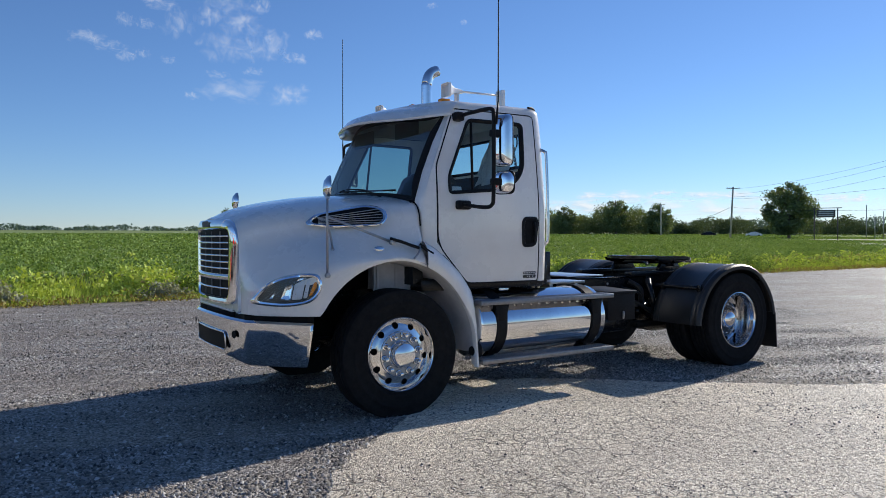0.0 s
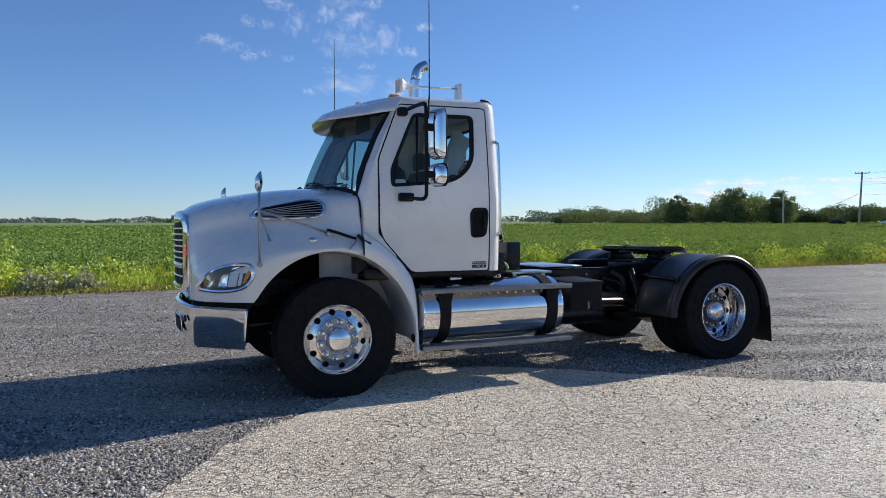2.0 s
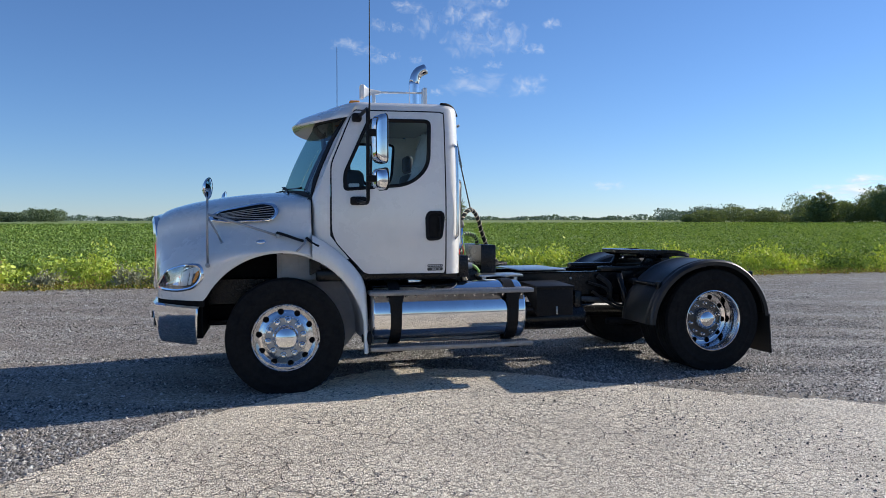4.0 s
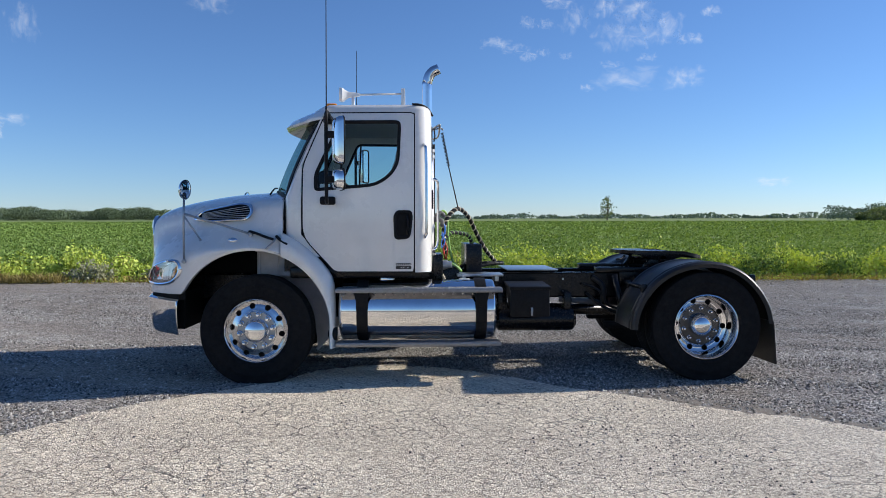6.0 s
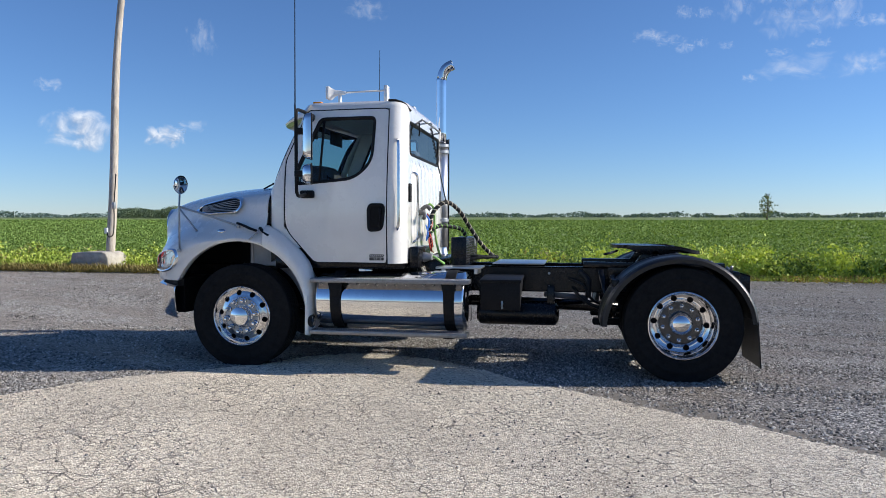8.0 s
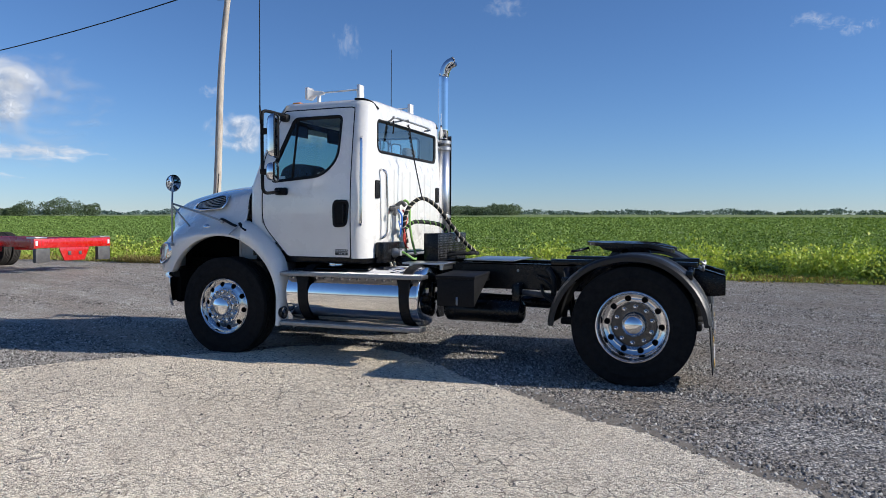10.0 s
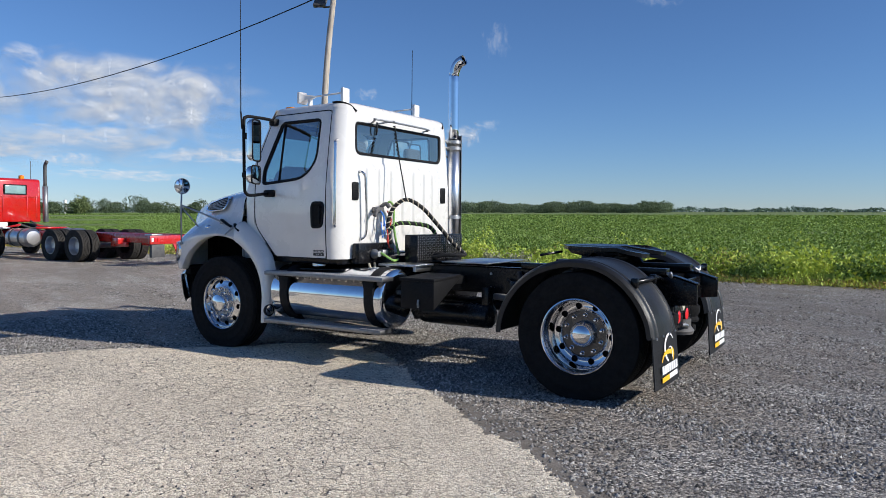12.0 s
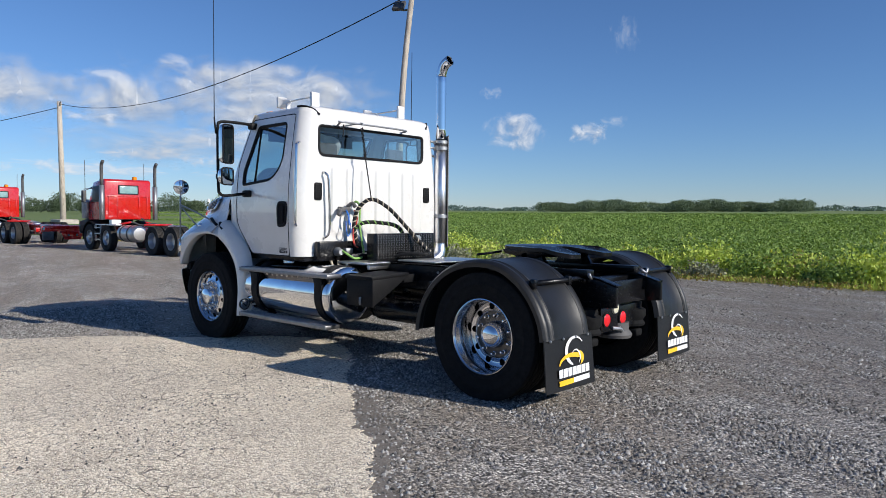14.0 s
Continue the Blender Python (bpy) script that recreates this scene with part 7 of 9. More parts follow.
        swoosh("yellow_swoosh", 0.345, 0.222, 0.180, 178, 20, 0.030, 0.110, 0.48, YELLOW, 0.006)
        swoosh("yellow_swoosh", 0.425, 0.190, 0.100, 80, -62, 0.080, 0.030, 0.62, YELLOW, 0.0065)
        for k in range(7):
            u = 0.155 + 0.064 * k
            blob("print_bar", [(u, 0.250), (u + 0.054, 0.248), (u + 0.054, 0.312), (u, 0.314)], WHITEPRINT, 0.010)
        blob("yellow_band", [(0.16, 0.338), (0.365, 0.336), (0.365, 0.376), (0.16, 0.378)], YELLOW, 0.005)
        blob("white_band", [(0.365, 0.336), (0.60, 0.333), (0.60, 0.373), (0.365, 0.376)], WHITEPRINT, 0.005)
        for k in range(4):
            bm = bm_new()
            lathe(bm, [(0.0, 0.012), (-0.008, 0.010), (-0.009, 0.0)], 8, Matrix.Translation(on(0.06 + 0.18 * k, 0.018, 0.003)) @ pose(0, 0, 0, 0, 0, 90))
            part("bolt", bm, STEEL, flap)


build_rear_fenders()


def build_tail():
    bm = bm_new()
    box(bm, 4.86, 4.885, -0.29, 0.33, 0.50, 0.72, 0.01)
    box(bm, 4.80, 4.87, -0.12, 0.30, 0.52, 0.78, 0.01)
    bracket = part("tail_lamp_bracket", bm, BLACK, truck, "black tail lamp bracket with round red lamps")
    for y in (-0.208, 0.075):
        bm = bm_new()
        lathe(bm, [(0.0, 0.068), (-0.012, 0.066), (-0.014, 0.056)], 28, Matrix.Translation((4.885, y, 0.608)) @ pose(0, 0, 0, 0, 0, 90))
        lampob = part("tail_lamp", bm, RUBBER, bracket, "round red tail lamp")
        bm = bm_new()
        lathe(bm, [(-0.012, 0.057), (-0.020, 0.045), (-0.023, 0.0)], 28, Matrix.Translation((4.885, y, 0.608)) @ pose(0, 0, 0, 0, 0, 90))
        part("red_lens", bm, REDLENS, lampob)
    bm = bm_new()
    lathe(bm, [(0.0, 0.055), (-0.018, 0.05), (-0.024, 0.0)], 24, Matrix.Translation((4.885, -0.06, 0.715)) @ pose(0, 0, 0, 0, 0, 90) @ Matrix.Diagonal((1, 1, 1.2, 1)))
    part("reversing_lamp", bm, CLEARLENS, bracket, "pale reversing lamp")
    bm = bm_new()
    tube(bm, [(4.90, -0.12, 0.53), (4.92, -0.02, 0.515), (4.915, 0.03, 0.49)], 0.016, 8, 3)
    lathe(bm, [(0.0, 0.0), (0.0, 0.03), (0.03, 0.03), (0.03, 0.0)], 12, Matrix.Translation((4.905, 0.02, 0.505)) @ pose(0, 0, 0, 0, 0, 90))
    part("plate_lamp", bm, STEEL, bracket, "small bright plate lamp")
    bm = bm_new()
    lathe(bm, [(0.0, 0.0), (0.0, 0.15), (0.03, 0.16), (0.07, 0.13), (0.14, 0.13), (0.14, 0.0)], 28, Matrix.Translation((4.80, 0.10, 0.42)) @ pose(0, 0, 0, 90, 0, 0))
    part("spring_can", bm, DARKMETAL, bracket)
    for s in (-1, 1):
        bm = bm_new()
        tube(bm, [(4.86, s * 0.47, 1.02), (4.90, s * 0.50, 0.99), (4.90, s * 0.53, 1.03)], 0.014, 8, 3)
        part("chain_hook", bm, STEEL, bracket)


build_tail()


def build_exhaust():
    bm = bm_new()
    x, y = 1.665, 1.16
    tube(bm, [(x, y, 2.42), (x, y, 3.22), (x + 0.004, y, 3.32), (x + 0.03, y, 3.41), (x + 0.075, y, 3.465), (x + 0.15, y, 3.50)], 0.062, 24, 4, cap=False)
    pipe = part("exhaust_pipe", bm, CHROME, truck, "tall chrome exhaust stack with a curved tip")
    mod = pipe.modifiers.new("wall", "SOLIDIFY")
    mod.thickness, mod.offset = 0.004, -1
    bm = bm_new()
    tube(bm, [(x, y, 1.15), (x, y, 2.44)], 0.088, 28)
    part("muffler", bm, SATIN, pipe, "bright muffler body")
    bm = bm_new()
    tube(bm, [(x, y, 1.18), (x + 0.01, y - 0.01, 1.08), (x + 0.03, y - 0.06, 0.99), (x + 0.02, y - 0.20, 0.93), (x, y - 0.4, 0.92)], 0.075, 20, 5)
    part("elbow", bm, SATIN, pipe)
    bm = bm_new()
    rows = []
    for k in range(2):
        z = 1.10 + 1.45 * k
        rows.append([(x + 0.105 * math.cos(radians(a)), y + 0.105 * math.sin(radians(a)), z) for a in range(15, 106, 10)])
    loft(bm, rows)
    thicken(bm, 0.003)
    guard = part("heat_guard", bm, DARKMETAL, pipe, "dark perforated heat guard")
    mesh = None
    for k in range(58):
        for a in (25, 45, 65):
            at = Matrix.Translation((x + 0.106 * math.cos(radians(a)), y + 0.106 * math.sin(radians(a)), 1.13 + 0.0245 * k)) @ pose(0, 0, 0, 0, 0, a)
            if mesh is None:
                bm = bm_new()
                box(bm, -0.001, 0.001, -0.0045, 0.0045, -0.007, 0.007, 0)
                ob = part("guard_hole", bm, LABELGREY, guard, at=at)
                mesh = ob.data
            else:
                ob = new("guard_hole", mesh)
                ob.matrix_basis, ob.parent = at, guard
    for z in (1.50, 2.38, 2.46):
        bm = bm_new()
        lathe(bm, [(-0.02, 0.088), (-0.02, 0.098), (0.02, 0.098), (0.02, 0.088)], 28, Matrix.Translation((x, y, z)) @ pose(0, 0, 0, 90, 0, 0), closed=True)
        tube(bm, [(x - 0.01, y - 0.09, z), (x - 0.01, y - 0.22, z)], 0.014, 8)
        part("clamp", bm, STEEL, pipe)


build_exhaust()


def build_mirrors():
    for s in (-1, 1):
        def P(x, y, z):
            return (x + 0.033, s * (y + 0.035 * min(1.0, max(0.0, (y - 1.1) / 0.3))), z)
        bm = bm_new()
        tube(bm, [P(0.66, 1.03, 2.53), P(0.68, 1.12, 2.545), P(0.69, 1.36, 2.545), P(0.69, 1.44, 2.53), P(0.69, 1.465, 2.47), P(0.69, 1.465, 2.1), P(0.69, 1.46, 1.80), P(0.69, 1.44, 1.735), P(0.68, 1.36, 1.715), P(0.64, 1.12, 1.745)], 0.017, 10, 5)
        arm = part("mirror_arm", bm, PLASTIC, truck, "black loop-shaped mirror arm")
        bm = bm_new()
        box(bm, 0.608, 0.758, min(s * 1.075, s * 1.13), max(s * 1.075, s * 1.13), 1.705, 1.785, 0.02)
        part("lower_bracket", bm, PLASTIC, arm)
        bm = bm_new()
        box(bm, 0.638, 0.728, min(s * 0.97, s * 1.07), max(s * 0.97, s * 1.07), 2.49, 2.57, 0.02)
        part("upper_bracket", bm, PLASTIC, arm)
        for z0, z1, name, w in ((2.065, 2.50, "main_mirror", 0.092), (1.83, 2.02, "convex_mirror", 0.10)):
            yc = 1.445 if name == "main_mirror" else 1.455
            bm = bm_new()
            rows = []
            for x, f in ((0.835, 0.95), (0.84, 1.0), (0.82, 1.0), (0.79, 0.95), (0.765, 0.82), (0.75, 0.6), (0.745, 0.3)):
                zc, h = (z0 + z1) / 2, (z1 - z0) / 2
                loop = rounded([(-w * f, -h * f ** 0.5), (-w * f, h * f ** 0.5), (w * f, h * f ** 0.5), (w * f, -h * f ** 0.5)], 0.05 if name == "main_mirror" else 0.075, 5)
                rows.append([P(x, yc + p.x, zc + p.y) for p in loop])
            g, fs = loft(bm, rows, close=True)
            bm.faces.new(g[-1])
            bmesh.ops.recalc_face_normals(bm, faces=bm.faces[:])
            turned = Matrix.Translation(P(0.76, yc, 0)) @ pose(0, 0, 0, 0, 0, -20 * s) @ Matrix.Translation(-Vector(P(0.76, yc, 0)))
            sh = part(name, bm, CHROME, arm, "chrome-backed mirror", angle=50, at=turned)
            bm = bm_new()
            loop = rounded([(-w * 0.9, -h * 0.95), (-w * 0.9, h * 0.95), (w * 0.9, h * 0.95), (w * 0.9, -h * 0.95)], 0.045, 5)
            fill_panel(bm, loop, lambda a, b: P(0.832 + (0.012 * (1 - (a / w) ** 2 - (b / h) ** 2 * 0.5) if name == "convex_mirror" else 0), yc + a, zc + b), 40, 5)
            part("mirror_glass", bm, MIRROR, sh)
            bm = bm_new()
            tube(bm, [P(0.833, yc + p.x * 1.06, zc + p.y * 1.03) for p in loop] + [P(0.833, yc + loop[0].x * 1.06, zc + loop[0].y * 1.03)], 0.009, 6)
            part("mirror_rim", bm, PLASTIC, sh)
            bm = bm_new()
            box(bm, 0.708, 0.798, min(s * (yc + 0.005), s * (yc + 0.07)), max(s * (yc + 0.005), s * (yc + 0.07)), zc + (0.02 if h > 0.15 else -0.03), zc + (0.08 if h > 0.15 else 0.03), 0.012)
            part("mirror_clamp", bm, PLASTIC, arm)
        # whip aerial
        bm = bm_new()
        tube(bm, [P(0.695, 1.49, 2.40), P(0.70, 1.515, 2.58)], [0.012, 0.008], 8)
        top = 4.15 if s < 0 else 3.82
        tube(bm, [P(0.70, 1.514, 2.57), P(0.703, 1.516, 3.2), P(0.706, 1.518, top)], [0.006, 0.0035], 6, 3)
        part("aerial", bm, PLASTIC, arm, "thin black whip aerial")
        def P(x, y, z):
            return (x, s * y, z)
        # hood mirror on its tripod
        bm = bm_new()
        tube(bm, [P(-0.655, 1.225, 1.17), P(-0.655, 1.225, 1.60), P(-0.65, 1.22, 1.76)], 0.010, 8)
        tube(bm, [P(-0.655, 1.222, 1.62), P(-0.35, 1.17, 1.525), P(-0.05, 1.13, 1.425)], 0.011, 8)
        tube(bm, [P(-0.655, 1.22, 1.60), P(-0.575, 1.12, 1.44), P(-0.54, 1.065, 1.36)], 0.009, 8)
        hm = part("hood_mirror", bm, STEEL, truck, "round convex hood mirror on chrome rods")
        for q in (P(-0.655, 1.222, 1.17), P(-0.05, 1.13, 1.422), P(-0.54, 1.062, 1.352)):
            bm = bm_new()
            lathe(bm, [(0.0, 0.0), (0.0, 0.022), (-0.02, 0.02), (-0.03, 0.0)], 12, Matrix.Translation(q) @ pose(0, 0, 0, 0, 0, 0 if s < 0 else 180))
            part("rod_foot", bm, STEEL, hm)
        c = Matrix.Translation(P(-0.64, 1.22, 1.845)) @ pose(0, 0, 0, 4, 0, 76 if s < 0 else 85)
        bm = bm_new()
        lathe(bm, [(0.045, 0.0), (0.038, 0.05), (0.015, 0.085), (0.0, 0.095), (-0.006, 0.095), (-0.006, 0.088)], 36, c)
        head = part("mirror_head", bm, CHROME, hm, "round chrome mirror head")
        bm = bm_new()
        lathe(bm, [(-0.003, 0.090), (-0.012, 0.06), (-0.018, 0.03), (-0.020, 0.0)], 36, c)
        part("mirror_glass", bm, MIRROR, head)


build_mirrors()


def build_back_of_cab():
    # rod over the rear window that carries the hoses
    bm = bm_new()
    tube(bm, [(1.70, -0.60, 2.50), (1.76, -0.60, 2.535), (1.78, -0.56, 2.54), (1.78, 0.36, 2.535), (1.70, 0.40, 2.515)], 0.011, 8, 4)
    tube(bm, [(1.70, -0.56, 2.49), (1.79, -0.33, 2.55), (1.82, -0.33, 2.53)], 0.009, 8, 3)
    rod = part("hose_hanger", bm, STEEL, truck, "steel rod over the rear window carrying the hoses")
    bm = bm_new()
    pts = []
    for k in range(140):
        t = k / 139
        a = k * 1.1
        p = Vector((1.81, -0.33, 2.50)).lerp(Vector((1.88, -0.333, 2.14)), t)
        pts.append(p + Vector((0.014 * math.cos(a), 0.014 * math.sin(a), 0)))
    tube(bm, pts, 0.004, 5)
    part("spring", bm, BLACKHOSE, rod, "black hanger spring")
    bm = bm_new()
    tube(bm, [(1.88, -0.333, 2.14), (1.98, -0.336, 1.70)], 0.007, 6)
    part("cord", bm, BLACKHOSE, rod)
    # a small wire behind the window
    bm = bm_new()
    tube(bm, [(1.72, -0.52, 2.52), (1.73, -0.53, 2.44), (1.72, -0.53, 2.38)], 0.008, 6, 3)
    part("cable_tail", bm, BLACKHOSE, rod)
    # inner grab handle
    bm = bm_new()
    tube(bm, [(1.70, -0.79, 1.975), (1.74, -0.79, 1.96), (1.755, -0.765, 1.90), (1.755, -0.75, 1.6), (1.75, -0.75, 1.32), (1.70, -0.78, 1.25)], 0.014, 8, 5)
    part("rear_grab_handle", bm, POLISHED, cab, "bright grab handle on the back wall")
    # socket panel low on the back wall
    bm = bm_new()
    box(bm, 1.70, 1.80, -0.92, -0.30, 1.0, 1.215, 0.015)
    sock = part("socket_panel", bm, BLACK, truck, "black air and electric socket panel")
    bm = bm_new()
    lathe(bm, [(0.0, 0.0), (0.0, 0.05), (-0.03, 0.05), (-0.06, 0.035), (-0.10, 0.03), (-0.10, 0.0)], 18, Matrix.Translation((1.80, -0.68, 1.10)) @ pose(0, 0, 0, 0, 0, 80))
    box(bm, 1.80, 1.87, -0.60, -0.50, 1.08, 1.14, 0.015)
    part("coupling", bm, STEEL, sock, "bright hose coupling")
    # gladhand bracket with red and blue couplings
    bm = bm_new()
    box(bm, 1.70, 1.78, -0.60, -0.46, 1.54, 1.60, 0.012)
    tube(bm, [(1.74, -0.60, 1.57), (1.80, -0.63, 1.55), (1.80, -0.66, 1.50)], 0.022, 10, 3)
    tube(bm, [(1.74, -0.48, 1.60), (1.79, -0.45, 1.64), (1.83, -0.44, 1.60)], 0.022, 10, 3)
    glad = part("hose_rack", bm, DARKMETAL, truck, "dark hose rack with coloured couplings")
    for pts, mat, r in (([(1.78, -0.53, 1.56), (1.83, -0.54, 1.50), (1.83, -0.53, 1.42), (1.80, -0.50, 1.40)], BLUEHOSE, 0.010),
                        ([(1.80, -0.55, 1.44), (1.83, -0.57, 1.34), (1.80, -0.52, 1.27), (1.80, -0.48, 1.33), (1.82, -0.50, 1.42)], BLUEHOSE, 0.006),
                        ([(1.79, -0.42, 1.56), (1.84, -0.42, 1.47), (1.83, -0.44, 1.38), (1.82, -0.46, 1.25), (1.84, -0.44, 1.15)], REDHOSE, 0.009),
                        ([(1.82, -0.46, 1.36), (1.86, -0.50, 1.26), (1.85, -0.47, 1.17), (1.86, -0.42, 1.14)], REDHOSE, 0.006)):
        bm = bm_new()
        tube(bm, pts, r, 10, 5)
        part("coupling_hose", bm, mat, glad)

    def wrapped(name, pts, r, parent, base, wrap, turns, label):
        bm = bm_new()
        tube(bm, pts, r, 10, 8)
        ob = part(name, bm, base, parent, label)
        path = smooth_path(pts, 24)
        n = len(path)
        bm = bm_new()
        spiral = []
        side = Vector((0, 0, 1))
        for i, p in enumerate(path):
            d = (path[min(i + 1, n - 1)] - path[max(i - 1, 0)]).normalized()
            side = (side - d * side.dot(d)).normalized()
            q = d.cross(side)
            a = turns * 2 * math.pi * i / n
            spiral.append(p + (side * math.cos(a) + q * math.sin(a)) * (r * 0.93))
        tube(bm, spiral, r * 0.34, 5)
        part("spiral_wrap", bm, wrap, ob)
        return ob
    wrapped("air_hose", [(1.84, -0.42, 1.20), (1.82, -0.45, 1.40), (1.86, -0.42, 1.58), (1.98, -0.336, 1.685), (2.10, -0.20, 1.60), (2.20, -0.05, 1.42), (2.32, 0.08, 1.22), (2.44, 0.16, 1.085)], 0.022, glad, BLACKHOSE, WRAP, 22, "black hose in a pale spiral wrap")
    wrapped("air_hose", [(1.83, -0.44, 1.36), (1.90, -0.36, 1.425), (2.02, -0.20, 1.42), (2.12, -0.06, 1.38), (2.16, 0.0, 1.26), (2.16, -0.03, 1.12), (2.14, -0.08, 1.06)], 0.022, glad, BLACKHOSE, GREENHOSE, 16, "black hose in a green spiral wrap")
    wrapped("air_hose", [(2.44, 0.16, 1.085), (2.40, 0.0, 1.075), (2.30, -0.14, 1.09), (2.15, -0.12, 1.075), (2.02, -0.24, 1.06)], 0.020, glad, BLACKHOSE, BLACKHOSE, 14, "black hose lying on the deck")
    wrapped("air_hose", [(2.44, 0.16, 1.085), (2.5, 0.02, 1.08), (2.36, -0.12, 1.08), (2.2, -0.2, 1.05)], 0.018, glad, BLACKHOSE, BLACKHOSE, 10, "black hose lying on the deck")
    for pts in ([(1.78, -0.44, 1.62), (1.82, -0.42, 1.66), (1.86, -0.40, 1.60), (1.87, -0.41, 1.40), (1.90, -0.40, 1.20), (1.95, -0.42, 1.06), (2.0, -0.58, 1.03), (1.95, -0.66, 1.08), (1.88, -0.68, 1.12)],
                [(1.80, -0.76, 1.0), (1.82, -0.76, 0.96), (1.83, -0.73, 0.90)], [(1.80, -0.66, 1.0), (1.82, -0.68, 0.95), (1.83, -0.72, 0.90)]):
        bm = bm_new()
        tube(bm, pts, 0.013, 8, 6)
        part("cable", bm, GREENHOSE if len(pts) > 4 else WRAP, sock, "green electric cable" if len(pts) > 4 else "")
    # black tread-plate box across the chassis
    bm = bm_new()
    box(bm, 2.06, 2.225, -0.47, 0.45, 1.0, 1.305, 0.006)
    tb = part("tool_box", bm, BLACK, truck, "black tread-plate box across the chassis")
    mesh = None
    for i in range(23):
        for j in range(10):
            if mesh is None:
                bm = bm_new()
                box(bm, 0, 0.003, -0.010, 0.010, -0.003, 0.003, 0)
                for v in bm.verts:
                    v.co.z += v.co.y * 0.0
            turn = 45 if (i + j) % 2 else -45
            at = Matrix.Translation((2.225, -0.45 + 0.04 * i, 1.04 + 0.027 * j)) @ pose(0, 0, 0, turn, 0, 0)
            if mesh is None:
                ob = part("tread_stud", bm, DARKMETAL, tb, at=at)
                mesh = ob.data
            else:
                ob = new("tread_stud", mesh)
                ob.matrix_basis, ob.parent = at, tb
    bm = bm_new()
    lathe(bm, [(0.0, 0.045), (-0.006, 0.045), (-0.008, 0.0)], 20, Matrix.Translation((2.232, 0.16, 1.24)) @ pose(0, 0, 0, 0, 0, 90))
    part("box_lock", bm, STEEL, tb)


build_back_of_cab()


# ---- poles, wires and the far trucks ----
def build_lamp_pole():
    base, top = Vector((-10.78, 12.27, 0.35)), Vector((-10.65, 13.16, 10.4))
    root = empty("lamp_pole", (base.x, base.y, 0.0))
    def L(p):
        return Vector(p) - Vector((base.x, base.y, 0))
    bm = bm_new()
    pts = []
    for k in range(26):
        t = k / 25
        p = base.lerp(top, t) + Vector((0.05 * math.sin(t * 7.0) - 0.10 * math.sin(t * 3.1), 0.0, 0))
        pts.append(L(p))
    tube(bm, pts, [0.135, 0.095], 18)
    part("pole_shaft", bm, POLEWOOD, root, "leaning weathered wooden pole")
    bm = bm_new()
    # flood lamp on a short arm
    m = Matrix.Translation(L((-11.30, 13.02, 9.22))) @ pose(0, 0, 0, 48, 0, 25)
    box(bm, -0.22, 0.22, -0.24, 0.24, -0.07, 0.07, 0.03, 2, m)
    lampob = part("flood_lamp", bm, DARKMETAL, root, "black flood lamp head")
    bm = bm_new()
    box(bm, -0.17, 0.17, -0.18, 0.16, -0.082, -0.068, 0.005, 1, m)
    part("lamp_lens", bm, LABELGREY, lampob)
    bm = bm_new()
    tube(bm, [L((-11.40, 13.07, 9.17)), L((-11.17, 13.07, 9.05)), L((-10.77, 13.02, 9.0))], 0.035, 8, 3)
    part("lamp_arm", bm, DARKMETAL, lampob)
    # conduit and meter
    bm = bm_new()
    tube(bm, [L((-10.49, 12.20, 3.00)), L((-10.52, 12.13, 2.05)), L((-10.51, 12.11, 1.60)), L((-10.53, 12.09, 1.15)), L((-10.67, 12.07, 1.05)), L((-10.74, 12.09, 1.20))], 0.016, 8, 4)
    part("cable", bm, BLACKHOSE, root)
    bm = bm_new()
    p = L((-10.51, 12.11, 2.02))
    box(bm, p.x - 0.05, p.x + 0.05, p.y - 0.05, p.y + 0.05, p.z - 0.10, p.z + 0.10, 0.015)
    part("switch_box", bm, STEEL, root)
    bm = bm_new()
    p = L((-10.79, 12.13, 1.24))
    box(bm, p.x - 0.05, p.x + 0.04, p.y - 0.04, p.y + 0.04, p.z - 0.09, p.z + 0.09, 0.015)
    part("socket_box", bm, WHITEPRINT, root)
    tagged(root, label="leaning wooden lamp pole rising from a concrete block", category="lamp pole")
    block = empty("concrete_block", (base.x, base.y, 0.0))
    bm = bm_new()
    prism(bm, [(-1.02, 0.0), (-0.98, 0.56), (-0.5, 0.60), (0.08, 0.60), (0.20, 0.55), (0.27, 0.42), (0.29, 0.20), (0.27, 0.0)], -0.52, 0.48, bevel=0.04)
    for v in bm.verts:
        v.co += Vector((noise.noise(v.co * 3), noise.noise(v.co * 3 + Vector((5, 0, 0))), 0)) * 0.04
    part("block_body", bm, CONCRETE, block)
    tagged(block, label="worn beige concrete block at the foot of the pole", category="concrete block")


build_lamp_pole()


def build_power_pole(x, y, z, h, label, arm=1.2, lean=0.0, az=0.0, r=0.13):
    root = empty("power_pole", (x, y, z), az)
    bm = bm_new()
    tube(bm, [(0, 0, -0.2), (lean * 0.5, 0, h * 0.5), (lean, 0, h)], [r, r * 0.75], 10)
    part("pole_shaft", bm, POLEWOOD, root)
    bm = bm_new()
    box(bm, lean - arm, lean + arm, -0.06, 0.06, h - 0.32, h - 0.18, 0.01)
    part("crossarm", bm, POLEWOOD, root)
    for k in (-0.9, -0.45, 0.9):
        bm = bm_new()
        lathe(bm, [(0.0, 0.05), (0.08, 0.06), (0.12, 0.04), (0.16, 0.05), (0.2, 0.0)], 10, Matrix.Translation((lean + arm * k, 0, h - 0.18)) @ pose(0, 0, 0, 90, 0, 0))
        part("insulator", bm, DARKMETAL, root)
    return tagged(root, label=label, category="power pole")


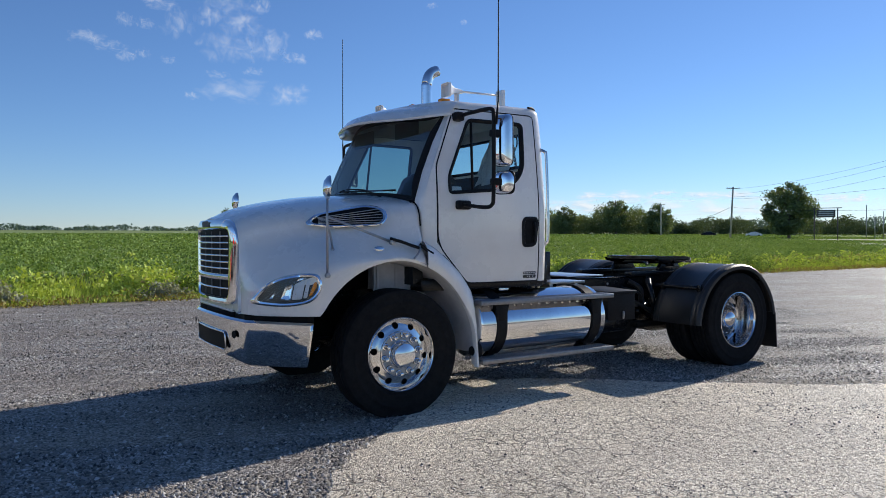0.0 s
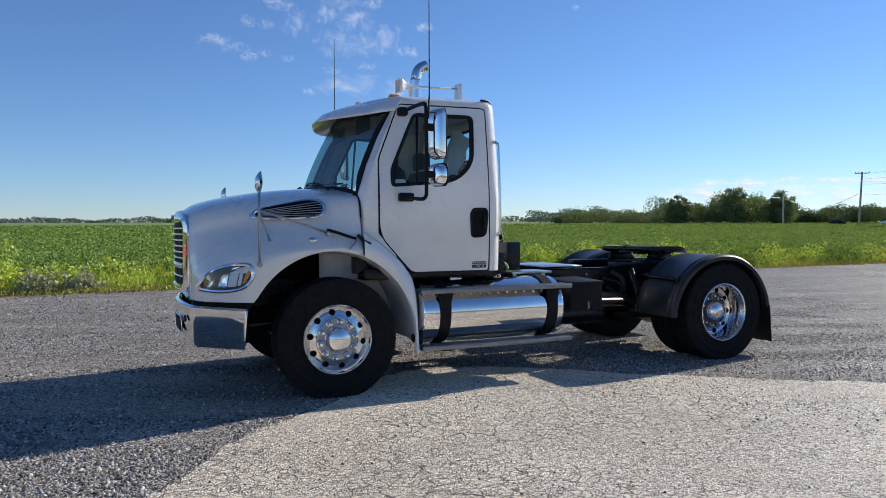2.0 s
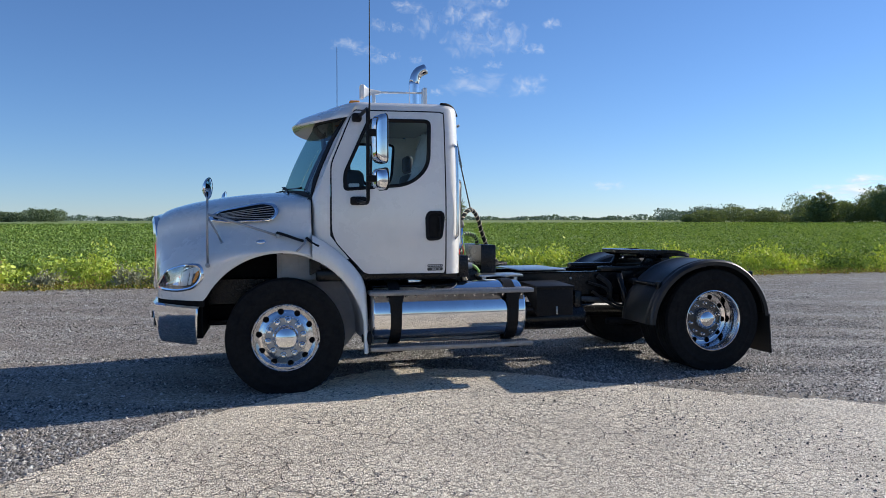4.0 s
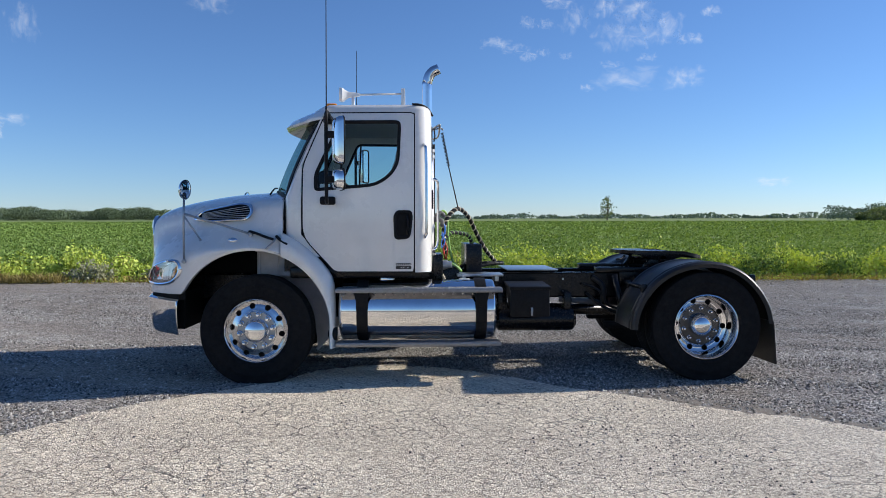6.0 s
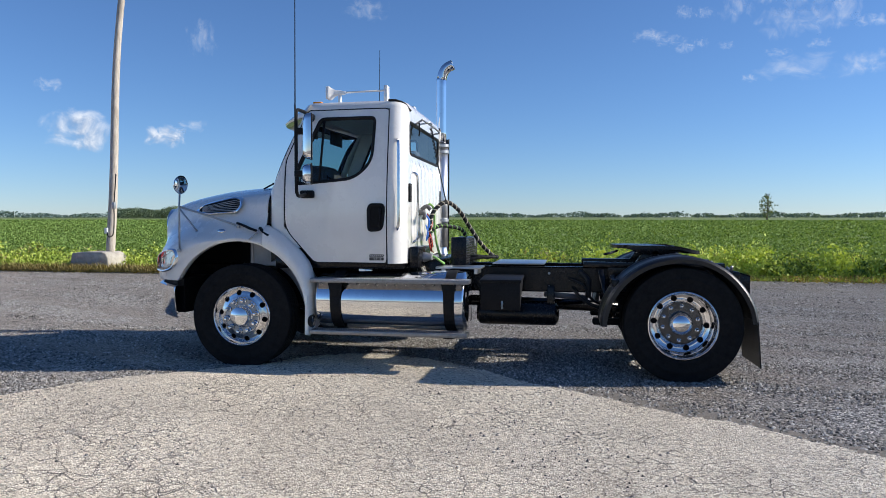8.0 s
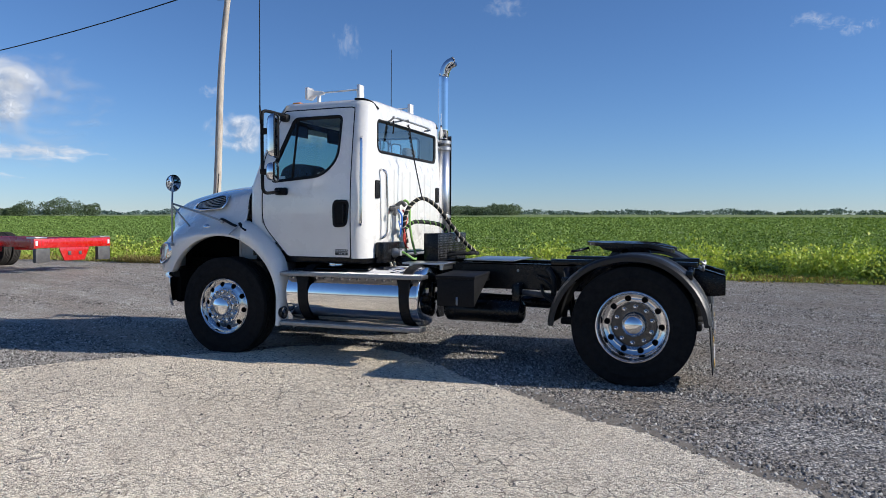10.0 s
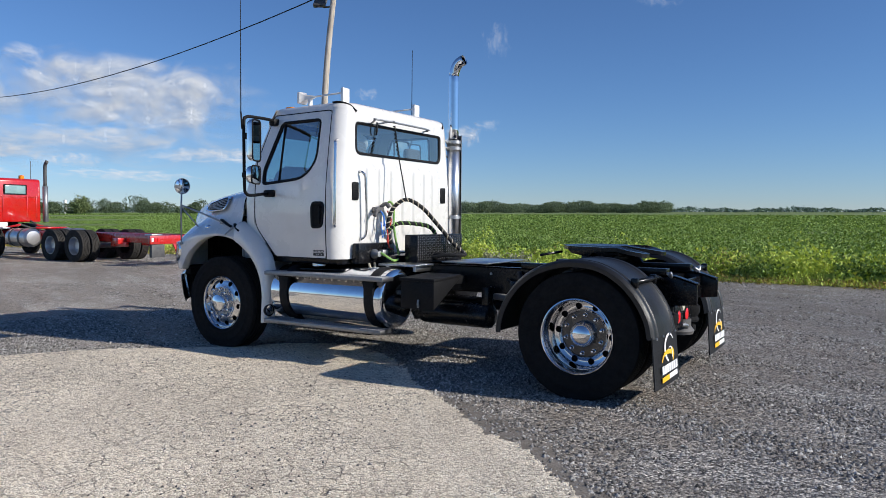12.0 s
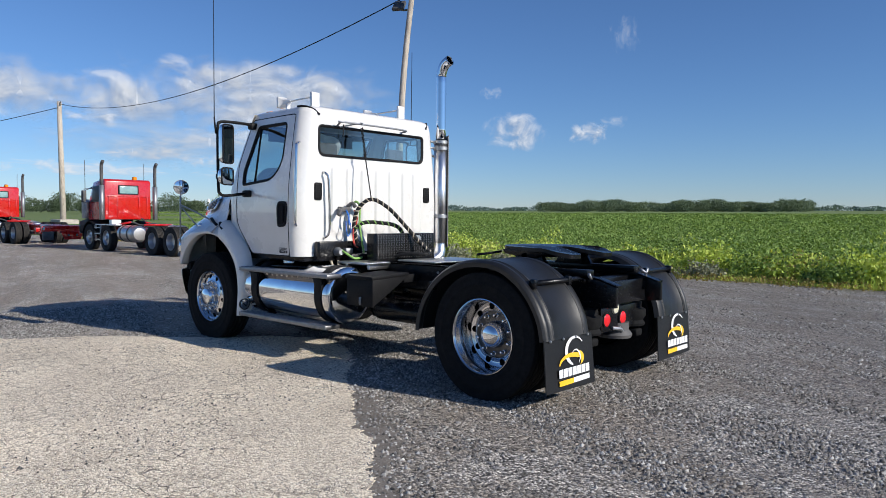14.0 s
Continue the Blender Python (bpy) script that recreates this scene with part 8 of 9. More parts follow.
def wire(a, b, sag, label, r=0.012):
    a, b = Vector(a), Vector(b)
    bm = bm_new()
    tube(bm, [a.lerp(b, k / 24) - Vector((0, 0, sag * 4 * (k / 24) * (1 - k / 24))) for k in range(25)], r, 5)
    ob = part("wire", bm, BLACKHOSE)
    tagged(ob, label=label, category="wire", group="overhead wires")


far_x, far_y = 8.03 + 72 * math.cos(radians(159.9)), -5.81 + 72 * math.sin(radians(159.9))
build_power_pole(far_x, far_y, 0.2, 11.1, "bare wooden pole standing behind the red trucks", arm=0.35, lean=-0.6, r=0.26)
bm = bm_new()
box(bm, far_x - 0.9, far_x + 1.4, far_y - 0.8, far_y + 0.8, 0.0, 0.95, 0.1)
tagged(part("concrete_block", bm, CONCRETE), label="pale concrete block at the foot of the far pole", category="concrete block")
wire((-10.65, 13.15, 9.62), (far_x - 0.5, far_y, 11.1), 1.75, "black cable hanging between the wooden poles", 0.022)
wire((far_x - 0.9, far_y, 10.8), (far_x - 34, far_y - 18, 6.0), 0.4, "thin cable leading down from the far pole", 0.03)


def polar(az, d, z=0.0):
    """A place d metres from the path's start, in the direction az."""
    x, y = -2.85 + d * math.cos(radians(az)), -6.38 + d * math.sin(radians(az))
    return x, y, field_z(y) + z


px, py, pz = polar(36.1, 150)
build_power_pole(px, py, pz, 10.3, "wooden power pole with a crossarm by the road", lean=0.5, az=-50, r=0.2)
qx, qy, qz = polar(41, 240)
build_power_pole(qx, qy, qz, 10.5, "far wooden power pole among the trees", az=-50, r=0.3)
ex, ey, ez = polar(20, 75)
for k, (dz, sag) in enumerate(((10.2, 0.9), (9.9, 1.1), (8.9, 1.2), (6.6, 0.8), (3.9, 0.5))):
    wire((px + 0.3 * k, py, pz + (9.9 - 0.9 * k if k < 3 else 8.6 - (k - 3) * 2.2)), (ex, ey, ez + dz), sag, "thin power wire along the road", 0.013)
wire((px, py, pz + 6.4), (qx, qy, qz + 4.6), 1.6, "thin power wire along the road", 0.03)


def build_sign(az, d, w, h, z):
    x, y, g = polar(az, d)
    root = empty("road_sign", (x, y, g), -62)
    bm = bm_new()
    box(bm, -w / 2, w / 2, -0.06, 0.06, z, z + h, 0.02)
    panel = part("sign_panel", bm, DARKMETAL, root, "grey-blue sign panel")
    for k in range(3):
        bm = bm_new()
        box(bm, -w * 0.4, w * 0.4, -0.075, -0.06, z + h * (0.2 + 0.25 * k), z + h * (0.33 + 0.25 * k), 0)
        part("print_bar", bm, LABELGREY, panel)
    for s in (-1, 1):
        bm = bm_new()
        tube(bm, [(s * w * 0.62, 0, -0.2), (s * w * 0.62, 0, z + h + 0.3)], 0.08, 8)
        part("post", bm, DARKMETAL, root)
    bm = bm_new()
    box(bm, -w * 0.75, w * 0.85, -0.05, 0.05, z + h + 0.2, z + h + 0.3, 0.01)
    part("top_bar", bm, DARKMETAL, root)
    tagged(root, label="framed road sign on two dark posts", category="road sign")


build_sign(29.85, 118, 2.4, 1.1, 3.8)
for az, d, h in ((27.4, 150, 6.5), (26.4, 155, 5.6), (25.2, 150, 6.0), (24.6, 148, 6.2), (26.9, 152, 5.0)):
    x, y, g = polar(az, d)
    bm = bm_new()
    tube(bm, [(x, y, g - 0.2), (x, y, g + h)], [0.10, 0.06], 8)
    tagged(part("flag_post", bm, STEEL), label="thin pale post by the road", category="post", group="posts by the road")


def build_far_car(az, d, mat, label):
    x, y, g = polar(az, d)
    root = empty("car", (x, y, g + 0.25), az - 90)
    bm = bm_new()
    prism(bm, [(-2.2, 0.3), (-2.15, 0.85), (-1.3, 1.0), (-0.7, 1.42), (0.8, 1.45), (1.5, 1.0), (2.2, 0.88), (2.25, 0.3)], -0.85, 0.85, bevel=0.08)
    part("body", bm, mat, root)
    for sx in (-1.35, 1.35):
        for sy in (-0.8, 0.8):
            bm = bm_new()
            lathe(bm, [(-0.1, 0.0), (-0.1, 0.33), (0.1, 0.33), (0.1, 0.0)], 16, Matrix.Translation((sx, sy, 0.33)))
            part("wheel", bm, RUBBER, root)
    tagged(root, label=label, category="car", group="cars on the road")


build_far_car(37.6, 235, BLACK, "dark car on the road beyond the field")
build_far_car(34.5, 225, WHITE, "white car on the road beyond the field")


def build_red_truck():
    """A red chassis-cab truck seen from behind; its origin lies under the rear end of its frame."""
    root = empty("red_truck", (-12.0, 7.75, 0.0))
    tagged(root, label="red chassis-cab truck with twin stacks and a bare frame", category="truck", group="red trucks")
    for s in (-1, 1):
        bm = bm_new()
        box(bm, -12.4, -0.05, s * 0.40, s * 0.48, 0.66, 0.94, 0.01)
        part("frame_rail", bm, RED, root)
        bm = bm_new()
        box(bm, -0.10, 0.02, s * 0.62 - 0.22, s * 0.62 + 0.22, 0.28, 0.66, 0.01)
        bmesh.ops.translate(bm, vec=(0, s * 0.42, 0), verts=bm.verts[:])
        part("mudflap", bm, DARKMETAL, root, "grey-black mudflap")
        bm = bm_new()
        box(bm, -0.35, 0.0, s * 1.08 - 0.16, s * 1.08 + 0.2, 0.93, 0.965, 0.008)
        part("tread_plate", bm, BRUSHED, root)
        bm = bm_new()
        box(bm, -3.0, -2.2, s * 0.5, s * 0.62, 0.52, 0.66, 0.02)
        box(bm, -2.7, -2.4, s * 0.45, s * 0.75, 0.60, 0.80, 0.02)
        part("spring_hanger", bm, RED, root)
        # stacks
        bm = bm_new()
        tube(bm, [(-9.95, s * 1.12, 1.25), (-9.95, s * 1.12, 2.65)], 0.10, 14)
        stack = part("exhaust_pipe", bm, STEEL, root, "grey exhaust stack with a curved tip")
        bm = bm_new()
        tube(bm, [(-9.95, s * 1.12, 2.6), (-9.95, s * 1.12, 3.3), (-9.92, s * 1.12, 3.5), (-9.80, s * 1.12, 3.62)], 0.065, 12, 3)
        part("tip", bm, DARKMETAL, stack)
        # tank
        bm = bm_new()
        lathe(bm, [(-0.70, 0.0), (-0.68, 0.24), (-0.60, 0.32), (0.60, 0.32), (0.68, 0.24), (0.70, 0.0)], 28, Matrix.Translation((-7.75, s * 0.90, 0.72)) @ pose(0, 0, 0, 0, 0, 90))
        tank = part("fuel_tank", bm, BRUSHED, root, "dull aluminium fuel tank")
        for x in (-8.1, -7.5):
            bm = bm_new()
            lathe(bm, [(-0.05, 0.322), (-0.05, 0.332), (0.05, 0.332), (0.05, 0.322)], 28, Matrix.Translation((x, s * 0.90, 0.72)) @ pose(0, 0, 0, 0, 0, 90), closed=True)
            part("strap", bm, DARKMETAL, tank)
        # wheels
        for x, twin in ((-4.1, 1), (-5.5, 1), (-9.4, 0), (-11.0, 0)):
            w = None
            bm = bm_new()
            lathe(bm, [(0.0, 0.0), (0.0, 0.11), (0.05, 0.13), (0.05, 0.24), (-0.05, 0.27), (-0.12, 0.29), (-0.12, 0.30), (0.1, 0.29)] if twin else
                  [(-0.16, 0.0), (-0.15, 0.09), (-0.08, 0.11), (-0.08, 0.16), (-0.03, 0.25), (-0.12, 0.29), (-0.12, 0.30), (0.1, 0.29)], 32)
            w = part("wheel", bm, BRUSHED, root, "dull alloy truck wheel", at=pose(x, s * 1.08, 0.515, 0, 0, 0 if s < 0 else 180))
            bm = bm_new()
            tyre_mesh(bm)
            part("tyre", bm, TREAD, w)
            if twin:
                bm = bm_new()
                tyre_mesh(bm)
                bmesh.ops.translate(bm, vec=(0, 0.33, 0), verts=bm.verts[:])
                part("inner_tyre", bm, TREAD, w)
        # front fenders and steps
        bm = bm_new()
        rows = []
        for k in range(13):
            a = radians(190 - k * 15)
            rows.append([(-11.0 + 0.68 * math.cos(a), s * 1.22, 0.52 + 0.66 * math.sin(a)), (-11.0 + 0.68 * math.cos(a), s * 0.85, 0.54 + 0.68 * math.sin(a))])
        loft(bm, rows)
        thicken(bm, 0.02)
        part("front_fender", bm, PLASTIC, root, "black front fender")
        # air cleaner beside the cab, a ladder between the front axles
        bm = bm_new()
        lathe(bm, [(1.28, 0.0), (1.28, 0.15), (1.34, 0.17), (2.02, 0.17), (2.06, 0.10), (2.10, 0.0)], 20, Matrix.Translation((-11.75, s * 1.02, 0)) @ pose(0, 0, 0, 90, 0, 0))
        part("air_cleaner", bm, STEEL, root, "bright air cleaner canister")
        bm = bm_new()
        for z in (0.42, 0.66, 0.90):
            box(bm, -10.45, -9.95, s * 1.10, s * 1.22, z, z + 0.04, 0.008)
        box(bm, -10.47, -10.43, s * 1.12, s * 1.20, 0.38, 1.02, 0.006)
        box(bm, -9.97, -9.93, s * 1.12, s * 1.20, 0.38, 1.02, 0.006)
        part("ladder", bm, BRUSHED, root, "aluminium cab ladder")
        bm = bm_new()
        tube(bm, [(-11.25, s * 1.30, 2.42), (-11.1, s * 0.97, 2.62)], 0.018, 6)
        tube(bm, [(-11.25, s * 1.30, 2.00), (-11.1, s * 0.97, 1.95)], 0.018, 6)
        tube(bm, [(-11.25, s * 1.22, 1.98), (-11.25, s * 1.22, 2.46)], 0.014, 6)
        part("mirror_arm", bm, CHROME, root)
        bm = bm_new()
        box(bm, -10.4, -8.5, s * 0.95, s * 1.20, 1.02, 1.07, 0.01)
        part("step", bm, BRUSHED, root)
        # mirrors and aerials
        bm = bm_new()
        box(bm, -11.3, -11.22, s * 1.30 - 0.10, s * 1.30 + 0.10, 1.95, 2.45, 0.03)
        part("mirror", bm, DARKMETAL, root)
        bm = bm_new()
        tube(bm, [(-11.25, s * 1.3, 2.5), (-11.3, s * 0.95, 2.55)], 0.02, 6)
        tube(bm, [(-11.25, s * 1.25, 2.5), (-11.25, s * 1.26, 3.7)], 0.012, 5)
        part("aerial", bm, DARKMETAL, root)
    for x in (-0.9, -3.4, -4.8, -6.6, -8.6):
        bm = bm_new()
        box(bm, x - 0.07, x + 0.07, -0.42, 0.42, 0.68, 0.90, 0.01)
        part("crossmember", bm, RED, root)
    bm = bm_new()
    box(bm, -0.12, 0.0, -1.30, 1.30, 0.67, 0.925, 0.012)
    bar = part("rear_crossbar", bm, RED, root, "bright red rear crossbar")
    bm = bm_new()
    prism(bm, [(-0.52, 0.67), (-0.40, 0.42), (-0.34, 0.30), (0.34, 0.30), (0.40, 0.42), (0.52, 0.67)], -0.03, 0.01, "x", bevel=0.008)
    part("hitch_plate", bm, RED, bar)
    for y in (-0.18, 0.18):
        bm = bm_new()
        box(bm, 0.01, 0.03, y - 0.05, y + 0.05, 0.46, 0.56, 0.01)
        part("hook", bm, DARKMETAL, bar)
    for s in (-1, 1):
        for k in range(3):
            bm = bm_new()
            y = s * (1.22 - 0.10 * k)
            box(bm, 0.0, 0.012, y - 0.035, y + 0.035, 0.74, 0.86, 0.006)
            part("reflector", bm, WHITEPRINT if k == 0 else REDLENS, bar)
    # axles
    for x in (-4.1, -5.5, -9.4, -11.0):
        bm = bm_new()
        tube(bm, [(x, -0.95, 0.515), (x, 0.95, 0.515)], 0.09, 10)
        part("axle", bm, DARKMETAL, root)
    # cab
    bm = bm_new()
    prism(bm, [(-11.65, 1.22), (-11.65, 1.95), (-11.15, 2.80), (-10.15, 2.93), (-10.02, 2.86), (-10.0, 1.25)], -0.97, 0.97, bevel=0.06)
    cabin = part("cab", bm, RED, root, "red cab with a single rear window")
    bm = bm_new()
    box(bm, -10.005, -9.985, -0.42, 0.42, 2.30, 2.68, 0.03, 3)
    win = part("rear_window", bm, PLASTIC, cabin, "rear window in a black rubber frame")
    bm = bm_new()
    box(bm, -9.99, -9.98, -0.38, 0.38, 2.335, 2.645, 0.02, 2)
    part("pane", bm, TEAL, win, "pale greenish window glass")
    for y in (-0.80, -0.45, 0.45, 0.80):
        bm = bm_new()
        box(bm, -10.005, -9.985, y - 0.02, y + 0.02, 1.35, 2.25, 0.008)
        part("rib", bm, RED, cabin)
    bm = bm_new()
    box(bm, -10.005, -9.985, -0.92, 0.92, 2.20, 2.235, 0.008)
    part("rib", bm, RED, cabin)
    for y in (-0.75, -0.35, 0.0, 0.35, 0.75):
        bm = bm_new()
        box(bm, -10.95, -10.80, y - 0.05, y + 0.05, 2.84, 2.93, 0.02)
        part("roof_lamp", bm, DARKMETAL, cabin)
    bm = bm_new()
    lathe(bm, [(0.0, 0.09), (0.05, 0.10), (0.17, 0.095), (0.19, 0.0)], 16, Matrix.Translation((-10.35, 0.42, 2.88)) @ pose(0, 0, 0, 90, 0, 0))
    part("beacon", bm, AMBER, cabin, "amber roof beacon")
    bm = bm_new()
    prism(bm, [(-12.75, 0.62), (-12.75, 1.16), (-11.9, 1.30), (-11.6, 1.42), (-11.6, 0.9)], -0.95, 0.95, bevel=0.08)
    part("hood", bm, PLASTIC, root, "low black front bodywork")
    for s in (-1, 1):
        bm = bm_new()
        prism(bm, [(-11.35, 1.98), (-11.10, 2.62), (-10.55, 2.66), (-10.50, 1.98)], s * 0.965, s * 0.985, bevel=0.004)
        part("side_window", bm, STICKER, cabin)
    # clutter behind the cab
    bm = bm_new()
    tube(bm, [(-9.6, -0.5, 1.02), (-9.3, -0.2, 1.15), (-9.0, 0.1, 1.02), (-8.6, 0.4, 1.1), (-8.3, 0.5, 1.0)], 0.035, 8, 4)
    tube(bm, [(-9.7, 0.4, 1.3), (-9.3, 0.5, 1.1), (-8.8, 0.3, 1.0), (-8.2, -0.2, 1.0)], 0.03, 8, 4)
    part("hoses", bm, DARKMETAL, root)
    bm = bm_new()
    box(bm, -9.7, -9.45, -0.95, -0.55, 1.0, 1.25, 0.03)
    part("white_tank", bm, WHITE, root)
    for a, b in (((-9.4, -0.9, 1.0), (-8.7, -0.5, 1.16)), ((-8.9, 0.9, 1.0), (-8.9, 0.2, 1.14)), ((-8.2, 0.95, 1.05), (-8.2, -0.2, 1.05))):
        bm = bm_new()
        tube(bm, [a, b], 0.04, 8)
        part("brace", bm, RED, root)
    return root


TEAL = speckled("pale_green_window", (0.22, 0.36, 0.36), (0.30, 0.45, 0.44), 4, 0.15)
red = build_red_truck()
second = copy_thing(red, pose(-26.6, 7.25, 0.0))
second["label"] = "red chassis-cab truck parked ahead of its twin"
# a white tower and silo heads over the far wood
for az, h, w in ((149.2, 7.5, 1.2), (149.9, 7.0, 1.0)):
    x, y = 5.8 + 520 * math.cos(radians(az)), -7.3 + 520 * math.sin(radians(az))
    bm = bm_new()
    lathe(bm, [(0.0, w), (h + 1.5, w), (h + 2.0, w * 0.7), (h + 2.4, 0.0)], 16, Matrix.Translation((x, y, field_z(y))) @ pose(0, 0, 0, 90, 0, 0))
    tagged(part("silo", bm, WHITE), label="small white silo showing over far trees", category="silo", group="far silos")


# ---- clouds ----
def make_cloud(name, scale, lo, hi, grey, stretch, white=0.8, most=1.0, slant=0.0, swing=1.7, detail=5):
    """Cloud vapour on glowing sheets: ragged, see-through edges, sunlit side and grey self-shade painted into the
    colour.
    """
    m = Mat(name)
    t = m.t
    t.nodes.remove(m.b)
    uv = m.coords("UV")
    mp = m.node("Mapping")
    mp.inputs["Scale"].default_value = (stretch, 1.0, 1.0)
    mp.inputs["Rotation"].default_value = (0, 0, radians(slant))
    m.link(uv, mp.inputs["Vector"])
    oi = m.node("ObjectInfo")
    off = m.node("CombineXYZ")
    m.link(m.math("MULTIPLY", oi.outputs["Random"], 37.0), off.inputs[0])
    m.link(m.math("MULTIPLY", oi.outputs["Random"], 91.0), off.inputs[1])

    def moved(a, b):
        n = m.node("VectorMath")
        n.operation = "ADD"
        m.link(a, n.inputs[0])
        if isinstance(b, tuple):
            n.inputs[1].default_value = b
        else:
            m.link(b, n.inputs[1])
        return n.outputs[0]
    at = moved(mp.outputs[0], off.outputs[0])
    n = m.noise(scale, detail, 0.55, at, 0.5)
    sunward = m.noise(scale, 5, 0.55, moved(at, (0.16 / scale, 0.22 / scale, 0)), 0.5)
    sep = m.node("SeparateXYZ")
    m.link(uv, sep.inputs[0])

    def hump(s):
        a = m.math("SUBTRACT", s, 0.5)
        return m.math("SUBTRACT", 1.0, m.math("MULTIPLY", m.math("MULTIPLY", a, a), 4.0))
    fall = m.math("MAXIMUM", m.math("MULTIPLY", hump(sep.outputs[0]), hump(sep.outputs[1])), 0.0)
    wide = m.math("ADD", m.math("MULTIPLY", m.math("SUBTRACT", n, 0.5), swing), 0.5)
    body = m.math("ADD", wide, m.math("SUBTRACT", m.math("POWER", fall, 0.5), 1.0))
    alpha = m.node("MapRange")
    alpha.interpolation_type = "SMOOTHSTEP"
    alpha.inputs["From Min"].default_value = lo
    alpha.inputs["From Max"].default_value = hi
    alpha.inputs["To Max"].default_value = most
    m.link(body, alpha.inputs["Value"])
    # painted sunlight: brighter towards the sun and the top, grey below
    lit = m.math("ADD", m.math("MULTIPLY", m.math("SUBTRACT", n, sunward), 2.6), m.math("ADD", m.math("MULTIPLY", sep.outputs[1], 0.45), 0.30))
    col = m.ramp(lit, [(0.15, grey), (0.80, (white, white * 1.0, white * 1.01))])
    # the sheet glows by itself, no light falls on it
    em = m.node("Emission", Strength=1.0)
    m.link(col, em.inputs["Color"])
    tr = m.node("BsdfTransparent")
    mix = m.node("MixShader")
    m.link(alpha.outputs["Result"], mix.inputs[0])
    m.link(tr.outputs[0], mix.inputs[1])
    m.link(em.outputs[0], mix.inputs[2])
    m.link(mix.outputs[0], t.nodes["Material Output"].inputs["Surface"])
    return m.m


def build_cloud(az, el, w, h, mat, label):
    n, k = 12, 5
    R = 3600
    vs, fs, uv = [], [], []
    for j in range(k + 1):
        for i in range(n + 1):
            a, e = radians(az + w * (0.5 - i / n)), radians(el + h * (j / k - 0.5))
            vs.append((2 + R * math.cos(a) * math.cos(e), -7 + R * math.sin(a) * math.cos(e), 1.45 + R * math.sin(e)))
            uv.append((i / n, j / k))
    for j in range(k):
        for i in range(n):
            fs.append((j * (n + 1) + i, j * (n + 1) + i + 1, (j + 1) * (n + 1) + i + 1, (j + 1) * (n + 1) + i))
    ob = raw("backdrop", vs, fs, mat)
    layer = ob.data.uv_layers.new(name="UVMap")
    for p in ob.data.polygons:
        for li in p.loop_indices:
            layer.data[li].uv = uv[ob.data.loops[li].vertex_index]
    ob.visible_shadow = False
    tagged(ob, label=label, category="cloud", group="clouds", kind="structure")


PUFF = make_cloud("small_cloud", 2.4, 0.12, 1.0, (0.50, 0.62, 0.80), 1.8, 0.78, 0.45, 24, 1.35, 4)
WISP = make_cloud("thin_cloud", 3.4, 0.16, 1.0, (0.50, 0.62, 0.80), 1.8, 0.76, 0.30, 24, 1.35)
STREAK = make_cloud("streaky_cloud", 2.4, 0.07, 0.82, (0.60, 0.66, 0.75), 3.0, 0.80, 0.8)
CUMULUS = make_cloud("heaped_cloud", 1.9, 0.08, 0.80, (0.30, 0.36, 0.47), 1.6, 0.84, 0.94, 0, 1.6, 5)
for az, el, w, h in ((79.1, 16.9, 2.8, 1.1), (75.8, 16.2, 2.0, 1.5), (72.1, 17.2, 1.9, 1.4), (73.4, 15.9, 3.6, 2.0), (71.0, 14.5, 2.8, 2.5), (69.4, 13.7, 2.0, 1.0), (68.0, 15.5, 1.6, 0.9),
                     (73.9, 11.1, 6.2, 1.9), (69.9, 11.0, 3.4, 1.9), (77.0, 10.6, 1.2, 0.7), (84.0, 14.1, 2.6, 1.1), (81.5, 13.0, 1.6, 0.8), (58.7, 17.8, 1.0, 0.5), (56.2, 16.6, 0.7, 0.5),
                     (120.8, 6.6, 2.2, 1.5), (118.9, 7.3, 2.5, 1.0), (128.4, 9.6, 2.0, 1.0), (63.6, 3.2, 3.2, 0.8)):
    build_cloud(az, el, w * 1.25, h * 1.2, PUFF, "small white puff of cloud")
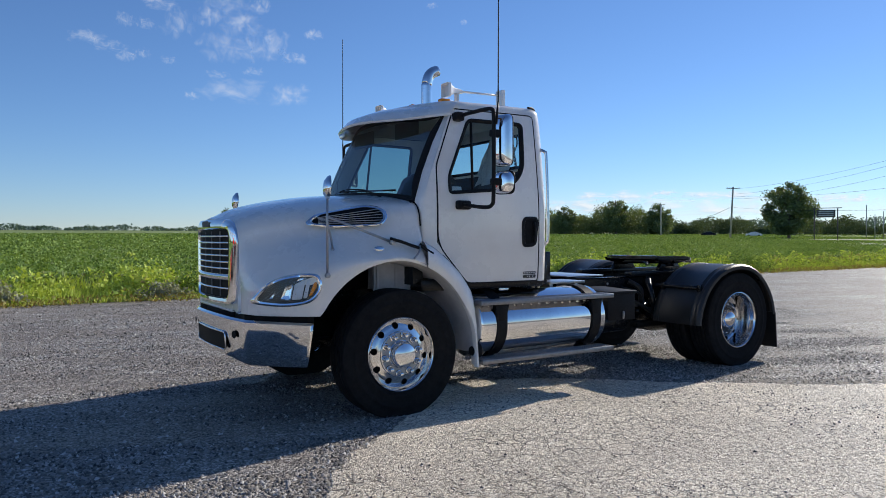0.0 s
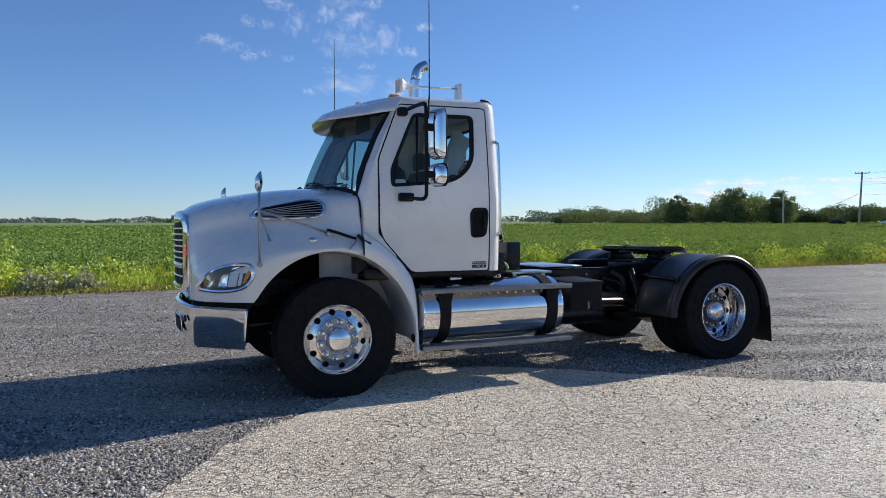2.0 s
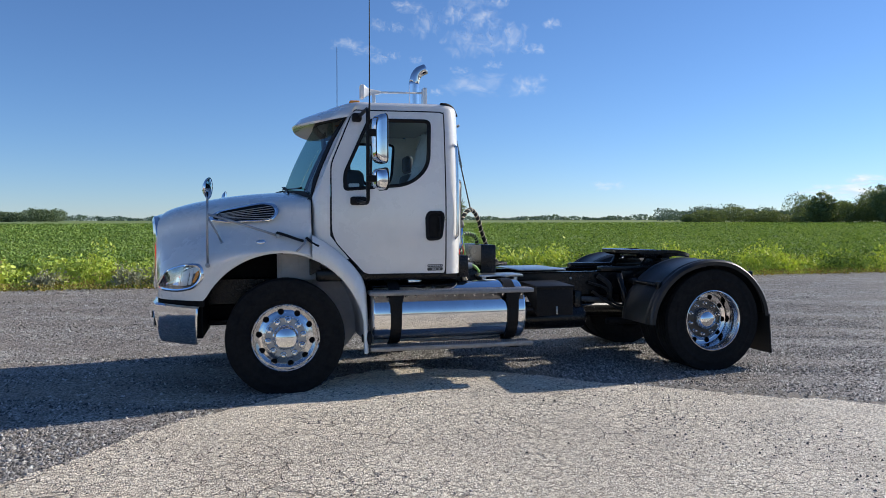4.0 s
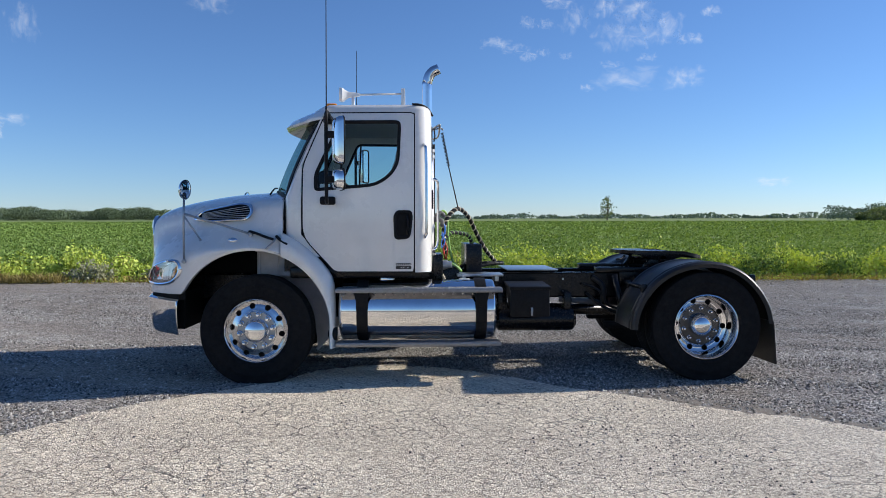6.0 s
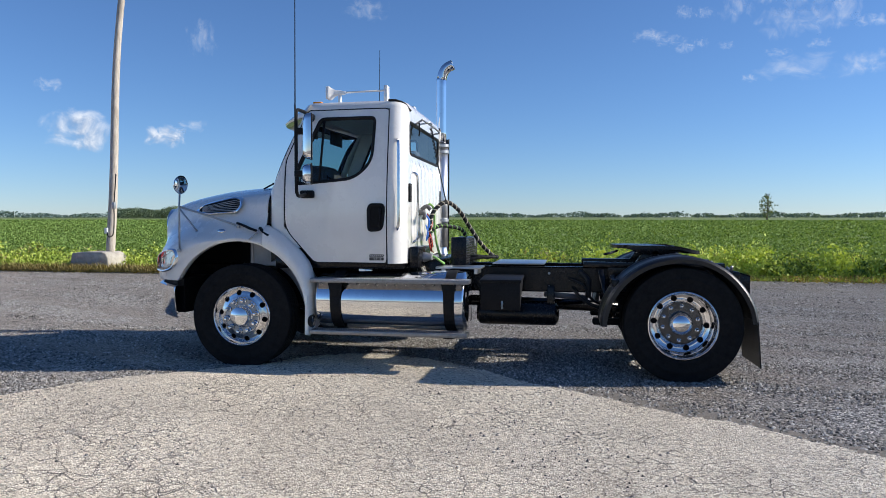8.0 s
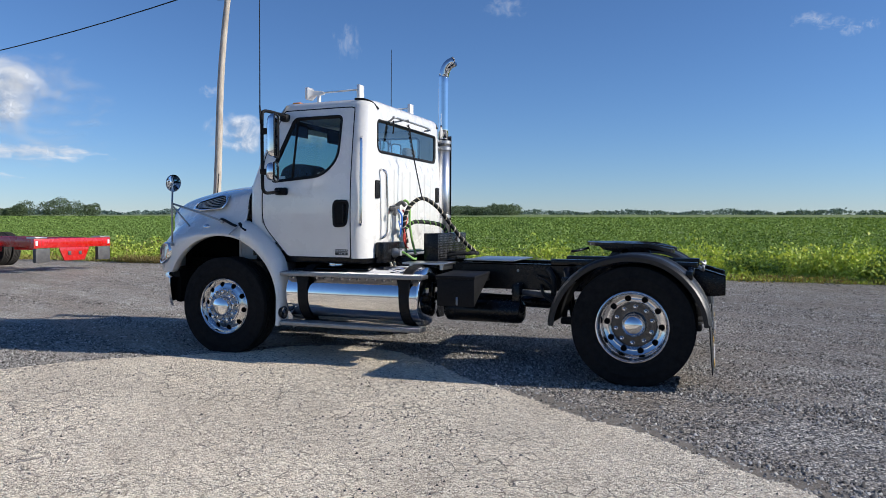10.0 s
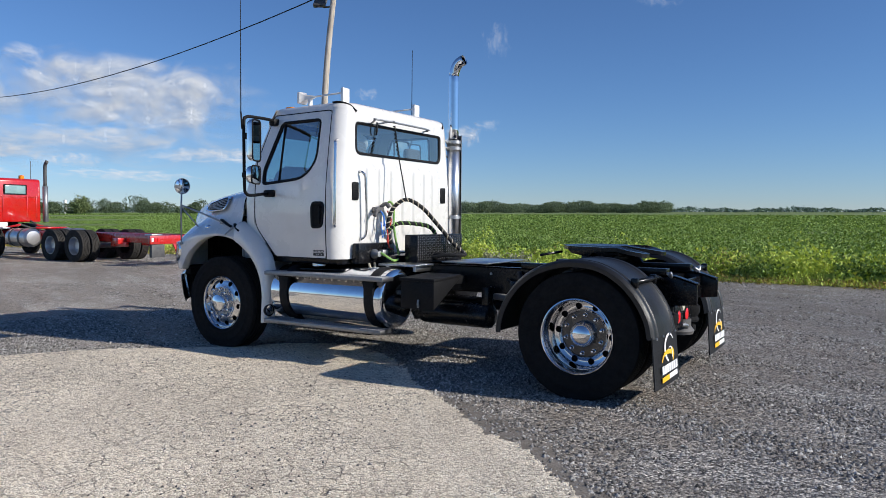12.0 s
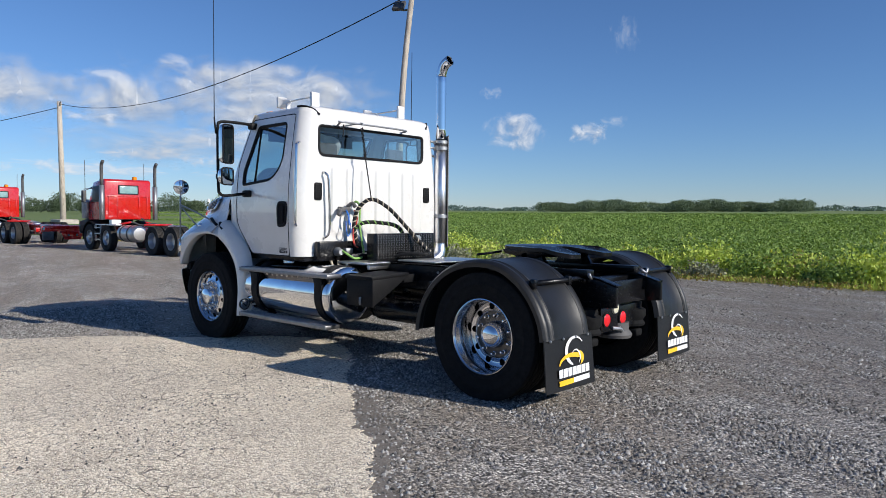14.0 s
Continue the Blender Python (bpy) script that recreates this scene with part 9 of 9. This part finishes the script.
for az, el, w, h in ((74.7, 17.1, 4.0, 2.4), (75.0, 14.2, 3.6, 2.4), (73.1, 14.2, 4.4, 2.2), (82.6, 13.6, 2.4, 0.9), (80.4, 13.3, 1.2, 0.8), (81.5, 15.5, 1.4, 1.1), (80.1, 15.4, 1.6, 0.8), (78.0, 15.6, 2.4, 2.2),
                     (75.2, 12.2, 1.8, 0.7), (72.5, 12.6, 1.8, 0.7), (78.6, 13.0, 1.2, 0.6), (105.9, 16.4, 3.4, 1.9), (118.2, 13.6, 2.2, 2.8)):
    build_cloud(az, el, w * 1.4, h * 1.3, WISP, "thin white cloud wisp")
for az, el, w, h in ((43.9, 3.2, 10.5, 1.1), (41.0, 3.4, 2.0, 0.5), (36.6, 3.1, 10.0, 0.9), (35.0, 2.2, 22.0, 1.9), (46.0, 2.4, 13.0, 1.4), (29.2, 2.7, 6.0, 0.8), (154.4, 4.4, 8.0, 1.2), (150.0, 4.0, 6.0, 1.3),
                     (148.0, 5.6, 14.0, 1.8), (140.0, 4.6, 12.0, 1.4), (158.0, 3.2, 14.0, 1.4), (146.0, 3.0, 12.0, 1.0)):
    build_cloud(az, el, w, h, STREAK, "low streak of white cloud over the horizon")
BANK = make_cloud("cloud_bank", 2.4, 0.04, 1.0, (0.28, 0.36, 0.50), 2.6, 0.60, 0.85, 0, 1.3, 4)
for az, el, w, h in ((147.0, 9.1, 26, 6.4), (155.0, 7.8, 22, 4.4), (166.0, 8.6, 22, 5.8), (150.0, 5.0, 32, 4.0), (143.0, 7.6, 18, 4.6)):
    build_cloud(az, el, w, h, BANK, "long bank of heaped white and grey cloud")
for az, el, w, h in ((156.5, 8.7, 7.5, 4.6), (150.9, 10.0, 7.5, 3.8), (146.5, 9.5, 13.0, 4.8), (141.8, 9.0, 9.0, 4.0), (147.5, 7.3, 9.0, 2.6), (126.5, 6.7, 6.0, 3.6), (120.6, 6.5, 3.6, 2.2), (143.3, 7.7, 9.5, 3.6), (157.5, 6.9, 6.0, 1.8), (164.0, 8.0, 12.0, 4.4)):
    build_cloud(az, el, w, h, CUMULUS, "heaped white cloud with grey undersides")
